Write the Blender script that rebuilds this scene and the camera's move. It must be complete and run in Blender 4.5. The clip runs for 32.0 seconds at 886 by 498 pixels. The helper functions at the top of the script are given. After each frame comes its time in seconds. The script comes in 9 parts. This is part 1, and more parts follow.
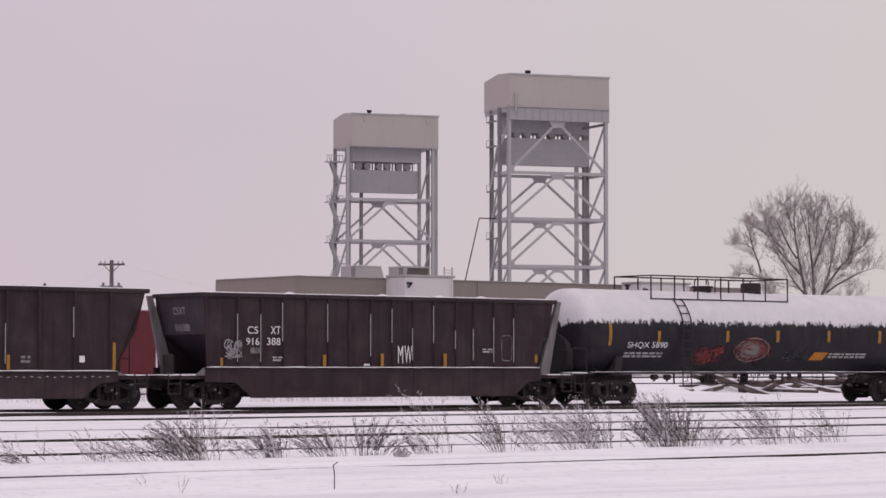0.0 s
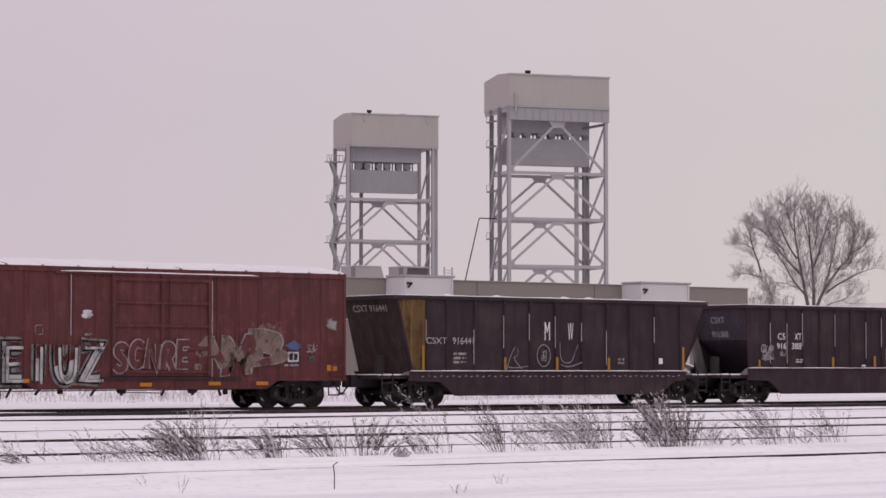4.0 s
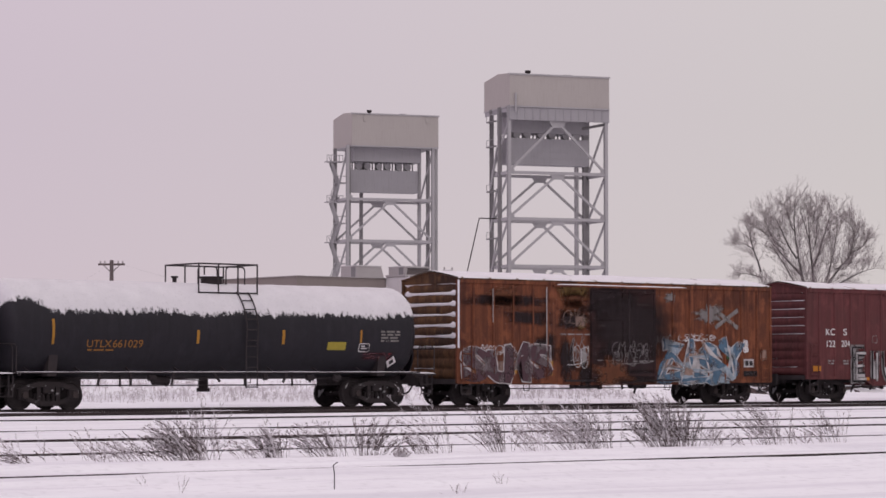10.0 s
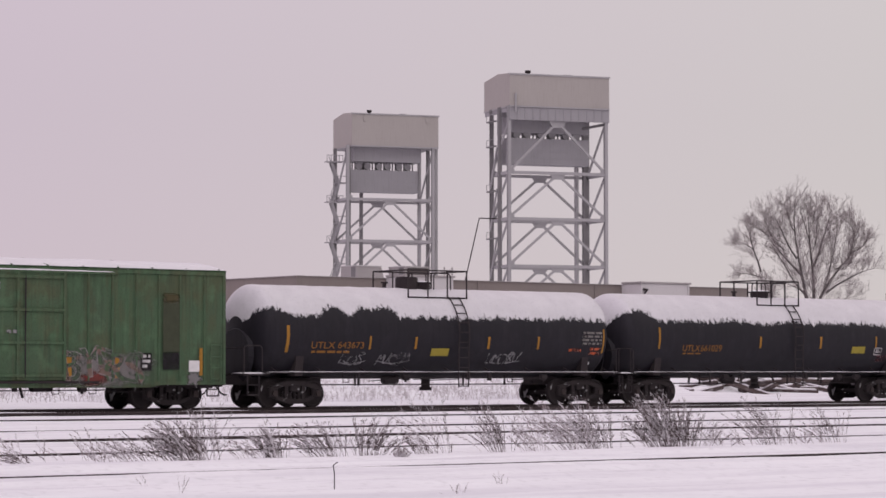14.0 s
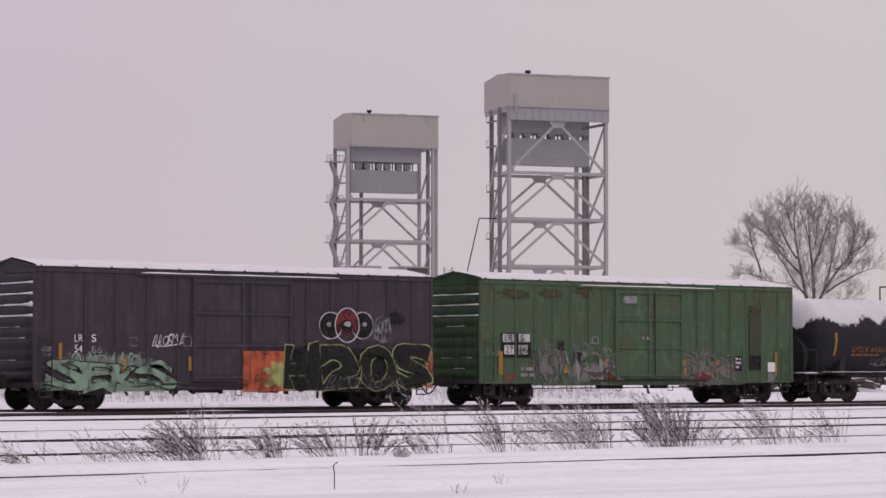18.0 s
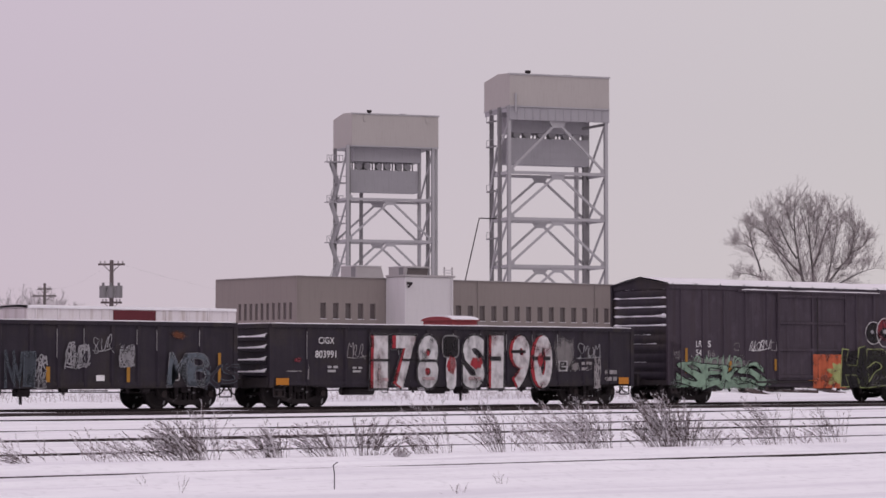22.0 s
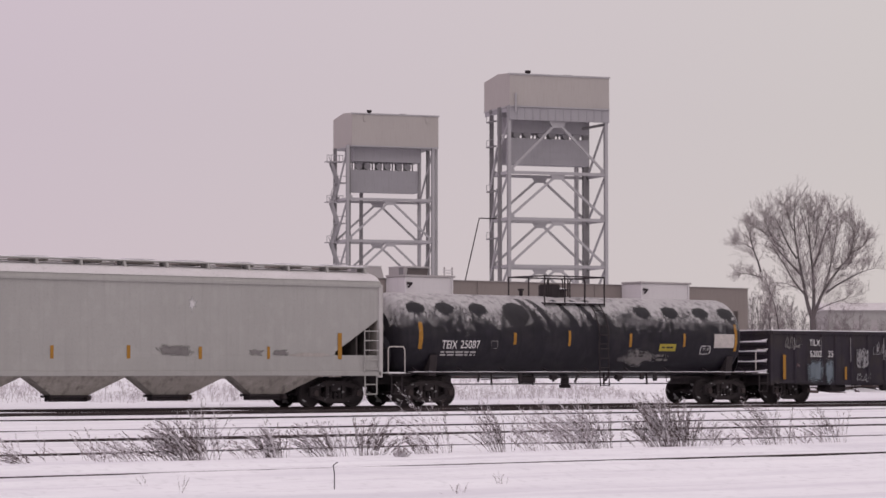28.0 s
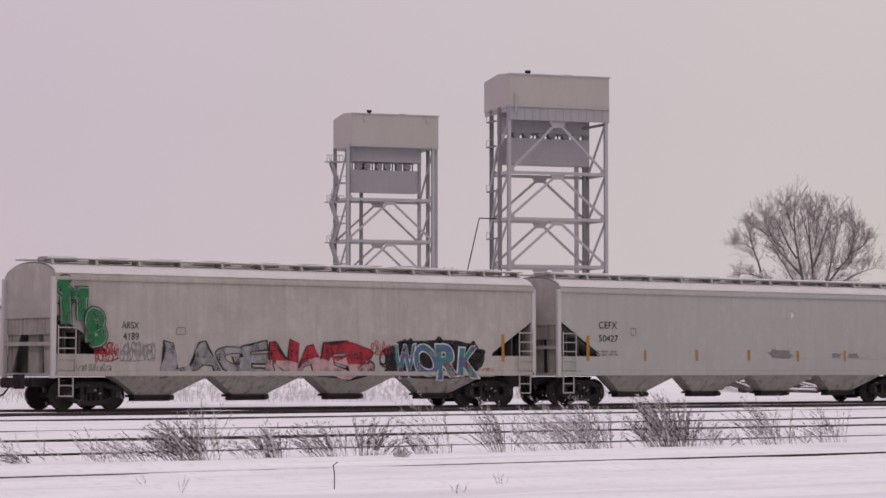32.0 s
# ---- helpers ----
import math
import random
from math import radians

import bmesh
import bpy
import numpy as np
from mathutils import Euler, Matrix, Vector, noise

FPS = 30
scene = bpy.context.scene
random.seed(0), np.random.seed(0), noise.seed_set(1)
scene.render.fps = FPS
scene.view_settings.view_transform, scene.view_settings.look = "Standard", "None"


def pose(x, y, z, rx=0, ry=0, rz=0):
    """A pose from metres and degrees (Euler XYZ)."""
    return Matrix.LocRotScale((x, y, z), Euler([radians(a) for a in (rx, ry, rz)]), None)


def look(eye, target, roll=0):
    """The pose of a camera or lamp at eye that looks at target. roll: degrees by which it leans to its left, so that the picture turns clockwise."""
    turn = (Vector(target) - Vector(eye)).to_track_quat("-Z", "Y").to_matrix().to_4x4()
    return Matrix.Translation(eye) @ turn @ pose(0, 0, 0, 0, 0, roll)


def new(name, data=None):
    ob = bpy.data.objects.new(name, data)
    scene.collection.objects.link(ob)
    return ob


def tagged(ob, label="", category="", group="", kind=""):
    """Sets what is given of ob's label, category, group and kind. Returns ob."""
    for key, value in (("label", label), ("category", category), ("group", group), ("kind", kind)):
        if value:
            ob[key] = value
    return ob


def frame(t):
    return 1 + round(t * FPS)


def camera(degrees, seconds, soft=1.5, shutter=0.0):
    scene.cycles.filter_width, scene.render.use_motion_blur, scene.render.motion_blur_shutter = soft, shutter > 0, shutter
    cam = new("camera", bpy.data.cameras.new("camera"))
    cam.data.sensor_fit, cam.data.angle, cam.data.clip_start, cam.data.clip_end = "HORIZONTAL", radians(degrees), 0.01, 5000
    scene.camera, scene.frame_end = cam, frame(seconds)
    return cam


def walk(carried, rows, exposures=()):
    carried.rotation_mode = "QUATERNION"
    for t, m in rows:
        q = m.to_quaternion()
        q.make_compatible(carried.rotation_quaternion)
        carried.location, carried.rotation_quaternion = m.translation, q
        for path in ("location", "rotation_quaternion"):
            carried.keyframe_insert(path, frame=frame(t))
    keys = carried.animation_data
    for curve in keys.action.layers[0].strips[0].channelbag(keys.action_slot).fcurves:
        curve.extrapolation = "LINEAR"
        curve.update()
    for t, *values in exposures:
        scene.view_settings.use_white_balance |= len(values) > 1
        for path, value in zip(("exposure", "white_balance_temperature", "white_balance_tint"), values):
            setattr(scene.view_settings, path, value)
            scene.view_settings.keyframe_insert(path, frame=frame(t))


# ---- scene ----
import collections
# ---------------------------------------------------------------- camera
cam = camera(19.77, 32.0, soft=1.6)
VIEW = pose(0, -71.13, 1.165, 92.761, 0, -38.244)
walk(cam, [(0, VIEW), (32, VIEW)], [(0, 0.0, 6480, 10.2), (12, 0.0, 6475, 10.4), (17, -0.06, 6450, 11.0), (18, -0.07, 6420, 11.5), (20, -0.02, 6380, 12.0), (22, -0.06, 6340, 12.5), (23, -0.06, 6420, 11.5), (24, -0.07, 6495, 10.5), (28, -0.03, 6560, 9.8), (30, -0.06, 6530, 10.5), (32, -0.09, 6540, 10.5)])

# ---------------------------------------------------------------- light: an overcast sky with snow in the air
world = bpy.data.worlds.new("overcast")
scene.world = world
world.use_nodes = True
wn, wl = world.node_tree.nodes, world.node_tree.links
wn.clear()


wnode = wn.new

geo = wnode("ShaderNodeTexCoord")
sepz = wnode("ShaderNodeSeparateXYZ")
wl.new(geo.outputs["Generated"], sepz.inputs[0])
sky = wnode("ShaderNodeTexSky")
sky.sky_type, sky.sun_disc, sky.sun_elevation, sky.sun_rotation = "NISHITA", False, radians(45), radians(214)
sidew = wnode("ShaderNodeVectorMath")
sidew.operation = "DOT_PRODUCT"
sidew.inputs[1].default_value = (0.7854, -0.619, 0)
wl.new(geo.outputs["Generated"], sidew.inputs[0])
ramp = wnode("ShaderNodeMapRange")
ramp.inputs[1].default_value, ramp.inputs[2].default_value = -0.22, 0.22
wl.new(sidew.outputs["Value"], ramp.inputs[0])
tint = wnode("ShaderNodeMix")
tint.data_type = "RGBA"
tint.inputs[6].default_value = (0.615, 0.505, 0.580, 1)
tint.inputs[7].default_value = (0.640, 0.585, 0.575, 1)
wl.new(ramp.outputs[0], tint.inputs[0])
lift = wnode("ShaderNodeMapRange")
lift.inputs[1].default_value, lift.inputs[2].default_value = 0.1, 0.9
lift.inputs[3].default_value, lift.inputs[4].default_value = 1.0, 1.56
wl.new(sepz.outputs["Z"], lift.inputs[0])
grey = wnode("ShaderNodeVectorMath")
grey.operation = "SCALE"
wl.new(tint.outputs[2], grey.inputs[0])
wl.new(lift.outputs[0], grey.inputs["Scale"])
bg_cloud, bg_sky, both = wnode("ShaderNodeBackground"), wnode("ShaderNodeBackground"), wnode("ShaderNodeMixShader")
wl.new(grey.outputs[0], bg_cloud.inputs[0])
wl.new(sky.outputs[0], bg_sky.inputs[0])
bg_cloud.inputs[1].default_value, bg_sky.inputs[1].default_value, both.inputs[0].default_value = 1.0, 0.08, 0.94
wl.new(bg_sky.outputs[0], both.inputs[1])
wl.new(bg_cloud.outputs[0], both.inputs[2])
wl.new(both.outputs[0], wnode("ShaderNodeOutputWorld").inputs[0])
sun = new("sun", bpy.data.lights.new("sun", "SUN"))
sun.data.energy, sun.data.angle, sun.data.color = 0.55, radians(40), (0.98, 0.95, 1.0)
sun.matrix_world = look((-40, -60, 90), (30, 10, 0))

# ---------------------------------------------------------------- materials


def mat(name, col, col2=None, rough=0.7, metal=0.0, scale=1.0, bump=0.1, streak=0.0, dirt=None, fine=30.0, snow=0.0, amount=0.5, blotch=None, fade=False, thin=0.0, drift=0.0, weather=0.0, speck=0.5, edge=(0.55, 1.15, 0.9), grain=5.0):
    """A weathered surface: two tones in large and small patches, run-down streaks, dirt and clinging snow."""
    m = bpy.data.materials.new(name)
    m.use_nodes = True
    nt = m.node_tree
    n, l = nt.nodes, nt.links
    p = n["Principled BSDF"]
    p.inputs["Roughness"].default_value, p.inputs["Metallic"].default_value = rough, metal
    p.inputs["Specular IOR Level"].default_value = 0.5 if rough < 0.3 else 0.16
    tc = n.new("ShaderNodeTexCoord")
    col2 = col2 or tuple(c * 0.7 for c in col)

    def noise_at(s, stretch=(1, 1, 1), detail=4):
        mp = n.new("ShaderNodeMapping")
        mp.inputs["Scale"].default_value = stretch
        l.new(tc.outputs["Object"], mp.inputs[0])
        t = n.new("ShaderNodeTexNoise")
        t.inputs["Scale"].default_value, t.inputs["Detail"].default_value = s, detail
        l.new(mp.outputs[0], t.inputs[0])
        return t.outputs[0]

    def blend(fac, a, b, lo=0.35, hi=0.65, top=1.0):
        r = n.new("ShaderNodeMapRange")
        r.inputs[1].default_value, r.inputs[2].default_value, r.inputs[4].default_value = lo, hi, top
        l.new(fac, r.inputs[0])
        x = n.new("ShaderNodeMix")
        x.data_type = "RGBA"
        l.new(r.outputs[0], x.inputs[0])
        for k, v in ((6, a), (7, b)):
            if isinstance(v, tuple):
                x.inputs[k].default_value = (*v, 1)
            else:
                l.new(v, x.inputs[k])
        return x.outputs[2]

    c = blend(noise_at(scale), col, col2, 0.3, 0.75, amount * 1.4)
    c = blend(noise_at(fine), c, tuple(k * 0.6 for k in col2), 0.55, 0.8, speck)
    if streak:
        c = blend(noise_at(3.0, (1.6, 1.6, 0.12), 6), c, dirt or (0.05, 0.03, 0.025), 0.5, 0.72, streak)
    if blotch:
        c = blend(noise_at(0.55, (1, 1, 1.6), 8), c, blotch, 0.5, 0.66, 0.85)
        c = blend(noise_at(1.9, (1, 1, 0.5), 9), c, blotch, 0.55, 0.7, 0.8)
    if weather:
        c = blend(noise_at(2.4, (1, 1, 0.8), 10), c, tuple(min(0.9, k * 1.75) for k in col), 0.52, 0.75, weather)
        c = blend(noise_at(7.0, (1, 1, 0.05), 7), c, tuple(k * 0.42 for k in col2), 0.52, 0.72, weather)
        c = blend(noise_at(5.0, (1, 1, 0.07), 6), c, tuple(min(0.9, k * 1.5 + 0.006) for k in col), 0.56, 0.74, weather * 0.8)
        c = blend(noise_at(19.0, (1, 1, 1), 8), c, tuple(k * 0.5 for k in col2), 0.54, 0.68, weather * 0.8)
    if drift:
        c = blend(noise_at(1.1, (0.10, 1.0, 1), 7), c, (0.66, 0.645, 0.70), 0.50, 0.66, drift)
    if snow:
        c = blend(noise_at(2.2, (1, 1, 2.2), 8), c, (0.78, 0.76, 0.79), 0.62, 0.7, snow)
    l.new(c, p.inputs["Base Color"])
    if fade:
        at = n.new("ShaderNodeAttribute")
        at.attribute_name = "wear"
        ad = n.new("ShaderNodeMath")
        ad.operation = "ADD"
        l.new(at.outputs["Fac"], ad.inputs[0])
        l.new(noise_at(grain, (1, 1, 0.6), 8), ad.inputs[1])
        mr = n.new("ShaderNodeMapRange")
        mr.inputs[1].default_value, mr.inputs[2].default_value, mr.inputs[4].default_value = edge
        l.new(ad.outputs[0], mr.inputs[0])
        l.new(mr.outputs[0], p.inputs["Alpha"])
    if thin:
        mr = n.new("ShaderNodeMapRange")
        mr.inputs[1].default_value, mr.inputs[2].default_value, mr.inputs[3].default_value, mr.inputs[4].default_value = 0.34, 0.56, 1.0 - thin, 0.95
        l.new(noise_at(2.6, (1, 1, 0.7), 9), mr.inputs[0])
        l.new(mr.outputs[0], p.inputs["Alpha"])
    b = n.new("ShaderNodeBump")
    b.inputs["Strength"].default_value, b.inputs["Distance"].default_value = bump, 0.02
    l.new(noise_at(fine * 0.6), b.inputs["Height"])
    l.new(b.outputs[0], p.inputs["Normal"])
    return m


SNOW = mat("snow", (0.838, 0.838, 0.872), (0.758, 0.748, 0.792), 0.85, scale=0.8, bump=0.6, fine=6.0, amount=0.6, drift=0.75)
SNOW_CAR = mat("snow_on_cars", (0.74, 0.72, 0.755), (0.64, 0.62, 0.66), 0.85, scale=1.5, bump=0.5, fine=14.0)
SNOW_TANK = mat("snow_on_tanks", (0.66, 0.642, 0.672), (0.55, 0.533, 0.565), 0.85, scale=1.5, bump=0.5, fine=14.0, fade=True, edge=(0.60, 0.86, 1.0), grain=9.0, speck=0.3)
SNOW_THIN = mat("thin_grey_snow", (0.60, 0.575, 0.585), (0.50, 0.475, 0.48), 0.85, scale=1.2, bump=0.3, fine=12.0)
FROST = mat("patchy_frosted_snow", (0.50, 0.48, 0.49), (0.36, 0.345, 0.355), 0.85, scale=1.6, bump=0.3, fine=16.0, fade=True)
PALE_POST = mat("frosted_grey_post", (0.46, 0.44, 0.435), (0.38, 0.36, 0.355), 0.7, scale=1.5)
# Dark tone with the shade inside the hopper ends put into the colour.
HOPPER_SHADE = mat("shaded_hopper_inside", (0.085, 0.075, 0.072), (0.05, 0.043, 0.042), 0.85, scale=1.5)
WIRE_GREY = mat("weathered_wire", (0.17, 0.155, 0.165), None, 0.8)
GUSSET = mat("frosted_steel_gusset", (0.20, 0.185, 0.195), (0.10, 0.092, 0.097), 0.8, scale=1.4, streak=0.5, dirt=(0.04, 0.035, 0.036))
STEEL_DARK = mat("grimy_steel", (0.0285, 0.02325, 0.02625), (0.048, 0.03925, 0.04025), 0.75, scale=3, bump=0.3, snow=0.0)
RAIL = mat("rail_steel", (0.038, 0.029, 0.032), (0.063, 0.049, 0.045), 0.6, 0.3, scale=1.2, fine=20)
TRUCK = mat("truck_grime", (0.02457, 0.01989, 0.02158), (0.04225, 0.03471, 0.0351), 0.85, scale=4, bump=0.4, snow=0.6)
BLACK = mat("black_car_paint", (0.02288, 0.01828, 0.02645), (0.0345, 0.02863, 0.03737), 0.5, scale=1.0, streak=0.3, dirt=(0.04508, 0.03875, 0.03875), blotch=(0.04117, 0.03347, 0.0322), weather=0.5)
CHARCOAL = mat("charcoal_boxcar", (0.04804, 0.03746, 0.0494), (0.06516, 0.05092, 0.06375), 0.6, scale=0.7, streak=0.35, dirt=(0.03782, 0.02476, 0.02133), weather=0.55)
HOPPER = mat("dark_brown_hopper", (0.03104, 0.01991, 0.02588), (0.04169, 0.0279, 0.03349), 0.75, scale=0.8, streak=0.4, dirt=(0.04802, 0.03477, 0.0342), blotch=(0.05563, 0.03981, 0.04298), weather=0.55)
TUSCAN = mat("oxide_red_boxcar", (0.1127, 0.0348, 0.0366), (0.08156, 0.02805, 0.02974), 0.65, scale=0.6, streak=0.35, dirt=(0.04808, 0.02145, 0.01891), blotch=(0.09093, 0.03435, 0.03492), weather=0.5)
ORANGE = mat("rusted_orange_boxcar", (0.1653, 0.05675, 0.02823), (0.09803, 0.03417, 0.02209), 0.75, scale=0.9, streak=0.8, dirt=(0.05463, 0.02002, 0.01432), blotch=(0.07002, 0.02734, 0.01991), weather=0.7)
SCORCH = mat("scorched_door", (0.02203, 0.01432, 0.01745), (0.04039, 0.02069, 0.0202), 0.85, scale=1.1, streak=0.3, blotch=(0.05508, 0.02387, 0.02203), weather=0.7)
END_BROWN = mat("rusted_orange_end_sheet", (0.10, 0.050, 0.024), (0.050, 0.027, 0.018), 0.8, scale=0.8, streak=0.6, dirt=(0.035, 0.02, 0.016), blotch=(0.03, 0.018, 0.016), weather=0.7)
RUST_END = mat("rust_brown_end_sheet", (0.050, 0.032, 0.030), (0.034, 0.022, 0.021), 0.8, scale=1.2, streak=0.5, dirt=(0.075, 0.05, 0.03), weather=0.6)
OCHRE = mat("ochre_end", (0.1405, 0.08671, 0.0299), (0.08372, 0.04485, 0.02093), 0.7, scale=1.4, streak=0.6, blotch=(0.04025, 0.0184, 0.0138), weather=0.7)
GREEN = mat("green_boxcar", (0.06129, 0.1123, 0.06072), (0.07255, 0.1003, 0.06624), 0.6, scale=0.6, streak=0.35, dirt=(0.09756, 0.06224, 0.03767), blotch=(0.07755, 0.08892, 0.04968), weather=0.5)
# Streaked boxcar green, darkened: shade of the gap between cars in the colour.
GREEN_SHADE = mat("shaded_green_end", (0.02895, 0.06195, 0.0264), (0.02475, 0.04125, 0.0231), 0.7, scale=0.8, streak=0.5, dirt=(0.0165, 0.0165, 0.01245), weather=0.5)
TANK = mat("black_tank_paint", (0.01443, 0.01248, 0.01808), (0.01989, 0.01778, 0.0237), 0.45, scale=0.7, streak=0.45, dirt=(0.008424, 0.007717, 0.008677), blotch=(0.02652, 0.02421, 0.02812), weather=0.5)
TANK_BLUE = mat("blue_black_tank_paint", (0.01671, 0.01539, 0.02026), (0.02273, 0.02034, 0.02568), 0.5, scale=0.7, streak=0.35, dirt=(0.0172, 0.014, 0.01634), weather=0.4)
HOPPER_GREY = mat("grey_covered_hopper", (0.345, 0.335, 0.325), (0.305, 0.295, 0.285), 0.6, scale=0.35, streak=0.10, dirt=(0.26, 0.245, 0.235), bump=0.02, fine=45, weather=0.10)
HOPPER_GREY2 = mat("stained_grey_hopper", (0.3825, 0.351, 0.333), (0.297, 0.27, 0.2565), 0.65, scale=0.5, streak=0.28, dirt=(0.25, 0.225, 0.21), bump=0.03, fine=45, blotch=(0.31, 0.28, 0.265), weather=0.16)
BAY_GREY = mat("grimy_hopper_bay", (0.304, 0.276, 0.252), (0.216, 0.196, 0.18), 0.8, scale=1.2, streak=0.5, dirt=(0.048, 0.0384, 0.0336), weather=0.3)
YELLOW = mat("yellow_reflector", (0.34, 0.17, 0.03), (0.24, 0.12, 0.025), 0.5, scale=6)
ORANGE_SQ = mat("orange_placard", (0.46, 0.18, 0.025), (0.36, 0.14, 0.025), 0.5, scale=6)
WHITE = mat("white_lettering", (0.74, 0.72, 0.73), (0.55, 0.53, 0.54), 0.6, scale=5, fine=40)
DULL_WHITE = mat("faded_lettering", (0.40, 0.385, 0.39), (0.28, 0.27, 0.275), 0.7, scale=6)
DARK_LETTER = mat("dark_lettering", (0.035, 0.032, 0.034), None, 0.7, scale=5)
GOLD_LETTER = mat("faded_orange_lettering", (0.27, 0.125, 0.032), (0.19, 0.09, 0.028), 0.7, scale=6)
LEMON = mat("yellow_decal", (0.33, 0.27, 0.045), (0.26, 0.21, 0.04), 0.6, scale=5)
PALE = mat("bleached_placard", (0.50, 0.46, 0.44), (0.36, 0.33, 0.32), 0.7, scale=6)
TOWER_STEEL = mat("weathered_grey_tower_steel", (0.3505, 0.3401, 0.3498), (0.2995, 0.2921, 0.3007), 0.7, scale=0.2, bump=0.05, fine=3, speck=0.2)
# Streaked plates: a darker copy of the tower grey, shade put into the colour.
TOWER_SHADE = mat("shaded_grey_plate", (0.31, 0.3, 0.3152), (0.275, 0.265, 0.2813), 0.7, scale=0.2, streak=0.3, dirt=(0.22, 0.21, 0.2182), bump=0.03, fine=2, speck=0.12)
TOWER_HOUSE = mat("beige_machine_house_panels", (0.3698, 0.3424, 0.3273), (0.3365, 0.3123, 0.2972), 0.7, scale=0.15, streak=0.35, dirt=(0.2958, 0.2709, 0.2559), bump=0.03, fine=2, speck=0.1)
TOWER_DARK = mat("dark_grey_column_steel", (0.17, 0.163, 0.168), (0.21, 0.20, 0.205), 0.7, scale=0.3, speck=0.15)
WALL_TAUPE = mat("taupe_warehouse_wall", (0.225, 0.1938, 0.1833), (0.2, 0.1734, 0.1648), 0.85, scale=0.2, streak=0.3, dirt=(0.17, 0.1428, 0.1339), bump=0.05, fine=3, speck=0.12)
WALL_WHITE = mat("white_warehouse_bay", (0.5432, 0.519, 0.5287), (0.5044, 0.4801, 0.4899), 0.8, scale=0.2, streak=0.3, dirt=(0.4268, 0.4074, 0.4171), fine=3, speck=0.1)
ROOF_GREY = mat("rooftop_unit_grey", (0.36, 0.335, 0.335), (0.30, 0.28, 0.28), 0.7, scale=0.5)
GLASS_DARK = mat("dark_window_glass", (0.0960, 0.0768, 0.0768), (0.0640, 0.0512, 0.0538), 0.15, scale=0.8)
WOOD_POLE = mat("grey_pole_wood", (0.14, 0.115, 0.115), (0.10, 0.085, 0.085), 0.9, scale=1.0, streak=0.4)
BARK = mat("grey_brown_bark", (0.3125, 0.275, 0.2775), (0.2375, 0.2063, 0.21), 0.9, scale=2.0)
BARK_DARK = mat("dark_grey_trunk_bark", (0.13, 0.112, 0.114), (0.09, 0.078, 0.08), 0.9, scale=2.0)
BARK_FAR = mat("hazy_twig_brown", (0.20, 0.175, 0.18), (0.16, 0.14, 0.145), 0.9, scale=1.0)


def weed_mat(name, stem, frost, share):
    """Dry stalks: dark stems with flecks of frost, each stalk of its own tone."""
    m = mat(name, stem, tuple(c * 1.5 for c in stem), 0.9, scale=5)
    n, l = m.node_tree.nodes, m.node_tree.links
    p = n["Principled BSDF"]
    base = p.inputs["Base Color"].links[0].from_socket
    tc, t, info = n.new("ShaderNodeTexCoord"), n.new("ShaderNodeTexNoise"), n.new("ShaderNodeObjectInfo")
    t.inputs["Scale"].default_value, t.inputs["Detail"].default_value = 16.0, 3
    l.new(tc.outputs["Object"], t.inputs[0])
    ad, r, x = n.new("ShaderNodeMath"), n.new("ShaderNodeMapRange"), n.new("ShaderNodeMix")
    ad.operation = "MULTIPLY_ADD"
    l.new(info.outputs["Random"], ad.inputs[0])
    ad.inputs[1].default_value = 0.30
    l.new(t.outputs[0], ad.inputs[2])
    r.inputs[1].default_value, r.inputs[2].default_value = 0.80 - share * 0.4, 0.92 - share * 0.4
    l.new(ad.outputs[0], r.inputs[0])
    x.data_type = "RGBA"
    l.new(r.outputs[0], x.inputs[0])
    l.new(base, x.inputs[6])
    x.inputs[7].default_value = (*frost, 1)
    l.new(x.outputs[2], p.inputs["Base Color"])
    return m


WEED = weed_mat("dry_frosted_weed", (0.15, 0.118, 0.116), (0.60, 0.57, 0.60), 0.62)
WEED_DARK = weed_mat("dark_dry_weed", (0.095, 0.074, 0.074), (0.56, 0.53, 0.555), 0.50)
BRUSH = mat("snowy_brush", (0.50, 0.46, 0.48), (0.70, 0.67, 0.70), 0.9, scale=2)
TIE_WOOD = mat("old_tie_wood", (0.11, 0.085, 0.082), (0.07, 0.055, 0.053), 0.9, scale=1.5, snow=0.3)
CABOOSE_RED = mat("faded_caboose_red", (0.23, 0.045, 0.05), (0.16, 0.032, 0.036), 0.7, scale=0.8, streak=0.3, dirt=(0.09, 0.03, 0.03))
RED_CAR = mat("faded_red_parked_car", (0.115, 0.026, 0.033), (0.09, 0.022, 0.028), 0.7, scale=0.6, streak=0.3, dirt=(0.07, 0.02, 0.022))
WHITE_CAR = mat("white_parked_car", (0.6536, 0.6132, 0.63), (0.5848, 0.546, 0.5628), 0.7, scale=0.6, streak=0.5, dirt=(0.3096, 0.2436, 0.21))
HOSE = mat("black_rubber", (0.02, 0.019, 0.02), None, 0.8, scale=4)


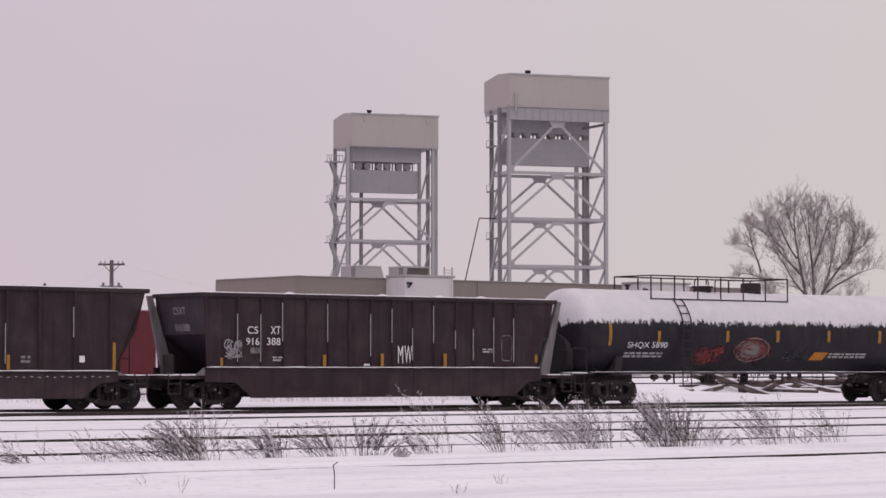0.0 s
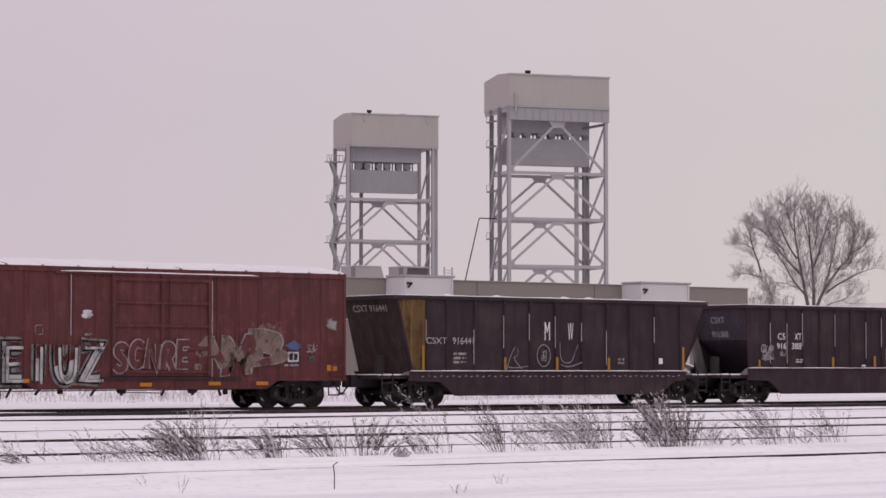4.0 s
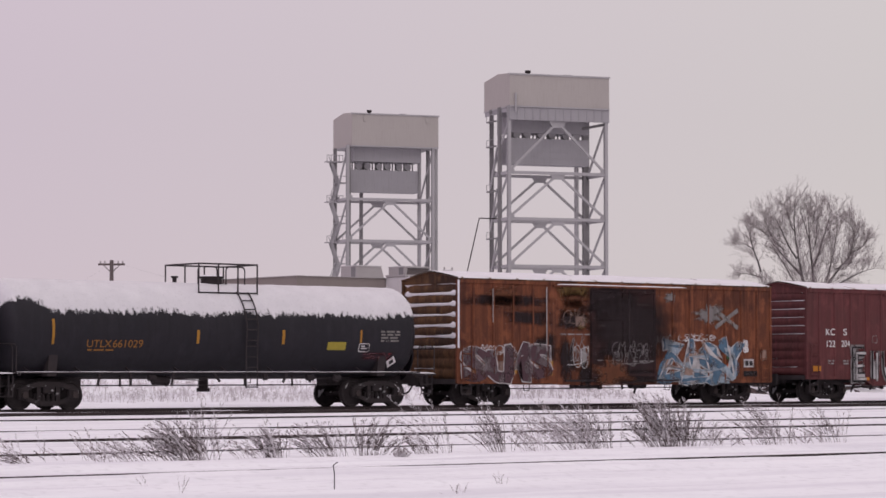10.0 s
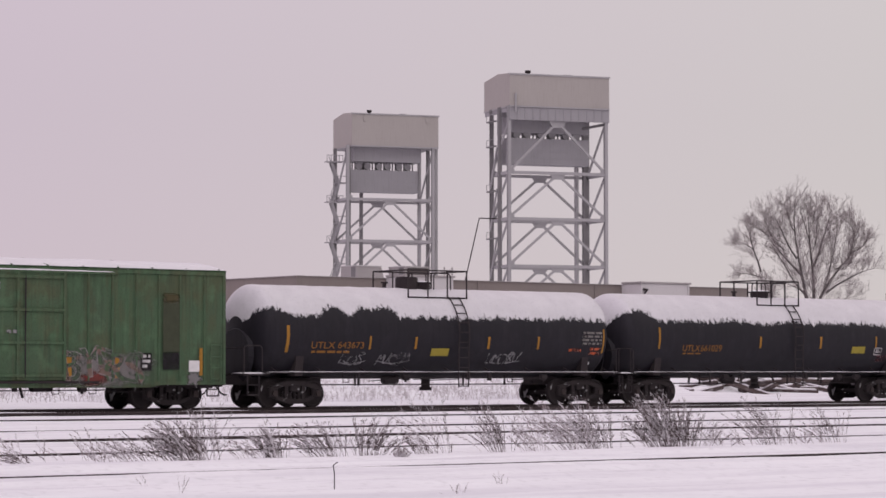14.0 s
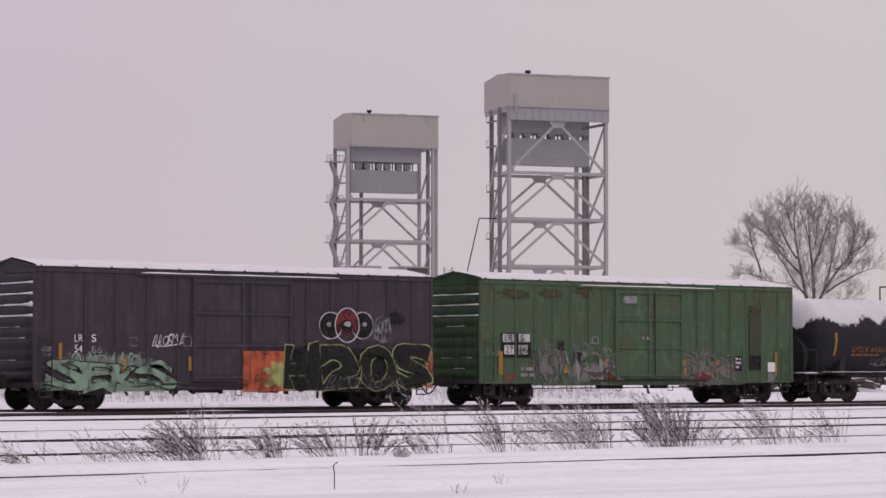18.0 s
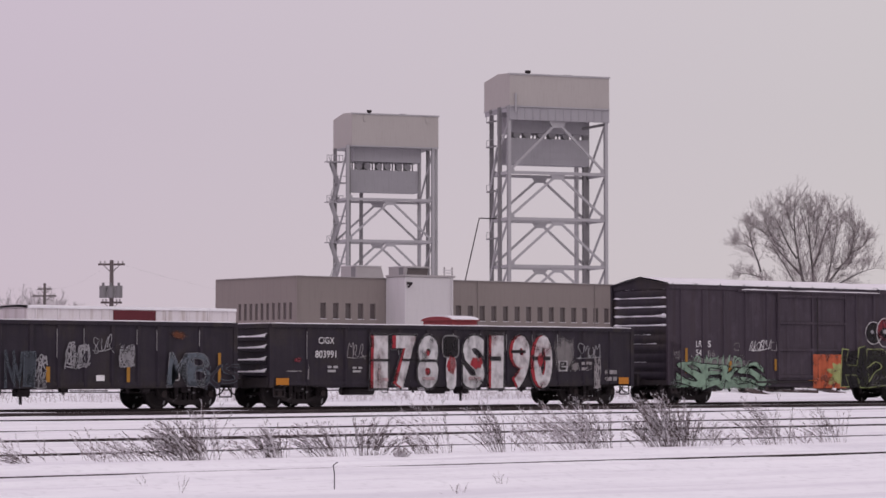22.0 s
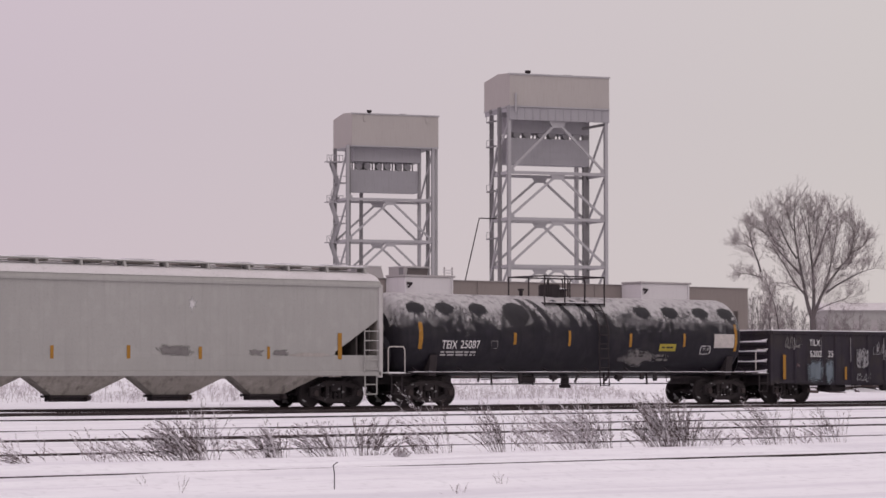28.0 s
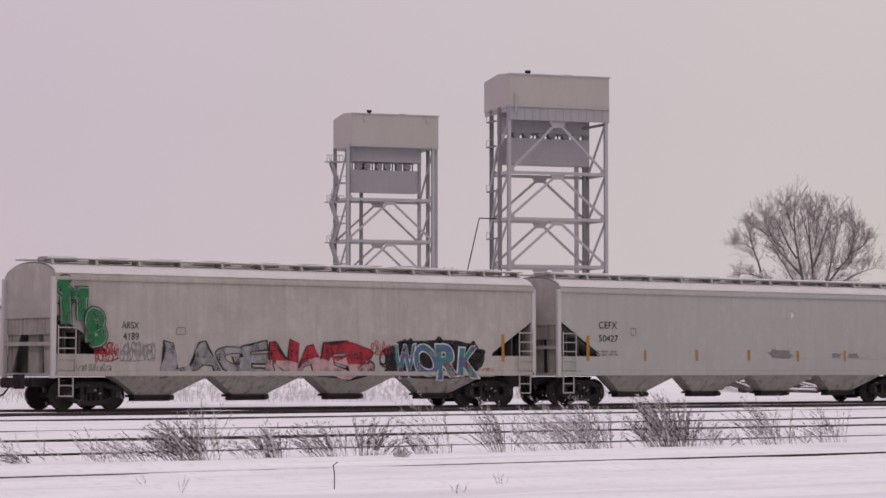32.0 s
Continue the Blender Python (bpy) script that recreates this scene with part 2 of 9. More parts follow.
# ---------------------------------------------------------------- building kit
class Kit:
    """Collects simple solids into one mesh."""

    def __init__(self):
        self.v, self.f = [], []

    def add(self, verts, faces):
        k = len(self.v)
        self.v += [tuple(p) for p in verts]
        self.f += [tuple(i + k for i in f) for f in faces]
        return self

    def box(self, x0, x1, y0, y1, z0, z1, m=None):
        pts = [(x, y, z) for x in (x0, x1) for y in (y0, y1) for z in (z0, z1)]
        if m is not None:
            pts = [m @ Vector(p) for p in pts]
        return self.add(pts, ((0, 1, 3, 2), (4, 6, 7, 5), (0, 4, 5, 1), (2, 3, 7, 6), (0, 2, 6, 4), (1, 5, 7, 3)))

    def chamfered(self, x0, x1, y0, y1, z0, z1, b=0.02):
        """A box with its twelve edges cut."""
        pts, cx = [], ((x0, x1), (y0, y1), (z0, z1))
        for i in (0, 1):
            for j in (0, 1):
                for k in (0, 1):
                    s = [(-1, 1)[i], (-1, 1)[j], (-1, 1)[k]]
                    c = [cx[0][i], cx[1][j], cx[2][k]]
                    for a in range(3):
                        pts.append([c[d] - (s[d] * b if d != a else 0) for d in range(3)])
        bm = bmesh.new()
        for p in pts:
            bm.verts.new(p)
        hull = bmesh.ops.convex_hull(bm, input=bm.verts)
        bm.verts.index_update()
        self.add([v.co[:] for v in bm.verts], [[v.index for v in f.verts] for f in bm.faces])
        bm.free()
        return self

    def beam(self, p, q, w, h=None, up=(0, 0, 1)):
        p, q, h = Vector(p), Vector(q), h or w
        d = (q - p).normalized()
        s = d.cross(Vector(up))
        s = s.normalized() if s.length > 1e-4 else Vector((1, 0, 0))
        u = s.cross(d)
        c = [(-1, -1), (1, -1), (1, 1), (-1, 1)]
        pts = [e + s * a * w / 2 + u * b * h / 2 for e in (p, q) for a, b in c]
        return self.add(pts, ((3, 2, 1, 0), (4, 5, 6, 7), (0, 1, 5, 4), (1, 2, 6, 5), (2, 3, 7, 6), (3, 0, 4, 7)))

    def tube(self, p, q, r, n=6, r2=None, caps=True):
        p, q = Vector(p), Vector(q)
        d = (q - p).normalized()
        s = d.cross(Vector((0.31, 0.17, 0.93))).normalized()
        u = s.cross(d)
        r2 = r if r2 is None else r2
        ring = [(math.cos(2 * math.pi * i / n), math.sin(2 * math.pi * i / n)) for i in range(n)]
        pts = [p + (s * a + u * b) * r for a, b in ring] + [q + (s * a + u * b) * r2 for a, b in ring]
        f = [((i + 1) % n, i, n + i, n + (i + 1) % n) for i in range(n)]
        if caps:
            f += [tuple(range(n)), tuple(reversed(range(n, 2 * n)))]
        return self.add(pts, f)

    def pipe(self, pts, r, n=6):
        for a, b in zip(pts, pts[1:]):
            self.tube(a, b, r, n)
        return self

    def prism(self, poly, axis, a, b):
        """A flat polygon pushed along an axis: x takes (y, z), y takes (x, z), z takes (x, y)."""
        def at(u, v, w):
            return {"x": (w, u, v), "y": (u, w, v), "z": (u, v, w)}[axis]
        n = len(poly)
        pts = [at(u, v, a) for u, v in poly] + [at(u, v, b) for u, v in poly]
        f = [(i, (i + 1) % n, n + (i + 1) % n, n + i) for i in range(n)]
        return self.add(pts, f + [tuple(reversed(range(n))), tuple(range(n, 2 * n))])

    def grid(self, rows):
        """Rows of points joined into a sheet."""
        n, k = len(rows[0]), len(rows)
        f = [(i * n + j, i * n + j + 1, (i + 1) * n + j + 1, (i + 1) * n + j) for i in range(k - 1) for j in range(n - 1)]
        return self.add([p for r in rows for p in r], f)

    def mesh(self, name, material, smooth=False):
        me = bpy.data.meshes.new(name)
        me.from_pydata(self.v, [], self.f)
        me.materials.append(material)
        bm = bmesh.new()
        bm.from_mesh(me)
        bmesh.ops.recalc_face_normals(bm, faces=bm.faces)
        bm.to_mesh(me)
        bm.free()
        if smooth:
            me.shade_smooth()
        return me


def part(name, kit, material, parent, label="", at=None, smooth=False):
    me = kit if isinstance(kit, bpy.types.Mesh) else kit.mesh(name, material, smooth)
    ob = new(name, me)
    ob.parent = parent
    if at is not None:
        ob.matrix_basis = at if isinstance(at, Matrix) else Matrix.Translation(at)
    return tagged(ob, label)


def thing(name, m, label, category, group="", kind=""):
    ob = new(name)
    ob.matrix_basis = m
    ob.empty_display_size = 0.3
    return tagged(ob, label, category, group, kind)


def solid(name, kit, material, label, category, group="", kind="", m=None, smooth=False):
    ob = new(name, kit.mesh(name, material, smooth))
    if m is not None:
        ob.matrix_basis = m
    return tagged(ob, label, category, group, kind)


def letters(text, height, material, parent, x, z, y, name="lettering", width=None, label="", turn=0):
    """Flat stencilled writing on a side that faces -y; x, z is its lower left corner."""
    cu = bpy.data.curves.new("writing", "FONT")
    cu.body, cu.size = text, height / 0.70
    tmp = bpy.data.objects.new("writing", cu)
    me = bpy.data.meshes.new_from_object(tmp)
    bpy.data.objects.remove(tmp)
    xs = [v.co.x for v in me.vertices]
    x0, w = min(xs), max(xs) - min(xs)
    k = (width / w) if width else 1.0
    for v in me.vertices:
        v.co = ((v.co.x - x0) * k, 0, v.co.y)
    me.materials.clear()
    me.materials.append(material)
    return part(name, me, material, parent, label, pose(x, y, z, 0, turn, 0))


def away(right, depth, up=0, turn=0):
    """A pose seen from where the camera stands: metres to its right, ahead and above the rails."""
    c, s = 0.78539, 0.61900
    return pose(c * right + s * depth, -71.13 - s * right + c * depth, up, 0, 0, -38.244 + turn)

# ---------------------------------------------------------------- ground and tracks
def snow_height(x, y):
    """Gentle snow: drifts, ruts beside the tracks, a low bank in front of the weeds."""
    h = -0.075 + 0.02 * noise.noise((x * 0.13, y * 0.5, 0.0)) + 0.012 * noise.noise((x * 0.5, y * 1.7, 3.0))
    if y < -40.5:
        k = min(1.0, (-40.5 - y) / 1.5)
        for ry, rd, rw in ((-44.0, 0.03, 0.10), (-47.2, 0.035, 0.16), (-48.4, 0.03, 0.14), (-50.0, 0.03, 0.18), (-51.0, 0.025, 0.14)):
            v = (y - ry - 0.10 * noise.noise((x * 0.25, ry, 0))) / rw
            h -= rd * math.exp(-v * v) * (0.6 + 0.8 * noise.noise((x * 0.3, ry, 4.0)))
        h += k * (0.045 + 0.035 * noise.noise((x * 0.035, y * 1.6, 7.0)) + 0.014 * noise.noise((x * 0.2, y * 4.5, 2.0)) - 0.046 * (1 - min(1.0, abs(noise.noise((x * 0.022 + 0.02 * math.sin(x), y * 1.15, 12.0))) * 4.5)) + 0.008 * noise.noise((x * 2.2, y * 5, 9.0)))
    h -= 0.045 * max(0.0, 1 - max(0.0, abs(y) - 1.6) / 2.4)
    if 15 < y < 44:
        h += 0.92 * math.sin(math.pi * min(1.0, max(0.0, (y - 15) / 29))) ** 1.2 * (0.92 + 0.2 * noise.noise((x * 0.05, y * 0.1, 4.0)))
    if y > 4:
        if 8 < y < 17 and 20 < x < 78:
            e = min(1.0, (x - 20) / 6, (78 - x) / 10)
            h += e * 0.72 * math.sin(math.pi * (y - 8) / 9) ** 1.3 * (0.85 + 0.5 * noise.noise((x * 0.35, y * 0.4, 8.0)))
        h += min(1.0, (y - 4) / 10) * (0.12 + 0.22 * noise.noise((x * 0.06, y * 0.12, 5.0)))
    return h


def spread(stops):
    out = []
    for a, b, n in stops:
        out += [a + (b - a) * i / n for i in range(n)]
    return out + [stops[-1][1]]


gx = spread(((-2500, -300, 6), (-300, -20, 8), (-20, 8, 30), (8, 40, 150), (40, 110, 140), (110, 260, 40), (260, 600, 10), (600, 3000, 6)))
gy = spread(((-800, -90, 4), (-90, -52, 10), (-52, -40, 190), (-40, -36, 24), (-36, 4, 110), (4, 20, 32), (20, 40, 16), (40, 200, 16), (200, 3500, 8)))
ground = Kit().grid([[(x, y, snow_height(x, y) if abs(x - 100) < 400 and -100 < y < 300 else 0.0) for x in gx] for y in gy])
solid("ground", ground, SNOW, "flat snow-covered rail yard ground", "ground", kind="structure", smooth=True)

RAIL_PROFILE = [(-0.075, -0.17), (0.075, -0.17), (0.075, -0.15), (0.012, -0.13), (0.012, -0.045), (0.037, -0.035), (0.037, -0.004), (0.03, 0.0), (-0.03, 0.0), (-0.037, -0.004), (-0.037, -0.035), (-0.012, -0.045), (-0.012, -0.13), (-0.075, -0.15)]


def rail(track, y, z, x0=-60, x1=330):
    part("rail", Kit().prism([(y + a, z + b) for a, b in RAIL_PROFILE], "x", x0, x1), RAIL, track)


TRACKS = ((0.0, -0.035, -0.035, "main"), (-8.2, 0.008, 0.0, "near"), (-13.95, -0.038, -0.10, "low"), (-24.4, -0.040, -0.10, "low"),
          (-30.75, -0.032, -0.10, "low"), (-37.0, -0.052, -0.10, "low"), (-44.55, -0.030, -0.10, "low"))
for ty, near_z, far_z, what in TRACKS:
    tr = thing("railroad_track", pose(0, ty, 0), "rusty steel railroad track half buried in snow", "railroad track", "yard tracks", "structure")
    rail(tr, -0.7525, near_z)
    rail(tr, 0.7525, far_z)
    if what == "main":
        tie = Kit().chamfered(-0.115, 0.115, -1.3, 1.3, -0.35, -0.10, 0.02).mesh("tie", TIE_WOOD)
        for i in range(220):
            part("tie", tie, None, tr, at=(-25 + i * 0.55, 0, -0.035 + 0.012 * random.random()))

# low drifts of snow that lie over the rails
for dx, dy, lx, ly, h in ((34.5, -6.4, 4.5, 1.1, 0.10), (42.0, -6.6, 3.5, 1.0, 0.09), (24, -14.3, 3, 1.2, 0.06), (60, -14.3, 6, 1.2, 0.05), (46, -30.6, 7, 1.2, 0.05), (28, -25.4, 5, 1.2, 0.045), (40, -38.2, 9, 1.4, 0.03)):
    rows = []
    for i in range(25):
        u = -1 + i / 12
        rows.append([(u * lx, v * ly, h * max(0.0, 1 - u * u) * max(0.0, 1 - v * v) - 0.09 + 0.01 * noise.noise((u * 3 + dx, v * 2, 1))) for v in [-1 + k / 6 for k in range(13)]])
    solid("snow_drift", Kit().grid(rows), SNOW, "low smooth drift of snow lying against the rails", "snow drift", "snow drifts", "stuff", pose(dx, dy, 0), True)

# ---------------------------------------------------------------- rolling stock: shared pieces
CARS, WHEELS = [], []
WHEEL_R = 0.457


def wheel_mesh():
    k = Kit()
    for s in (-1, 1):
        prof = [(0.08, 0.62), (0.10, 0.80), (0.36, 0.79), (0.40, 0.822), (WHEEL_R, 0.822), (WHEEL_R, 0.73), (WHEEL_R + 0.025, 0.715), (WHEEL_R + 0.02, 0.69), (0.40, 0.70), (0.36, 0.73), (0.12, 0.72)]
        n = 28
        rings = [[(r * math.cos(2 * math.pi * i / n), s * y, r * math.sin(2 * math.pi * i / n)) for i in range(n + 1)] for r, y in prof]
        k.grid(rings)
    k.tube((0, -1.02, 0), (0, 1.02, 0), 0.075, 10)
    return k.mesh("wheelset", TRUCK)


def side_frame_mesh():
    k, y = Kit(), 0.0
    for a, b, w, h in (((-1.05, 0.60), (-0.42, 0.80), 0.15, 0.15), ((-0.42, 0.80), (0.42, 0.80), 0.17, 0.16), ((0.42, 0.80), (1.05, 0.60), 0.15, 0.15),
                       ((-0.92, 0.40), (-0.32, 0.20), 0.13, 0.13), ((-0.32, 0.20), (0.32, 0.20), 0.16, 0.14), ((0.32, 0.20), (0.92, 0.40), 0.13, 0.13),
                       ((-0.34, 0.2), (-0.34, 0.8), 0.14, 0.11), ((0.34, 0.2), (0.34, 0.8), 0.14, 0.11)):
        k.beam((a[0], y, a[1]), (b[0], y, b[1]), w, h, (0, 1, 0))
    for x in (-0.89, 0.89):
        k.chamfered(x - 0.17, x + 0.17, y - 0.12, y + 0.10, 0.32, 0.66, 0.04)
    return k.mesh("side_frame", TRUCK)


def bolster_mesh():
    k = Kit().chamfered(-0.2, 0.2, -1.1, 1.1, 0.52, 0.80, 0.03)
    k.tube((0, 0, 0.78), (0, 0, 0.98), 0.2, 12)
    return k.mesh("truck", TRUCK)


BRAKE_ME = Kit().beam((0, -0.95, 0.42), (0, 0.95, 0.42), 0.08, 0.16).mesh("brake_beam", TRUCK)
FRAME_ME = side_frame_mesh()
WHEEL_ME, TRUCK_ME = wheel_mesh(), bolster_mesh()
spring = Kit()
for i in (-0.18, 0, 0.18):
    for j in range(5):
        spring.tube((i, 0, 0.28 + j * 0.045), (i, 0, 0.30 + j * 0.045), 0.075, 8)
    spring.tube((i, 0, 0.26), (i, 0, 0.5), 0.055, 8)
SPRING_ME = spring.mesh("spring_nest", TRUCK)
CAP_ME = Kit().tube((0, -0.05, 0), (0, 0.05, 0), 0.105, 12).mesh("bearing_cap", RAIL)
coupler = Kit().box(-0.55, 0.15, -0.09, 0.09, 0.72, 0.92).chamfered(0.12, 0.46, -0.16, 0.14, 0.66, 0.98, 0.04).chamfered(0.36, 0.56, -0.05, 0.17, 0.68, 0.96, 0.03)
COUPLER_ME = coupler.mesh("coupler", TRUCK)
hose = Kit().pipe([(0, -0.35, 0.80), (0.12, -0.33, 0.62), (0.28, -0.28, 0.46), (0.48, -0.2, 0.39), (0.62, -0.14, 0.40)], 0.028, 6)
HOSE_ME = hose.mesh("air_hose", HOSE)


def truck(car, x):
    t = part("truck", TRUCK_ME, None, car, "grimy cast steel truck dusted with snow", (x, 0, -0.035))
    for dx in (-0.89, 0.89):
        w = part("wheelset", WHEEL_ME, None, t, "", (dx, 0, WHEEL_R))
        WHEELS.append((w, dx))
        for s in (-1, 1):
            part("bearing_cap", CAP_ME, None, t, "", (dx, s * 1.15, 0.47))
    for s in (-1, 1):
        part("side_frame", FRAME_ME, None, t, "", (0, s * 1.0, 0))
        part("spring_nest", SPRING_ME, None, t, "", (0, s * 1.0, 0))
        part("brake_beam", BRAKE_ME, None, t, "", (s * 0.42, 0, 0))


def running_gear(car, half, tc, reach):
    """Two trucks, couplers and air hoses; reach: from the centre to the coupler pocket."""
    truck(car, -tc)
    truck(car, tc)
    for s in (-1, 1):
        m = pose(s * reach, 0, 0, 0, 0, 0 if s > 0 else 180)
        part("coupler", COUPLER_ME, None, car, "", m)
        part("air_hose", HOSE_ME, None, car, "black rubber air hose", m)


def car_thing(name, c, label, category="freight car"):
    car = thing(name, pose(c, 0, 0), label, category, "cars of the freight train")
    CARS.append((car, c))
    return car


def ladder(car, x, y, z0, z1, material, w=0.42, n=None, name="ladder"):
    k = Kit().tube((x - w / 2, y, z0), (x - w / 2, y, z1), 0.022, 6).tube((x + w / 2, y, z0), (x + w / 2, y, z1), 0.022, 6)
    n = n or int((z1 - z0) / 0.36)
    for i in range(n):
        z = z0 + 0.12 + (z1 - z0 - 0.2) * i / max(1, n - 1)
        k.tube((x - w / 2, y, z), (x + w / 2, y, z), 0.02, 6)
    part(name, k, material, car)


def step(car, x, material, y=-1.55, z0=0.42, z1=0.95, w=0.45):
    k = Kit().pipe([(x - w / 2, y, z1), (x - w / 2, y, z0), (x + w / 2, y, z0), (x + w / 2, y, z1)], 0.025, 6)
    k.tube((x - w / 2, y, (z0 + z1) / 2), (x + w / 2, y, (z0 + z1) / 2), 0.02, 6)
    part("sill_step", k, material, car)


def snow_strip(car, x0, x1, y0, y1, z, h=0.04, n=None, name="snow_cover", rough=0.5, slope=0.0):
    """A lying strip of snow with an uneven top and edge."""
    n = n or max(4, int((x1 - x0) / 0.25))
    rows, seed = [], random.random() * 50
    for i in range(n + 1):
        x = x0 + (x1 - x0) * i / n
        j = noise.noise((x * 0.9 + seed, 0, 0)) * rough
        hh, e = h * (1 + j), 0.02 * noise.noise((x * 3.1 + seed, 2, 0))
        ends = 0.3 if i in (0, n) else 1.0
        rows.append([(x, y0 + e, z), (x, y0 + 0.012 + e, z + hh * ends * 0.8), (x, (y0 + y1) / 2, z + hh * ends + slope), (x, y1 - 0.012, z + hh * ends * 0.8), (x, y1, z)])
    part(name, Kit().grid(rows), SNOW_CAR, car, "lying snow", smooth=True)


# ---------------------------------------------------------------- boxcars
def corrugated_end(car, x, s, z0, z1, ribs, material, snow_from, name="end_wall", depth=0.085, broad=0.4):
    rows, nz = [], ribs * 8
    for i in range(nz + 1):
        z = z0 + (z1 - z0) * i / nz
        wave = max(0.0, math.sin((i / 8 % 1) * math.pi)) ** 0.8
        row = []
        for j in range(17):
            y = -1.55 + 3.1 * j / 16
            taper = min(1.0, (1.47 - abs(y)) / 0.35) if abs(y) < 1.47 else 0.0
            row.append((x + s * depth * wave * max(0.0, taper), y, z))
        rows.append(row)
    part(name, Kit().grid(rows), material, car, smooth=True)
    if s > 0:
        return
    pitch = (z1 - z0) / ribs
    for i in range(ribs):
        z = z0 + pitch * (i + 1)
        if z < snow_from:
            if random.random() < 0.35:
                continue
            w, h = random.uniform(0.3, 1.1), 0.025
            yc = random.uniform(-0.5, 0.5)
        else:
            w, h, yc = 1.46, pitch * broad * random.uniform(0.6, 1.2), 0
        n, rows = 18, []
        sd = random.random() * 9
        for j in range(n + 1):
            y = yc - w + 2 * w * j / n
            if abs(y) > 1.5:
                y = math.copysign(1.5, y)
            edge = (abs(j / n - 0.5) * 2) ** 4
            hh = h * (0.5 + 0.8 * edge) * max(0.12, 0.75 + 0.9 * noise.noise((y * 1.6 + sd, z, 0)))
            if j in (0, n):
                hh *= 0.3
            rows.append([(x + 0.005, y, z + hh), (x + s * 0.045, y, z + hh * 0.6), (x + s * 0.05, y, z - hh * 0.25), (x + s * 0.01, y, z - hh * 0.4)])
        part("snow_ledge", Kit().grid(rows), SNOW_CAR, car, "snow caught on the end ribs", smooth=True)


def rigging(car, x0, x1, z, seed):
    """Levers, rods and brackets that hang under the side of a car."""
    rng = random.Random(seed)
    n = int((x1 - x0) / 0.85)
    for i in range(n):
        x = x0 + (x1 - x0) * (i + rng.uniform(0.1, 0.9)) / n
        kind, y = rng.randrange(5), rng.uniform(-1.35, -0.9)
        if kind == 0:
            part("brake_lever", Kit().beam((x, y, z + 0.1), (x + rng.uniform(-0.25, 0.25), y, z - rng.uniform(0.15, 0.32)), 0.05, 0.07), STEEL_DARK, car)
        elif kind == 1:
            part("bracket", Kit().chamfered(x - 0.08, x + 0.08, y - 0.05, y + 0.05, z - rng.uniform(0.08, 0.2), z + 0.1, 0.015), STEEL_DARK, car)
        elif kind == 2:
            part("hanging_loop", Kit().pipe([(x - 0.14, y, z + 0.05), (x - 0.12, y, z - 0.2), (x + 0.12, y, z - 0.2), (x + 0.14, y, z + 0.05)], 0.014, 5), STEEL_DARK, car)
        elif kind == 3:
            part("valve_body", Kit().tube((x - 0.13, y, z - 0.04), (x + 0.13, y, z - 0.04), 0.10, 10).tube((x, y, z - 0.2), (x, y, z), 0.05, 8), STEEL_DARK, car)
        else:
            part("pull_rod", Kit().tube((x - 0.7, y, z - 0.06 - 0.1 * rng.random()), (x + 0.7, y, z - 0.04 - 0.1 * rng.random()), 0.016, 5), STEEL_DARK, car)


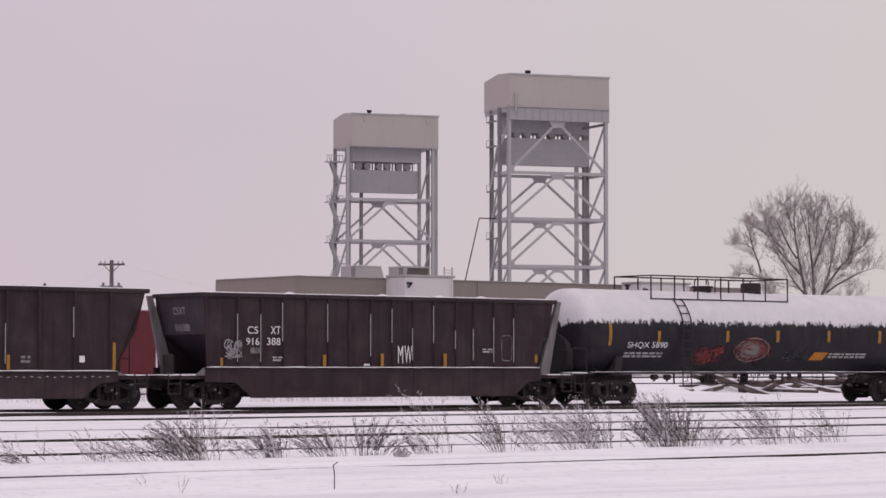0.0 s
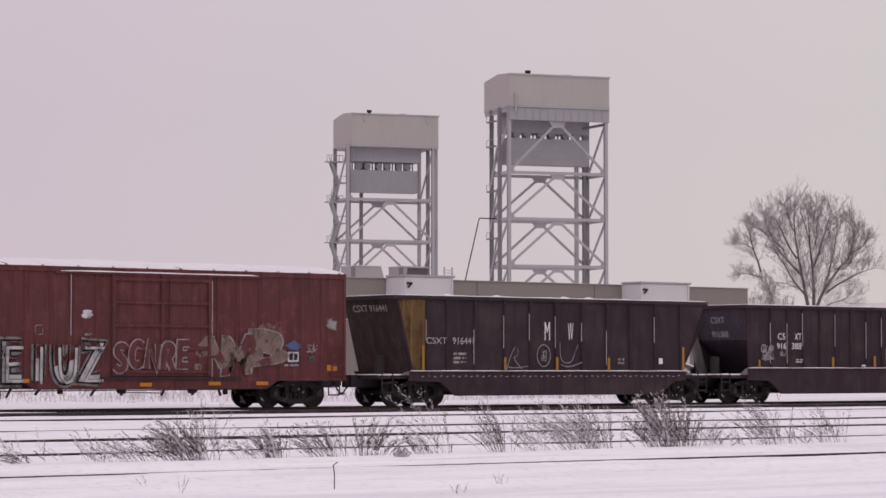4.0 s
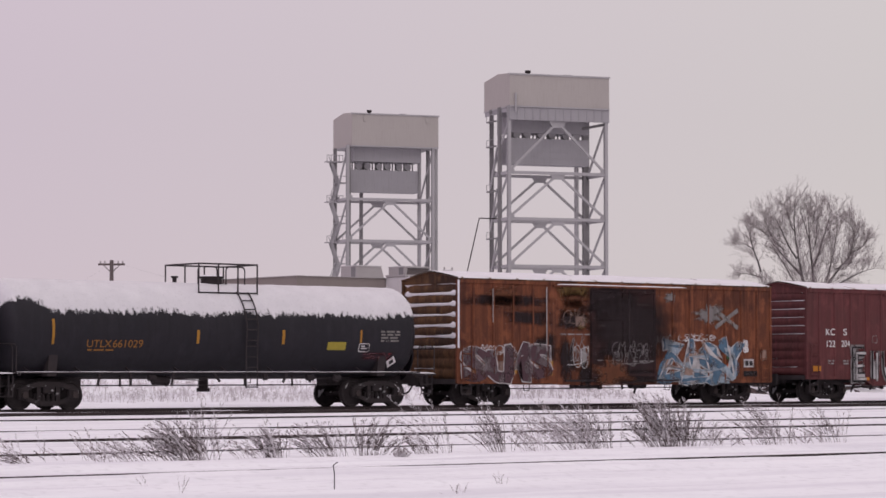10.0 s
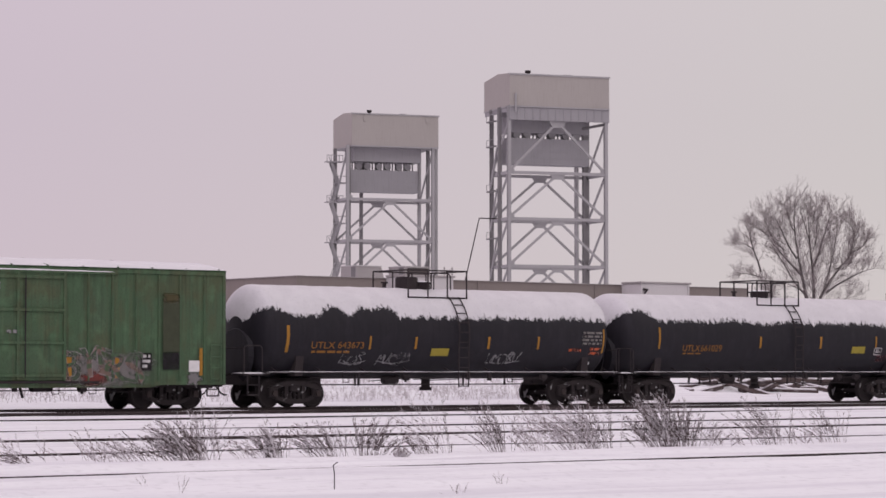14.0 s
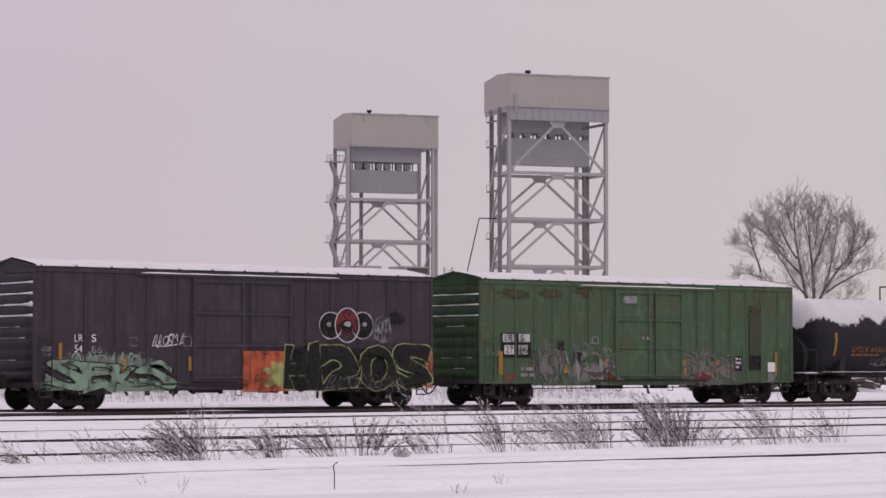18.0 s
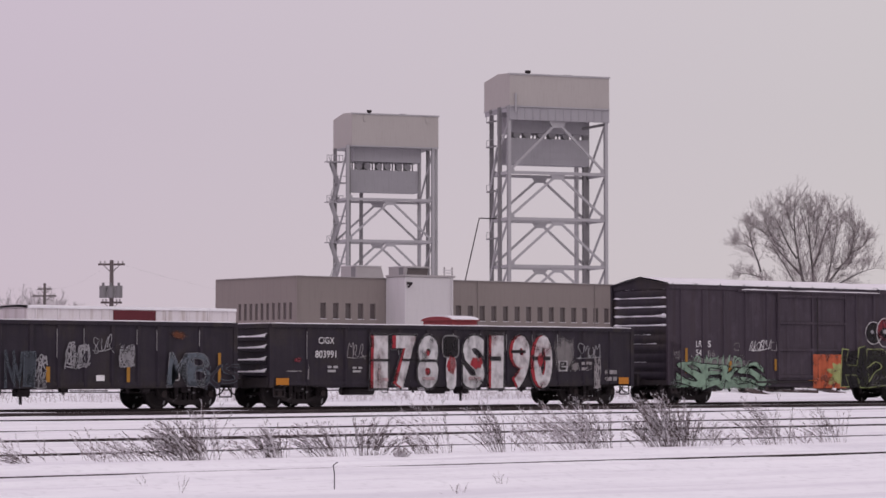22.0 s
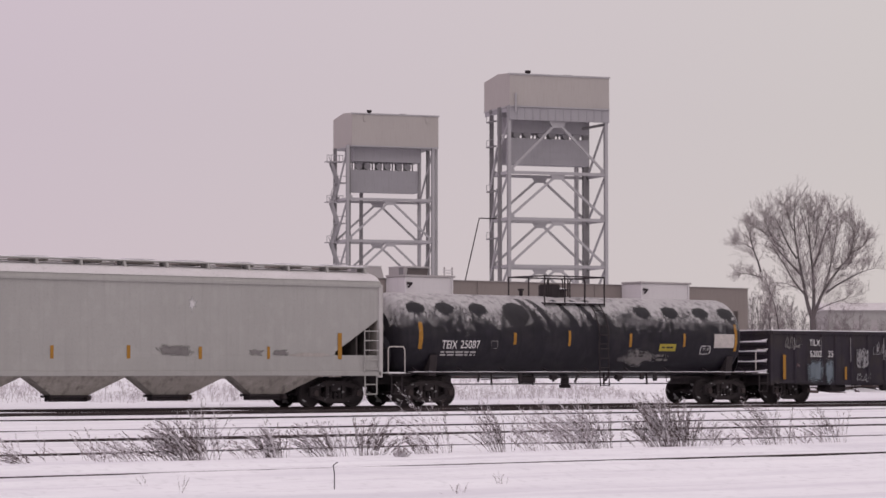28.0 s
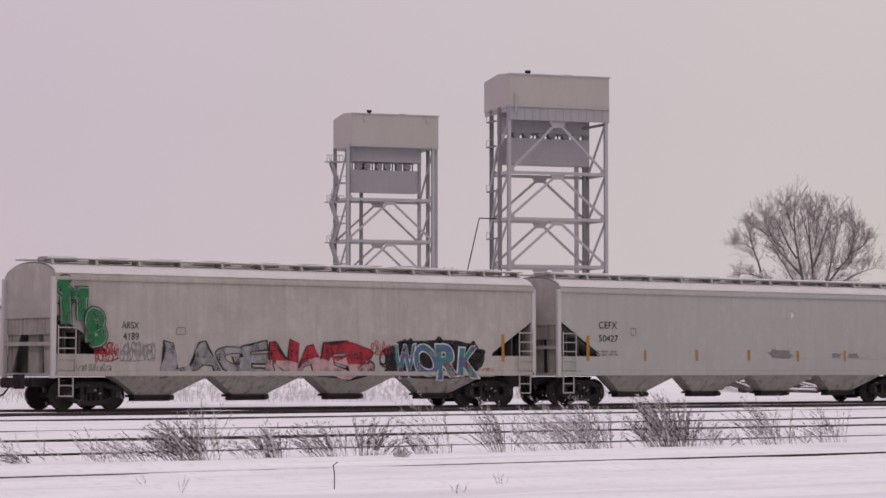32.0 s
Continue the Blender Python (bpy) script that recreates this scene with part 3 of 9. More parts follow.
def boxcar(c, half, tc, paint, end_paint, label, posts, door, sill, belly, eave=4.40, ridge=4.70, ribs=10, snow_from=2.6, post_w=0.10, post_d=0.06, door_paint=None, door_bars=4, broad=0.3, drop=0.0):
    """A fifty-foot boxcar. sill: height of the side's foot at its ends; belly: (x0, x1, z) of the deeper middle."""
    car = car_thing("boxcar", c, label)
    b0, b1, bz = belly
    for s in (-1, 1):
        poly = [(-half, sill), (b0 - 0.5, sill), (b0, bz), (b1, bz), (b1 + 0.5, sill), (half, sill), (half, eave), (-half, eave)]
        k = Kit().prism(poly, "y", s * 1.55 - 0.03, s * 1.55 + 0.03)
        part("side_wall", k, paint, car)
    post = Kit().prism([(-post_w / 2, 0), (-post_w / 4, -post_d), (post_w / 4, -post_d), (post_w / 2, 0)], "z", sill + 0.12, eave - 0.14).mesh("side_post", paint)
    for x in posts:
        part("side_post", post, None, car, "", (x - c, -1.58, 0))
    # top chord and sill angle
    part("top_chord", Kit().chamfered(-half, half, -1.625, -1.56, eave - 0.13, eave, 0.015), paint, car)
    part("side_sill", Kit().box(-half, half, -1.60, -1.575, sill - 0.01, sill + 0.12), paint, car)
    # ends
    for s in (-1, 1):
        corrugated_end(car, s * (half - 0.04), s, sill + 0.15, eave - 0.12, ribs, end_paint, snow_from, broad=broad)
        gable = [(-1.57, eave - 0.14), (1.57, eave - 0.14), (1.57, eave), (0, ridge - 0.02), (-1.57, eave)]
        part("gable", Kit().prism(gable, "x", s * (half - 0.02) - 0.03, s * (half - 0.02) + 0.03), end_paint, car)
        for y in (-1.56, 1.56):
            part("corner_post", Kit().box(s * half - 0.05, s * half + 0.05, y - 0.05, y + 0.05, sill, eave), paint if y < 0 else end_paint, car)
        part("end_sill", Kit().box(s * half - 0.1, s * half + 0.06, -1.5, 1.5, sill - 0.02, sill + 0.16), STEEL_DARK, car)
        part("striker", Kit().box(s * half - 0.3, s * (half + 0.42), -0.28, 0.28, 0.62, 1.08), STEEL_DARK, car)
        ladder(car, s * (half - 0.35), -1.66, sill + 0.05, 2.1 if s > 0 else 2.3, paint, n=4)
    # roof and snow
    roof = [(-1.62, eave), (0, ridge - 0.03), (1.62, eave), (1.62, eave + 0.045), (0, ridge + 0.01), (-1.62, eave + 0.045)]
    part("roof", Kit().prism(roof, "x", -half - 0.06, half + 0.06), end_paint, car)
    seam = Kit().prism([(-1.60, eave + 0.045), (0, ridge + 0.01), (1.60, eave + 0.045), (1.60, eave + 0.085), (0, ridge + 0.05), (-1.60, eave + 0.085)], "x", -0.025, 0.025).mesh("roof_seam", end_paint)
    for i in range(13):
        part("roof_seam", seam, None, car, "", (-half + 0.2 + (2 * half - 0.4) * i / 12, 0, 0))
    rows, sd = [], random.random() * 30
    for i in range(int(half * 8) + 1):
        x = -half + 0.02 + i * (2 * half - 0.04) / int(half * 8)
        h = 0.06 + 0.035 * noise.noise((x * 0.5 + sd, 0, 0))
        e = 0.05 * noise.noise((x * 1.2 + sd, 4, 0))
        rows.append([(x, -1.59 + e, eave + 0.035), (x, -1.55 + e, eave + 0.05 + h * 0.8), (x, -0.8, (eave + ridge) / 2 + h + 0.03), (x, 0, ridge + h), (x, 0.8, (eave + ridge) / 2 + h + 0.03), (x, 1.56, eave + 0.04 + h * 0.6), (x, 1.60, eave + 0.04)])
    part("snow_cover", Kit().grid(rows), SNOW_CAR, car, "snow lying along the roof", smooth=True)
    # door
    d0, d1 = door[0] - c, door[1] - c
    dp = door_paint or paint
    dz0, dz1 = sill + 0.14, eave - 0.16
    leaf = part("door", Kit().chamfered(d0, d1, -1.64, -1.585, dz0, dz1, 0.015), dp, car, "sliding side door")
    for i in range(door_bars):
        z = dz0 + 0.15 + (dz1 - dz0 - 0.3) * i / max(1, door_bars - 1)
        part("door_bar", Kit().chamfered(d0 + 0.05, d1 - 0.05, -1.70, -1.64, z - 0.05, z + 0.05, 0.012), dp, leaf)
    for x in (d0 + 0.06, (d0 + d1) / 2, d1 - 0.06):
        part("door_stile", Kit().chamfered(x - 0.05, x + 0.05, -1.695, -1.64, dz0 + 0.02, dz1 - 0.02, 0.012), dp, leaf)
    part("lock_rod", Kit().tube(((d0 + d1) / 2 + 0.25, -1.69, dz0 + 0.1), ((d0 + d1) / 2 + 0.25, -1.69, dz1 - 0.1), 0.022, 6), STEEL_DARK, leaf)
    part("door_track", Kit().box(d0 - (d1 - d0) * 0.55, d1 + (d1 - d0) * 0.55, -1.67, -1.585, eave - 0.17, eave - 0.10), paint, car)
    part("door_rail", Kit().box(d0 - 1.2, d1 + 1.2, -1.66, -1.585, sill + 0.05, sill + 0.12), STEEL_DARK, car)
    snow_strip(car, d0 - (d1 - d0) * 0.5, d1 + (d1 - d0) * 0.5, -1.67, -1.60, eave - 0.10, 0.035)
    # underframe
    under = Kit().box(-half, half, -0.25, 0.25, 0.72, 1.02)
    for i in range(7):
        x = -half + 1.2 + (2 * half - 2.4) * i / 6
        under.box(x - 0.06, x + 0.06, -1.5, 1.5, sill + 0.0, sill + 0.18)
    part("underframe", under, STEEL_DARK, car)
    part("floor", Kit().box(-half + 0.05, half - 0.05, -1.5, 1.5, sill + 0.18, sill + 0.24), STEEL_DARK, car)
    part("brake_cylinder", Kit().tube((1.2, -0.7, sill - 0.06), (1.9, -0.7, sill - 0.06), 0.16, 12), STEEL_DARK, car)
    part("air_reservoir", Kit().tube((-1.6, -0.8, sill - 0.04), (-0.5, -0.8, sill - 0.04), 0.17, 12), STEEL_DARK, car)
    part("brake_rod", Kit().tube((-tc + 1, -0.4, 0.55), (tc - 1, -0.4, 0.58), 0.02, 6), STEEL_DARK, car)
    for s in (-1, 1):
        step(car, s * (half - 0.4), STEEL_DARK, z0=0.38, z1=sill + 0.05)
    rigging(car, -tc + 1.4, tc - 1.4, min(sill, bz), int(abs(c) * 10))
    running_gear(car, half, tc, half + 0.45)
    return car


red_box = boxcar(18.08, 7.77, 6.14, TUSCAN, TUSCAN, "oxide-red steel boxcar with graffiti and a snowy roof",
                 (11.0, 11.87, 12.8, 13.68, 14.58, 15.4, 16.2, 20.75, 21.49, 22.37, 23.23, 24.08, 24.9), (16.75, 20.45), 0.87, (-4.0, 4.6, 0.60), post_d=0.04, door_bars=5, broad=0.14)
orange_box = boxcar(0.52, 7.74, 6.07, ORANGE, END_BROWN, "rusted orange boxcar with a scorched black door and graffiti",
                    (-6.53, -5.62, -4.72, -3.80, -3.12, 3.07, 3.95, 4.9, 5.78, 6.67, 7.52), (-1.08, 2.14), 0.75, (-3.0, 3.0, 0.68), door_paint=SCORCH, ribs=9, snow_from=2.0, broad=0.75)
green_box = boxcar(-50.5, 7.8, 6.1, GREEN, GREEN_SHADE, "green steel boxcar with graffiti along its foot",
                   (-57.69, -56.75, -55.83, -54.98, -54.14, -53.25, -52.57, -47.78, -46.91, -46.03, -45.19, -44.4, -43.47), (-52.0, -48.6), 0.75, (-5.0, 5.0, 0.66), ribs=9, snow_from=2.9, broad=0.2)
black_box = boxcar(-68.3, 7.77, 6.17, CHARCOAL, BLACK, "charcoal boxcar with large colourful graffiti",
                   (-75.44, -74.31, -73.2, -72.04, -70.88, -65.83, -64.82, -63.65, -62.44, -61.38), (-70.35, -66.45), 0.68, (-4.0, 4.0, 0.58), ribs=10, snow_from=2.6, broad=0.42)

part("frost_line", Kit().box(-0.018, 0.018, -0.004, 0.004, 1.9, 4.2), DULL_WHITE, orange_box, "frost along a side post", (-3.70, -1.645, 0))
part("frost_line", Kit().box(-0.012, 0.012, -0.004, 0.004, 2.9, 4.1), DULL_WHITE, orange_box, "frost along a side post", (-6.2, -1.645, 0))
part("frost_line", Kit().box(-0.04, 0.03, -0.02, 0.0, 2.0, 4.38), SNOW_CAR, orange_box, "snow plastered on the corner post", (-7.74, -1.615, 0))
part("frost_line", Kit().box(-0.012, 0.012, -0.004, 0.004, 2.3, 4.2), DULL_WHITE, red_box, "frost along a side post", (15.28 - 18.08, -1.63, 0))
part("frost_line", Kit().box(-0.012, 0.012, -0.004, 0.004, 0.9, 4.1), DULL_WHITE, red_box, "frost along a side post", (20.52 - 18.08, -1.63, 0))


# ---------------------------------------------------------------- tank cars
def tank_body(car, r, half, zc, material, head=0.62, belly=0.0, shift=0.0):
    n = 48
    prof = [(-half + head - head * math.sin(math.pi / 2 * (1 - i / 8)), r * math.cos(math.pi / 2 * (1 - i / 8)) if i else 0.02) for i in range(9)]
    mid = [(-half + head + (2 * half - 2 * head) * i / 24, r) for i in range(1, 24)]
    prof = prof + mid + [(-x, q) for x, q in reversed(prof)]
    rings = []
    for x, q in prof:
        sag = belly * max(0.0, 1 - (x / (half * 0.55)) ** 2) if belly else 0.0
        rings.append([(x, q * math.sin(2 * math.pi * j / n), zc - sag * (q / r) + q * math.cos(2 * math.pi * j / n)) for j in range(n + 1)])
    part("tank", Kit().grid(rings), material, car, at=(shift, 0, 0), smooth=True)


def tank_snow(car, r, half, zc, low, jag, head=0.62, seed=0.0, bare=(), shift=0.0):
    """The cap of snow, thinning out to a ragged foot; low: how far down the side it hangs, in degrees from the top."""
    rows, wear, n = [], [], int(half * 30)
    for i in range(n + 1):
        x = -half + 0.03 + (2 * half - 0.06) * i / n
        e = half - abs(x)
        q = r * math.sqrt(max(0.0, 1 - ((head - e) / head) ** 2)) if e < head else r
        drip = noise.noise((x * 5.0 + seed, 1, 0)) * 0.7 + max(0.0, noise.noise((x * 7 + seed, 15, 0)) - 0.2) * 1.6
        lim = low + 4 * noise.noise((x * 0.6 + seed, 9, 0)) + jag * drip
        for bx, bw, up in bare:
            if abs(x - bx) < bw:
                lim -= up * (1 - (abs(x - bx) / bw) ** 2)
        lim = max(12, min(lim, 108))
        row = []
        for j in range(45):
            u = abs(j - 22) / 22
            a = radians((lim + 9) * (j - 22) / 22)
            t = 0.05 * min(1.0, (1 - u) * 4) * (1 + 0.3 * noise.noise((x * 2, a * 2, seed))) + 0.006
            qq = q + t
            row.append((x * (1 + (0.02 / half if e < head else 0)), qq * math.sin(a), zc + qq * math.cos(a)))
            over = abs(math.degrees(a)) - (lim - 4)
            w = 0.70 - max(0.0, over) / 13 * 0.62 + 0.10 * noise.noise((x * 11 + seed, j * 0.25, 3))
            if over < -6:
                w = 1.0
            wear.append(w - max(0.0, 0.34 - e) * 1.3 * min(1.0, u * 2.2))
        rows.append(row)
    me = Kit().grid(rows).mesh("snow_cap", SNOW_TANK, True)
    at = me.attributes.new("wear", "FLOAT", "POINT")
    for i, w in enumerate(wear):
        at.data[i].value = w
    part("snow_cap", me, None, car, "snow hanging in a ragged cap on the tank", (shift, 0, 0))


def frosted_cap(car, r, half, zc, spots, streaks, head=0.62, seed=0.0, shift=0.0):
    """Thin patchy snow that lets the tank show through, with bare spots and streaks."""
    rows, wear, n = [], [], int(half * 18)
    for i in range(n + 1):
        x = -half + 0.05 + (2 * half - 0.1) * i / n
        e = half - abs(x)
        q = (r * math.sqrt(max(0.0, 1 - ((head - e) / head) ** 2)) if e < head else r) + 0.012
        row = []
        for j in range(49):
            deg = -96 + 4 * j
            a = radians(deg)
            row.append((x, q * math.sin(a), zc + q * math.cos(a)))
            w = 0.62 - max(0.0, abs(deg) - 42) / 62 + 0.22 * noise.noise((x * 1.1 + seed, deg * 0.03, 0))
            for sx, sd, rx, rd in spots:
                k = ((x - sx) / rx) ** 2 + ((abs(deg) - sd) / rd) ** 2
                if k < 1.6:
                    w -= 1.0 * min(1.0, 1.6 - k)
            for sx, lean in streaks:
                k = abs(x - sx - (abs(deg) - 40) * lean)
                if k < 0.16 and 25 < abs(deg) < 88:
                    w -= 0.8 * (1 - k / 0.16)
            wear.append(max(-0.6, w))
        rows.append(row)
    me = Kit().grid(rows).mesh("frosted_snow", FROST, True)
    at = me.attributes.new("wear", "FLOAT", "POINT")
    for i, w in enumerate(wear):
        at.data[i].value = w
    part("frosted_snow", me, None, car, "thin patchy frosted snow with bare spots", (shift, 0, 0))


def hoop(x0, x1, y, z0, z1, r=0.03):
    """A rounded handrail hoop in the plane of the tank's length."""
    c = 0.12
    return [(x0, y, z0), (x0, y, z1 - c), (x0 + c * 0.3, y, z1 - c * 0.3), (x0 + c, y, z1), (x1 - c, y, z1), (x1 - c * 0.3, y, z1 - c * 0.3), (x1, y, z1 - c), (x1, y, z0)]


def tank_car(c, half, tc, r, zc, label, plat, material, low=70, jag=7, bare=(), seed=0.0, ladder_x=None, box_x=None, rail_top=4.70, snow=True, belly=0.0, snow_low=False, shell=None, shift=0.0):
    """A tank car; plat: (x0, x1) of the top walkway; shell: half the tank's own length, shift: its offset on the underframe."""
    shell = shell or half
    car = car_thing("tank_car", c, label)
    tank_body(car, r, shell, zc, material, belly=belly, shift=shift)
    if snow:
        tank_snow(car, r, shell, zc, low, jag, seed=seed, bare=[(x - c - shift, w, u) for x, w, u in bare], shift=shift)
    for s in (-1, 1):
        sill = Kit().box(min(s * (tc - 1.6), s * (half + 0.35)), max(s * (tc - 1.6), s * (half + 0.35)), -0.28, 0.28, 0.72, 1.06)
        part("stub_sill", sill, STEEL_DARK, car)
        part("saddle", Kit().prism([(-1.25, 1.02), (1.25, 1.02), (1.35, 1.75), (0.9, zc - r + 0.15), (0, zc - r), (-0.9, zc - r + 0.15), (-1.35, 1.75)], "x", s * tc - 0.16, s * tc + 0.16), STEEL_DARK, car)
        part("head_shield", Kit().tube((shift + s * (shell - 0.12), 0, 1.75), (shift + s * (shell + 0.02), 0, 1.75), 0.95, 24, 0.85), material, car)
        deck = Kit().box(min(s * (half - 0.7), s * (half + 0.35)), max(s * (half - 0.7), s * (half + 0.35)), -1.45, 1.45, 1.04, 1.10)
        part("end_platform", deck, STEEL_DARK, car)
        snow_strip(car, min(s * (half - 0.7), s * (half + 0.33)), max(s * (half - 0.7), s * (half + 0.33)), -1.45, -0.7, 1.10, 0.05)
        rail_k = Kit().pipe([(s * (half + 0.3), -1.42, 1.1), (s * (half + 0.3), -1.42, 1.95), (s * (half + 0.22), -1.42, 2.02), (s * (half - 0.35), -1.42, 2.02), (s * (half - 0.42), -1.42, 1.9), (s * (half - 0.42), -1.42, 1.1)], 0.022, 6)
        part("end_handrail", rail_k, PALE if snow_low else STEEL_DARK, car, "end handrail")
        part("crossover_rail", Kit().tube((s * (half + 0.3), -1.42, 1.95), (s * (half + 0.3), 1.42, 1.95), 0.022, 6), STEEL_DARK, car)
        step(car, s * (half - 0.05), STEEL_DARK, z0=0.40, z1=1.05, y=-1.45)
    # long side pipe rails and their hangers
    for y in (-1.50, 1.50):
        part("side_rail", Kit().tube((-half + 0.4, y, 1.13), (half - 0.4, y, 1.13), 0.026, 6), STEEL_DARK, car)
        for i in range(9):
            x = -half + 1 + (2 * half - 2) * i / 8
            part("rail_bracket", Kit().beam((x, y, 1.13), (x, y * 0.72, 1.30), 0.035), STEEL_DARK, car)
    snow_strip(car, -half + 0.5, half - 0.5, -1.53, -1.47, 1.15, 0.018)
    part("brake_line", Kit().tube((-tc + 0.9, -0.5, 0.72), (tc - 0.9, -0.5, 0.72), 0.022, 6).tube((-tc + 0.9, -0.6, 0.95), (tc - 0.9, -0.6, 0.95), 0.03, 6), STEEL_DARK, car)
    for x in (-tc * 0.55, -tc * 0.28, tc * 0.2, tc * 0.5):
        part("pipe_hanger", Kit().beam((x, -0.55, 0.68), (x, -0.55, zc - r + 0.2), 0.05), STEEL_DARK, car)
    part("bottom_outlet", Kit().tube((0, 0, zc - r - 0.32), (0, 0, zc - r + 0.1), 0.16, 12).tube((0, 0, zc - r - 0.42), (0, 0, zc - r - 0.3), 0.22, 12), STEEL_DARK, car)
    part("brake_cylinder", Kit().tube((-tc * 0.35, -0.45, 0.88), (-tc * 0.35 + 0.6, -0.45, 0.88), 0.14, 12), STEEL_DARK, car)
    # walkway on top
    p0, p1 = plat[0] - c, plat[1] - c
    dz = zc + r * 0.80
    part("walkway", Kit().box(p0, p1, -1.05, -0.62, dz, dz + 0.05).box(p0, p1, 0.62, 1.05, dz, dz + 0.05), STEEL_DARK, car, "black grating walkway")
    snow_strip(car, p0 + 0.05, p1 - 0.05, -1.03, -0.64, dz + 0.05, 0.03)
    for y in (-1.02, 1.02):
        rail_part = part("handrail", Kit().tube((p0, y, rail_top), (p1, y, rail_top), 0.028, 6), STEEL_DARK, car, "black pipe handrail")
        n = max(3, round((p1 - p0) / 1.25))
        for i in range(n + 1):
            x = p0 + (p1 - p0) * i / n
            part("rail_post", Kit().tube((x, y, dz - 0.06), (x, y, rail_top), 0.03, 6), STEEL_DARK, rail_part)
    for x in (p0, p1):
        part("end_rail", Kit().tube((x, -1.02, rail_top), (x, 1.02, rail_top), 0.026, 6), STEEL_DARK, car)
    mx = (p0 + p1) / 2
    for x in (mx - 0.75, mx + 0.35):
        part("grab_hoop", Kit().pipe(hoop(x, x + 0.75, -0.35, dz + 0.25, rail_top - 0.06), 0.024, 6), STEEL_DARK, car)
    part("manway", Kit().tube((mx, 0, zc + r - 0.05), (mx, 0, zc + r + 0.22), 0.36, 20).tube((mx, 0, zc + r + 0.22), (mx, 0, zc + r + 0.28), 0.42, 20), STEEL_DARK, car)
    part("snow_lid", Kit().tube((mx, 0, zc + r + 0.28), (mx, 0, zc + r + 0.33), 0.40, 20, 0.3), SNOW_CAR, car)
    if box_x is not None:
        b = box_x - c
        part("valve_housing", Kit().tube((b, 0, zc + r - 0.05), (b, 0, zc + r + 0.42), 0.40, 20).tube((b, 0, zc + r + 0.42), (b, 0, zc + r + 0.45), 0.36, 20), STEEL_DARK, car, "black cylindrical valve housing")
    part("vent_valve", Kit().tube((p0 - 0.35, -0.1, zc + r), (p0 - 0.35, -0.1, zc + r + 0.2), 0.07, 10).tube((p0 - 0.35, -0.1, zc + r + 0.2), (p0 - 0.35, -0.1, zc + r + 0.26), 0.12, 10), STEEL_DARK, car)
    # side ladder that follows the shell, and its foot
    lx = (ladder_x if ladder_x is not None else plat[1]) - c
    k = Kit()
    arc = [(-(r + 0.10) * math.sin(radians(a)), zc + (r + 0.10) * math.cos(radians(a))) for a in range(38, 104, 8)]
    for x in (lx - 0.22, lx + 0.22):
        k.pipe([(x, y, z) for y, z in arc] + [(x, -1.60, 0.62)], 0.024, 6)
    for a in range(40, 105, 12):
        y, z = -(r + 0.10) * math.sin(radians(a)), zc + (r + 0.10) * math.cos(radians(a))
        k.tube((lx - 0.22, y, z), (lx + 0.22, y, z), 0.02, 6)
    for z in (0.66, 0.95, 1.3, 1.65, 2.0):
        k.tube((lx - 0.22, -1.61, z), (lx + 0.22, -1.61, z), 0.02, 6)
    part("ladder", k, STEEL_DARK, car, "black side ladder")
    rigging(car, -tc + 1.5, tc - 1.5, 1.0, int(abs(c) * 10))
    running_gear(car, half, tc, half + 0.45)
    return car


tank_a = tank_car(71.1, 9.9, 7.8, 1.56, 2.63, "black tank car capped with thick snow", (65.2, 72.5), TANK, low=70, jag=6, seed=3, ladder_x=66.5, box_x=71.5, rail_top=4.78)
tank_b = tank_car(-16.75, 8.3, 6.4, 1.56, 2.48, "blue-black tank car capped with snow", (-17.6, -15.3), TANK_BLUE, shell=8.2, shift=-0.08, low=62, jag=6, seed=11, ladder_x=-15.9, bare=((-24.3, 1.0, 16),))
tank_c = tank_car(-33.15, 8.35, 6.35, 1.56, 2.48, "blue-black tank car with snow and a top railing", (-34.7, -32.1), TANK_BLUE, low=63, jag=6, seed=23, ladder_x=-32.7, box_x=-34.0, shell=7.88, shift=-0.18, bare=((-38.2, 0.6, 13), (-36.9, 0.55, 12), (-36.0, 0.6, 14), (-40.8, 0.9, 10)))
tank_d = tank_car(-120.75, 8.95, 7.2, 1.47, 2.45, "grimy tank car with thin patchy snow", (-122.6, -119.7), TANK, low=64, jag=5, seed=37, ladder_x=-120.2, box_x=-121.5, rail_top=4.64, snow_low=True, snow=False, shell=8.52, shift=-0.38)
frosted_cap(tank_d, 1.47, 8.52, 2.45, [(x + 0.3, 50, 0.34, 9) for x in (-7.8, -6.5, -5.0, -3.3, 2.9, 4.3, 5.9, 7.2)] + [(-3.0, 56, 0.5, 16)], [(-1.9, 0.012), (-0.7, 0.010), (0.2, 0.012), (0.9, 0.014), (-2.4, 0.01)], seed=4, shift=-0.38)
tank_car(-181.6, 8.3, 6.4, 1.56, 2.48, "black tank car at the end of the string", (-182.5, -180.2), TANK, low=70, jag=7, seed=51)


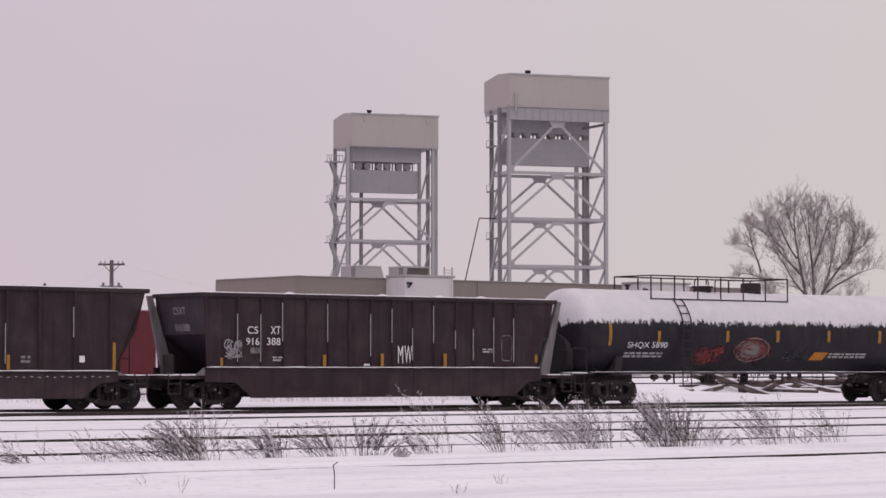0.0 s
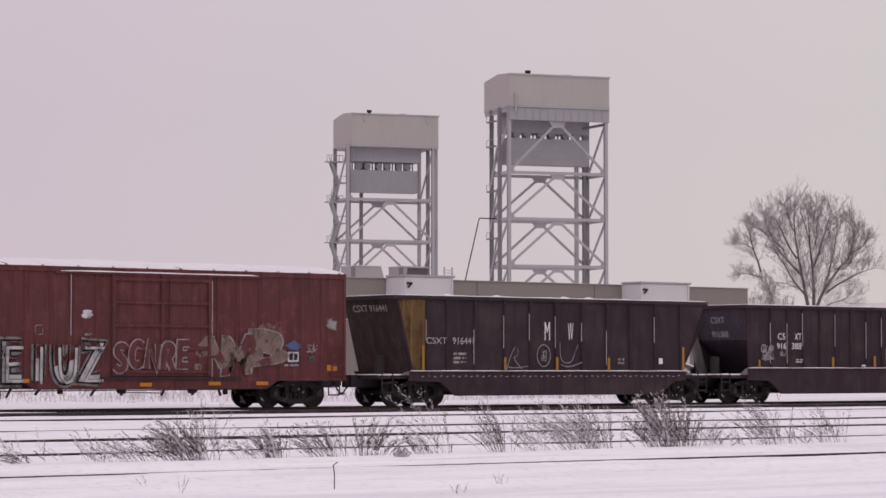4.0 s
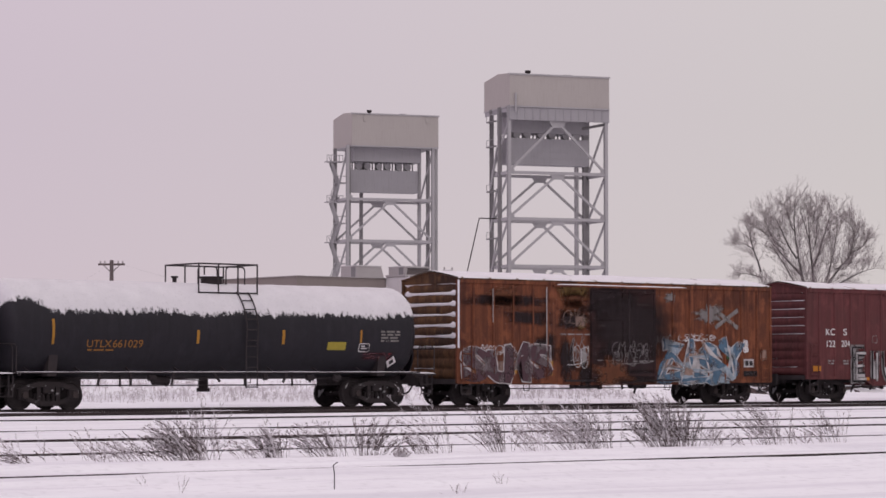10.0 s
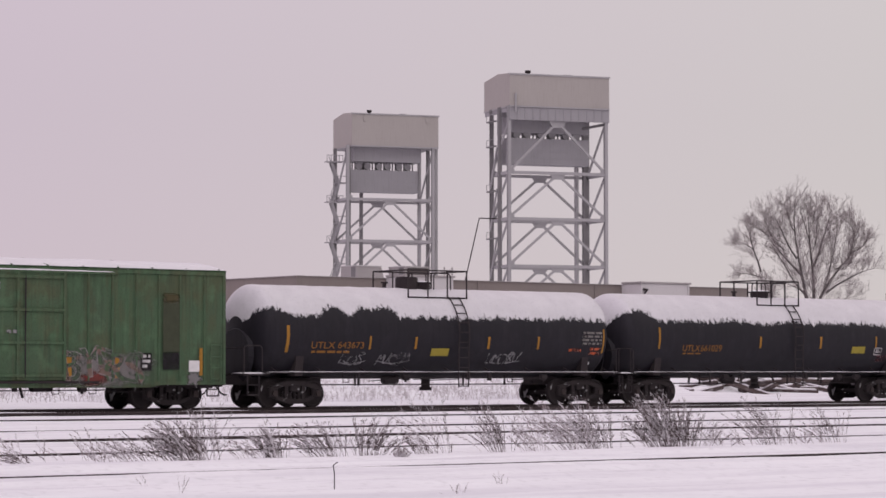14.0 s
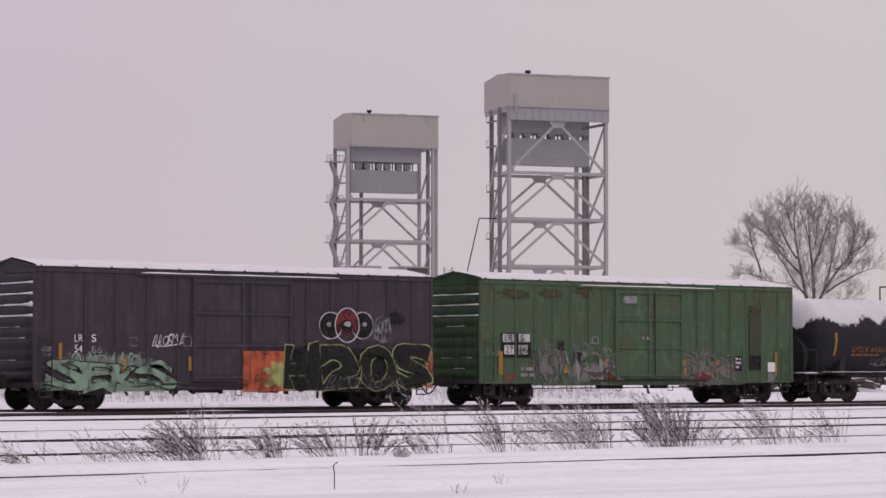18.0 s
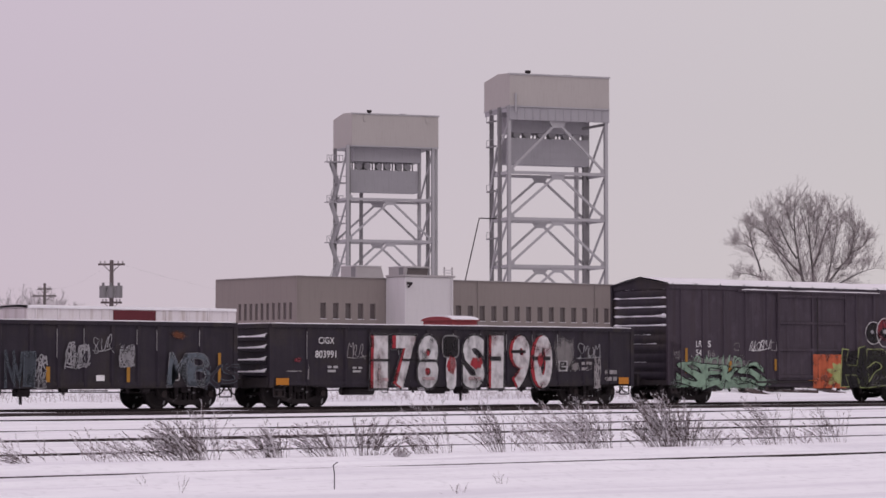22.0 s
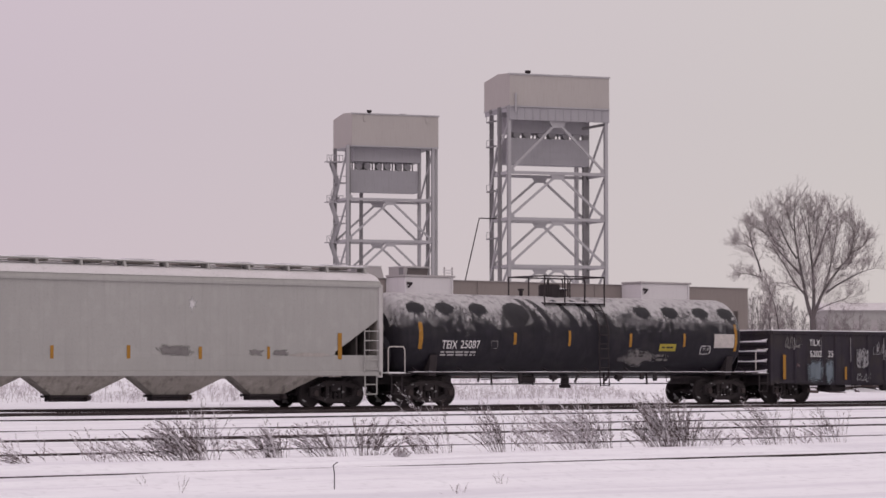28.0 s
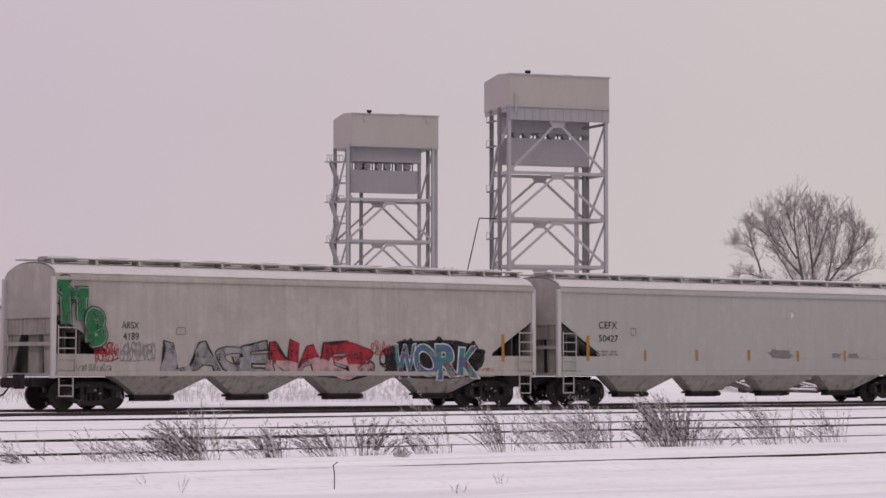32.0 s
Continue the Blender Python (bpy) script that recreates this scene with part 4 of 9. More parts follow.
# ---------------------------------------------------------------- gondolas
def gondola(c, half, tc, label, posts, top=2.76, sill=0.64, end_snow=True):
    car = car_thing("gondola", c, label)
    for s in (-1, 1):
        part("side_wall", Kit().prism([(-half, sill + 0.1), (-half + 2.6, sill), (half - 2.6, sill), (half, sill + 0.1), (half, top), (-half, top)], "y", s * 1.53 - 0.03, s * 1.53 + 0.03), BLACK, car)
        part("top_chord", Kit().chamfered(-half, half, s * 1.55 - 0.085, s * 1.55 + 0.085, top - 0.14, top, 0.02), BLACK, car)
        snow_strip(car, -half, half, s * 1.55 - 0.07, s * 1.55 + 0.07, top, 0.03)
        part("end_wall", Kit().box(s * half - 0.05, s * half + 0.02, -1.5, 1.5, sill + 0.2, top - 0.05), BLACK, car)
        part("end_chord", Kit().chamfered(s * half - 0.1, s * half + 0.09, -1.55, 1.55, top - 0.16, top, 0.02), BLACK, car)
        snow_strip(car, s * half - 0.09, s * half + 0.08, -1.5, 1.5, top, 0.03)
        for z in (sill + 0.45, sill + 0.85, sill + 1.25, sill + 1.62):
            x = s * half
            part("end_rib", Kit().prism([(0, z - 0.10), (s * 0.13, z - 0.05), (s * 0.13, z + 0.05), (0, z + 0.10)], "y", -1.4, 1.4), BLACK, car, "", (x, 0, 0))
            if end_snow and s < 0:
                rows = []
                for i in range(15):
                    y = -1.42 + 2.84 * i / 14
                    e = 0.012 + 0.10 * (abs(i - 7) / 7) ** 3 + 0.035 * noise.noise((y * 3, z, c))
                    rows.append([(x - 0.02, y, z + 0.10 + e), (x - 0.10, y, z + 0.08 + e * 0.5), (x - 0.14, y, z + 0.055), (x - 0.135, y, z + 0.045)])
                part("snow_ledge", Kit().grid(rows), SNOW_CAR, car, "snow caught on the end ribs", smooth=True)
        for y in (-1.52, 1.52):
            part("corner_post", Kit().box(s * half - 0.06, s * half + 0.10, y - 0.07, y + 0.07, sill, top), BLACK, car)
        part("end_sill", Kit().box(s * half - 0.1, s * half + 0.1, -1.5, 1.5, sill, sill + 0.3), STEEL_DARK, car)
        part("striker", Kit().box(s * half - 0.3, s * (half + 0.42), -0.28, 0.28, 0.62, 1.08), STEEL_DARK, car)
        step(car, s * (half - 0.35), STEEL_DARK, z0=0.34, z1=sill + 0.15)
    post = Kit().prism([(-0.09, 0), (-0.05, -0.07), (0.05, -0.07), (0.09, 0)], "z", sill + 0.06, top - 0.14).mesh("side_post", BLACK)
    for x in posts:
        part("side_post", post, None, car, "", (x - c, -1.56, 0))
        if random.random() < 0.8:
            z0 = random.uniform(1.5, 2.1)
            part("frost_line", Kit().box(-0.012, 0.012, -0.004, 0.004, z0, 2.5), DULL_WHITE, car, "frost along a side post", (x - c - 0.07, -1.60, 0))
    part("side_sill", Kit().box(-half + 0.1, half - 0.1, -1.60, -1.56, sill + 0.08, sill + 0.2), BLACK, car)
    part("floor", Kit().box(-half, half, -1.5, 1.5, sill + 0.3, sill + 0.38), STEEL_DARK, car)
    part("underframe", Kit().box(-half, half, -0.25, 0.25, 0.60, 0.95), STEEL_DARK, car)
    part("brake_cylinder", Kit().tube((-0.9, -0.8, sill - 0.10), (-0.2, -0.8, sill - 0.10), 0.15, 12), STEEL_DARK, car)
    part("air_reservoir", Kit().chamfered(-tc + 1.9, -tc + 3.1, -1.2, -0.6, sill - 0.27, sill, 0.08), STEEL_DARK, car)
    part("valve_rigging", Kit().chamfered(0.3, 0.75, -1.1, -0.7, sill - 0.25, sill, 0.04).tube((0.5, -0.9, sill - 0.5), (0.5, -0.9, sill), 0.05, 8).tube((-tc, -0.9, sill - 0.1), (tc, -0.9, sill - 0.14), 0.02, 6), STEEL_DARK, car)
    rigging(car, -tc + 1.4, tc - 1.4, sill, int(abs(c) * 10))
    running_gear(car, half, tc, half + 0.45)
    return car


gon_a = gondola(-86.0, 8.06, 6.55, "black gondola with big white number graffiti", (-92.55, -91.0, -89.9, -88.7, -87.5, -86.3, -85.1, -83.9, -82.7, -81.5, -80.3, -79.0))
gon_b = gondola(-103.5, 8.02, 6.45, "black gondola with small silver tags", (-110.2, -108.69, -107.93, -107.0, -106.02, -105.06, -104.12, -103.02, -102.04, -101.08, -100.11, -99.15, -98.41, -96.8))


# ---------------------------------------------------------------- open ballast hoppers
def open_hopper(c, x0, x1, p0, p1, tcs, label, posts, foot0, foot1, top=3.76, ledge=1.20, skirt=0.28, end_paint=None, lean=1.9):
    """x0..x1: the rim; foot0, foot1: where the side wall meets the ledge; p0..p1: the deck; tcs: truck centres."""
    car = car_thing("open_hopper", c, label)
    x0, x1, p0, p1, foot0, foot1 = (v - c for v in (x0, x1, p0, p1, foot0, foot1))
    ep = end_paint or HOPPER
    for s in (-1, 1):
        part("side_wall", Kit().prism([(foot0, ledge), (foot1, ledge), (x1, top), (x0, top)], "y", s * 1.48 - 0.03, s * 1.48 + 0.03), HOPPER, car)
        part("top_chord", Kit().chamfered(x0, x1, s * 1.52 - 0.09, s * 1.52 + 0.09, top - 0.13, top, 0.02), HOPPER, car)
        sk = [(tcs[0] - c + 1.25, skirt + 0.02), (tcs[1] - c - 1.25, skirt + 0.02), (tcs[1] - c - 0.6, 0.80), (foot1 + 0.12, 0.85), (foot1 + 0.12, ledge - 0.03), (foot0 - 0.12, ledge - 0.03), (foot0 - 0.12, 0.85), (tcs[0] - c + 0.6, 0.80)]
        part("side_sill", Kit().prism(sk, "y", s * 1.55 - 0.04, s * 1.55 + 0.04), HOPPER, car)
        part("ledge", Kit().box(foot0 - 0.12, foot1 + 0.12, s * 1.53 - 0.10, s * 1.53 + 0.10, ledge - 0.05, ledge), HOPPER, car)
    snow_strip(car, foot0 - 0.1, foot1 + 0.1, -1.62, -1.52, ledge, 0.028)
    snow_strip(car, x0, x1, -1.60, -1.45, top, 0.03)
    for i in range(4):
        xx = x0 + 1.2 + random.random() * (x1 - x0 - 3)
        rows = []
        for a in range(9):
            u = a / 8
            rows.append([(xx + u * 1.1, -0.9 + v * 1.3, top - 0.2 + 0.33 * math.sin(math.pi * u) * math.sin(math.pi * v)) for v in [k / 6 for k in range(7)]])
        part("snow_lump", Kit().grid(rows), SNOW_CAR, car, "snow heaped in the hopper", smooth=True)
    # sloping ends, braces, and the deck beyond them
    for xr, xf, xp in ((x0, foot0, p0), (x1, foot1, p1)):
        s = -1 if xr < 0 else 1
        bend = 0.27 if lean < 1 else 0.19
        k = Kit().add([(xr - s * bend * d, y, top - 0.05 - d) for d in (0, 1.3) for y in (-1.46, 1.46)] + [(xf - s * lean, -1.46, 1.05), (xf - s * lean, 1.46, 1.05)], ((0, 1, 3, 2), (2, 3, 5, 4)))
        part("slope_sheet", k, ep, car)
        part("end_chord", Kit().chamfered(xr - 0.09, xr + 0.09, -1.6, 1.6, top - 0.14, top, 0.02), HOPPER, car)
        snow_strip(car, xr - 0.08, xr + 0.08, -1.5, 1.5, top, 0.03)
        if end_paint is CHARCOAL:
            y = 1.40 if s < 0 else -1.40
            part("end_gusset", Kit().prism([(xr + s * 0.38, top - 0.06), (xr + s * 0.22, top - 0.06), (xr - s * 0.68, ledge - 0.26), (xr - s * 0.20, ledge - 0.26)], "y", y - 0.06, y + 0.10), GUSSET, car, "grey frosted triangular end gusset")
        dz = 1.04
        part("end_deck", Kit().box(min(xp, xf - s * 1.2), max(xp, xf - s * 1.2), -1.5, 1.5, dz - 0.12, dz), HOPPER, car)
        part("deck_step", Kit().prism([(xf + s * 0.10, ledge), (xf + s * 0.45, dz), (xf + s * 0.10, dz)], "y", -1.58, -1.46), GUSSET, car)
        snow_strip(car, min(xp, xf), max(xp, xf), -1.5, 0.6, dz, 0.04)
        part("end_railing", Kit().pipe([(xp - s * 0.08, 1.40, dz), (xp - s * 0.08, 1.40, 3.0), (xp - s * 0.45, 1.40, 3.0), (xp - s * 0.45, 1.40, dz)], 0.024, 6).tube((xp - s * 0.08, 1.40, 1.6), (xp - s * 0.45, 1.40, 1.6), 0.02, 6).tube((xp - s * 0.08, 1.40, 2.2), (xp - s * 0.45, 1.40, 2.2), 0.02, 6), STEEL_DARK, car)
        part("brake_gear", Kit().chamfered(xp - s * 0.75 - 0.15, xp - s * 0.75 + 0.15, -0.7, -0.4, dz, dz + 0.7, 0.05), STEEL_DARK, car)
        part("striker", Kit().box(min(xp - s * 0.3, xp + s * 0.25), max(xp - s * 0.3, xp + s * 0.25), -0.28, 0.28, 0.62, 1.06), STEEL_DARK, car)
        step(car, xp - s * 0.35, STEEL_DARK, z0=0.45, z1=1.1)
    post = Kit().prism([(-0.06, 0), (-0.035, -0.09), (0.035, -0.09), (0.06, 0)], "z", ledge + 0.01, top - 0.12).mesh("side_post", HOPPER)
    frost = [Kit().box(-0.014, 0.014, -0.004, 0.004, random.uniform(1.3, 2.3), random.uniform(2.6, 3.5)).mesh("frost_line", DULL_WHITE) for _ in range(6)]
    for i, x in enumerate(posts):
        part("side_post", post, None, car, "", (x - c, -1.505, 0))
        if random.random() < 0.75:
            part("frost_line", random.choice(frost), None, car, "frost along a side post", (x - c - 0.06, -1.57, 0))
    part("center_sill", Kit().box(p0, p1, -0.25, 0.25, 0.62, 0.95), STEEL_DARK, car)
    part("hopper_floor", Kit().prism([(-1.45, 1.3), (1.45, 1.3), (0.5, 0.45), (-0.5, 0.45)], "x", tcs[0] - c + 1.3, tcs[1] - c - 1.3), STEEL_DARK, car)
    truck(car, tcs[0] - c)
    truck(car, tcs[1] - c)
    for xp, m in ((p0, pose(p0 + 0.12, 0, 0, 0, 0, 180)), (p1, pose(p1 - 0.12, 0, 0))):
        part("coupler", COUPLER_ME, None, car, "", m)
        part("air_hose", HOSE_ME, None, car, "black rubber air hose", m)
    return car


hop_a = open_hopper(52.45, 45.02, 59.98, 43.5, 60.9, (45.6, 59.3), "dark brown open hopper with white stencils",
                    (46.32, 47.24, 48.11, 49.05, 49.95, 50.81, 51.75, 52.66, 53.55, 54.47, 55.44, 56.24, 57.17, 58.09), 45.12, 59.15, top=3.74, ledge=1.30, end_paint=CHARCOAL)
hop_b = open_hopper(35.6, 28.04, 42.81, 27.35, 42.95, (29.4, 41.7), "dark brown open hopper with a rusty yellow end",
                    (29.42, 30.3, 31.55, 32.91, 34.1, 35.32, 36.58, 37.8, 38.93, 40.19, 41.48), 28.73, 41.62, top=3.80, ledge=1.18, skirt=0.30, lean=0.05, end_paint=RUST_END)
part("rusty_corner_panel", Kit().prism([(28.78 - 35.6, 1.2), (29.38 - 35.6, 1.2), (29.38 - 35.6, 3.66), (28.12 - 35.6, 3.66)], "y", -1.525, -1.512), OCHRE, hop_b, "rusty yellow corner panel")
part("corner_rib", Kit().beam((28.12 - 35.6, -1.52, 3.68), (28.78 - 35.6, -1.52, 1.2), 0.09, 0.07), HOPPER, hop_b)
for i in range(46):
    part("rivet_frost", Kit().box(-0.05, 0.05, -0.004, 0.0, 0, 0.02), DULL_WHITE, hop_b, "", (29.2 - 35.6 + i * 0.27, -1.592, 0.98 + 0.02 * (i % 2)))
for car, x, rows in ((hop_b, 28.04 - 35.6, (("CSXT 916441", 1.0, 1.95, 3.25),)), (hop_a, 45.02 - 52.45, (("CSXT", 0.52, 0.75, 3.05), ("916388", 0.55, 0.88, 2.50)))):
    for text, y, w, z in rows:
        letters(text, 0.24, DULL_WHITE, car, x - 0.03, z, y, width=w).matrix_basis = Matrix.Translation((x - 0.04 + (3.75 - z) * (0.27 if car is hop_b else 0.19), y, z)) @ Matrix.Rotation(-math.atan(0.27 if car is hop_b else 0.19), 4, "Y") @ pose(0, 0, 0, 0, 0, -90)


# ---------------------------------------------------------------- covered hoppers
def covered_hopper(c, half, tc, label, paint, bays, sill=1.06, eave=4.08):
    car = car_thing("covered_hopper", c, label)
    # side sheets with the corner openings at both ends
    cut, ct, cz = 1.95, 2.95, 1.72
    for s in (-1, 1):
        poly = [(-half, sill), (half, sill), (half, cz), (half - cut, cz), (half - cut + 0.05, cz + 0.12), (half - 1.35, cz + 0.45), (half - 0.1, ct), (half, ct), (half, eave),
                (-half, eave), (-half, ct), (-half + 0.1, ct), (-half + 1.35, cz + 0.45), (-half + cut - 0.05, cz + 0.12), (-half + cut, cz), (-half, cz)]
        part("side_sheet", Kit().prism(poly, "y", s * 1.57 - 0.02, s * 1.57 + 0.02), paint, car)
        part("side_sill", Kit().chamfered(-half, half, s * 1.6 - 0.04, s * 1.6 + 0.03, sill - 0.04, sill + 0.12, 0.02), paint, car)
        part("sill_plate", Kit().chamfered(-half, half, s * 1.592 - 0.008, s * 1.592 + 0.008, sill + 0.12, cz - 0.04, 0.004), paint, car)
        part("eave_rail", Kit().chamfered(-half, half, s * 1.6 - 0.05, s * 1.6 + 0.05, eave - 0.06, eave + 0.06, 0.02), paint, car)
    # curved roof, snow on it
    arc = [(1.62 * math.cos(radians(a)), eave + 0.52 * math.sin(radians(a)) ** 0.9) for a in range(0, 181, 12)]
    part("roof", Kit().grid([[(x, y, z) for y, z in arc] for x in (-half, half)]), paint, car, smooth=True)
    rows = []
    for i in range(60):
        x = -half + 0.05 + (2 * half - 0.1) * i / 59
        rows.append([(x, y * (1.0 + 0.008 * noise.noise((x, y, c))), z + 0.035) for y, z in arc[1:-1]])
    part("snow_cover", Kit().grid(rows), SNOW_THIN, car, "thin snow on the curved roof", smooth=True)
    # running board with brackets, hatch lids
    rb = part("running_board", Kit().box(-half + 0.05, half - 0.05, -1.02, -0.55, 4.70, 4.74).box(-half + 0.05, half - 0.05, 0.55, 1.02, 4.70, 4.74), paint, car)
    snow_strip(car, -half + 0.05, half - 0.05, -1.0, -0.55, 4.74, 0.03)
    n = 13
    br = Kit().prism([(-1.01, 4.70), (-0.60, 4.70), (-0.62, 4.55), (-1.05, 4.40), (-1.12, 4.40)], "x", -0.045, 0.045).mesh("bracket", paint)
    for i in range(n):
        part("bracket", br, None, rb, "", (-half + 0.25 + (2 * half - 0.5) * i / (n - 1), 0, 0))
    lid = Kit().chamfered(-0.55, 0.55, -0.36, 0.36, 4.66, 4.80, 0.04).mesh("hatch", BAY_GREY)
    cap = Kit().chamfered(-0.53, 0.53, -0.34, 0.34, 4.80, 4.83, 0.012).mesh("hatch_snow", SNOW_CAR)
    for i in range(10):
        x = -half + 1.0 + (2 * half - 2.0) * i / 9
        h = part("hatch", lid, None, car, "", (x, 0, 0))
        part("hatch_snow", cap, None, h)
    # bulkheads and slope sheets under the body ends
    for s in (-1, 1):
        part("end_sheet", Kit().prism([(-1.55, ct - 0.1), (1.55, ct - 0.1), (1.60, eave)] + [(y, z) for y, z in arc if abs(y) < 1.55] + [(-1.60, eave)], "x", s * (half - 0.02) - 0.02, s * (half - 0.02) + 0.02), HOPPER_GREY2, car)
        part("slope_sheet", Kit().add([(s * half, -1.5, ct), (s * half, 1.5, ct), (s * (half - 3.0), 1.5, 1.1), (s * (half - 3.0), -1.5, 1.1)], ((0, 1, 2, 3),)), BAY_GREY, car)
        # Added dark sheet behind the end opening, coloured as its shade.
        part("shear_plate", Kit().prism([(s * (half - 3.0), 1.1), (s * (half - 0.32), 1.1), (s * (half - 0.32), 2.2), (s * (half - 0.12), ct)], "y", -0.75, -0.70), HOPPER_SHADE, car, "added dark bulkhead with the end opening's shade in its colour")
        for y0, y1 in ((-1.52, -0.85), (0.95, 1.52)):
            part("end_web", Kit().prism([(y0, sill + 0.05), (y1, sill + 0.05), (y1 * 0.86 if y0 < 0 else y1, ct - 0.06), (y0, ct - 0.06)] if y0 < 0 else [(y0 + 0.3, sill + 0.05), (y1, sill + 0.05), (y1, ct - 0.06), (y0 - 0.5, ct - 0.06)], "x", s * (half - 0.10) - 0.02, s * (half - 0.10) + 0.02), BAY_GREY, car)
        # Two more added sheets close the opening in the same shade colour.
        part("end_bulkhead", Kit().box(s * (half - 0.95) - 0.03, s * (half - 0.95) + 0.03, -1.5, 1.5, sill, ct - 0.5), HOPPER_SHADE, car)
        part("end_closure", Kit().box(s * (half - 0.42) - 0.02, s * (half - 0.42) + 0.02, -1.5, 1.5, sill + 0.05, ct - 0.3), HOPPER_SHADE, car)
        part("end_valance", Kit().box(s * (half - 0.06) - 0.02, s * (half - 0.06) + 0.02, -1.5, 1.5, ct - 0.62, ct - 0.06), BAY_GREY, car)
        part("end_deck", Kit().box(min(s * (half - 2.6), s * half), max(s * (half - 2.6), s * half), -1.55, 1.55, sill - 0.02, sill + 0.06), paint, car)
        for y in (-1.57, 1.57):
            part("end_post", Kit().chamfered(s * half - 0.11, s * half + 0.06, y - 0.07, y + 0.07, sill - 0.1, eave + 0.05, 0.02), PALE_POST, car)
        part("center_post", Kit().box(s * (half - 0.25) - 0.08, s * (half - 0.25) + 0.08, -0.35, 0.35, sill, ct + 0.3), BAY_GREY, car)
        part("end_beam", Kit().box(s * half - 0.06, s * half + 0.06, -1.5, 1.5, 1.98, 2.10), paint, car)
        ladder(car, s * (half - 0.42), -1.66, 1.12, 2.62, paint, w=0.62, n=5)
        step(car, s * (half - 0.42), paint, z0=0.40, z1=1.06, w=0.5, y=-1.6)
        ladder(car, s * (half + 0.02), -1.62, 1.1, 4.05, paint, w=0.06, n=2, name="end_stile")
        part("brake_gear", Kit().chamfered(s * (half - 1.1) - 0.3, s * (half - 1.1) + 0.3, -0.9, -0.3, sill + 0.06, sill + 0.6, 0.08), STEEL_DARK, car)
        part("striker", Kit().box(s * half - 0.3, s * (half + 0.42), -0.28, 0.28, 0.62, 1.08), STEEL_DARK, car)
    # discharge bays
    for b in bays:
        x = b - c
        w0, w1 = 1.84, 0.66
        k = Kit()
        k.grid([[(x + sx * w, -y if sy < 0 else far, z) for sx, sy in ((-1, -1), (1, -1), (1, 1), (-1, 1), (-1, -1))] for w, y, far, z in ((w0, 1.55, -0.95, sill), (w0 - 0.10, 1.50, -0.90, sill - 0.06), (w1, 0.98, -0.50, 0.42))])
        bay = part("hopper_bay", k, BAY_GREY, car, "grimy tapering discharge bay")
        gate = Kit().chamfered(x - w1 - 0.10, x + w1 + 0.10, -1.02, -0.45, 0.34, 0.42, 0.02).chamfered(x - w1 - 0.02, x + w1 + 0.02, -0.92, -0.55, 0.22, 0.34, 0.02)
        part("outlet_gate", gate, STEEL_DARK, bay)
        part("gate_capstan", Kit().tube((x + w1 - 0.05, -1.14, 0.32), (x + w1 - 0.05, -0.90, 0.32), 0.08, 8), RAIL, bay)
    for s in (-1, 1):
        part("stub_sill", Kit().box(min(s * (tc - 1.2), s * half), max(s * (tc - 1.2), s * half), -0.25, 0.25, 0.68, 0.98), STEEL_DARK, car)
    running_gear(car, half, tc, half + 0.45)
    return car


cov_a = covered_hopper(-140.25, 9.8, 8.3, "clean grey covered hopper with snow on its roof", HOPPER_GREY, (-145.95, -142.2, -138.45, -134.7))
cov_b = covered_hopper(-161.03, 9.76, 8.1, "stained grey covered hopper with bright graffiti", HOPPER_GREY2, (-166.8, -163.1, -159.2, -155.3))


# ---------------------------------------------------------------- markings and graffiti
def paintmat(name, col, worn=0.72, fade=False, thin=0.72):
    return mat(name, col, tuple(c * worn for c in col), 0.65, fade=fade, thin=0.0 if fade else thin, scale=3.5, bump=0.05, fine=25, streak=0.25, dirt=tuple(c * 0.45 for c in col))


G_WHITE, G_RED, G_PINK = paintmat("spray_white", (0.62, 0.60, 0.61)), paintmat("spray_red", (0.33, 0.035, 0.045)), paintmat("spray_pink", (0.46, 0.30, 0.31))
G_BLACK, G_TAN, G_SILVER = paintmat("spray_black", (0.018, 0.016, 0.018), thin=0.25), paintmat("spray_tan", (0.30, 0.20, 0.165)), paintmat("spray_silver", (0.30, 0.29, 0.305))
G_BLUE, G_SKY, G_TEAL = paintmat("spray_blue", (0.085, 0.15, 0.225)), paintmat("spray_pale_blue", (0.30, 0.36, 0.42)), paintmat("spray_teal", (0.05, 0.17, 0.18))
G_GREEN, G_LIME, G_MINT = paintmat("spray_green", (0.03, 0.15, 0.065)), paintmat("spray_lime", (0.36, 0.40, 0.16)), paintmat("spray_mint", (0.25, 0.36, 0.27))
G_ORANGE, G_PURPLE, G_GREY = paintmat("spray_orange", (0.48, 0.115, 0.055)), paintmat("spray_purple", (0.085, 0.048, 0.058)), paintmat("spray_grey", (0.235, 0.225, 0.23))
G_MAROON, G_NAVY, G_SMUDGE = paintmat("spray_maroon", (0.17, 0.03, 0.04)), paintmat("spray_navy", (0.085, 0.12, 0.25)), paintmat("grey_smudge", (0.21, 0.195, 0.19))
G_DUST = paintmat("pale_chalk", (0.31, 0.285, 0.29))
F_SMUDGE, F_SCORCH, F_RUST = paintmat("soft_grey_smudge", (0.20, 0.185, 0.185), fade=True), paintmat("soft_scorch", (0.020, 0.0125, 0.0145), fade=True), paintmat("soft_rust", (0.12, 0.045, 0.024), fade=True)
F_GREY, F_DUST, F_MINT = paintmat("soft_grey", (0.20, 0.19, 0.195), fade=True), paintmat("soft_dust", (0.32, 0.30, 0.305), fade=True), paintmat("soft_mint", (0.20, 0.29, 0.22), fade=True)
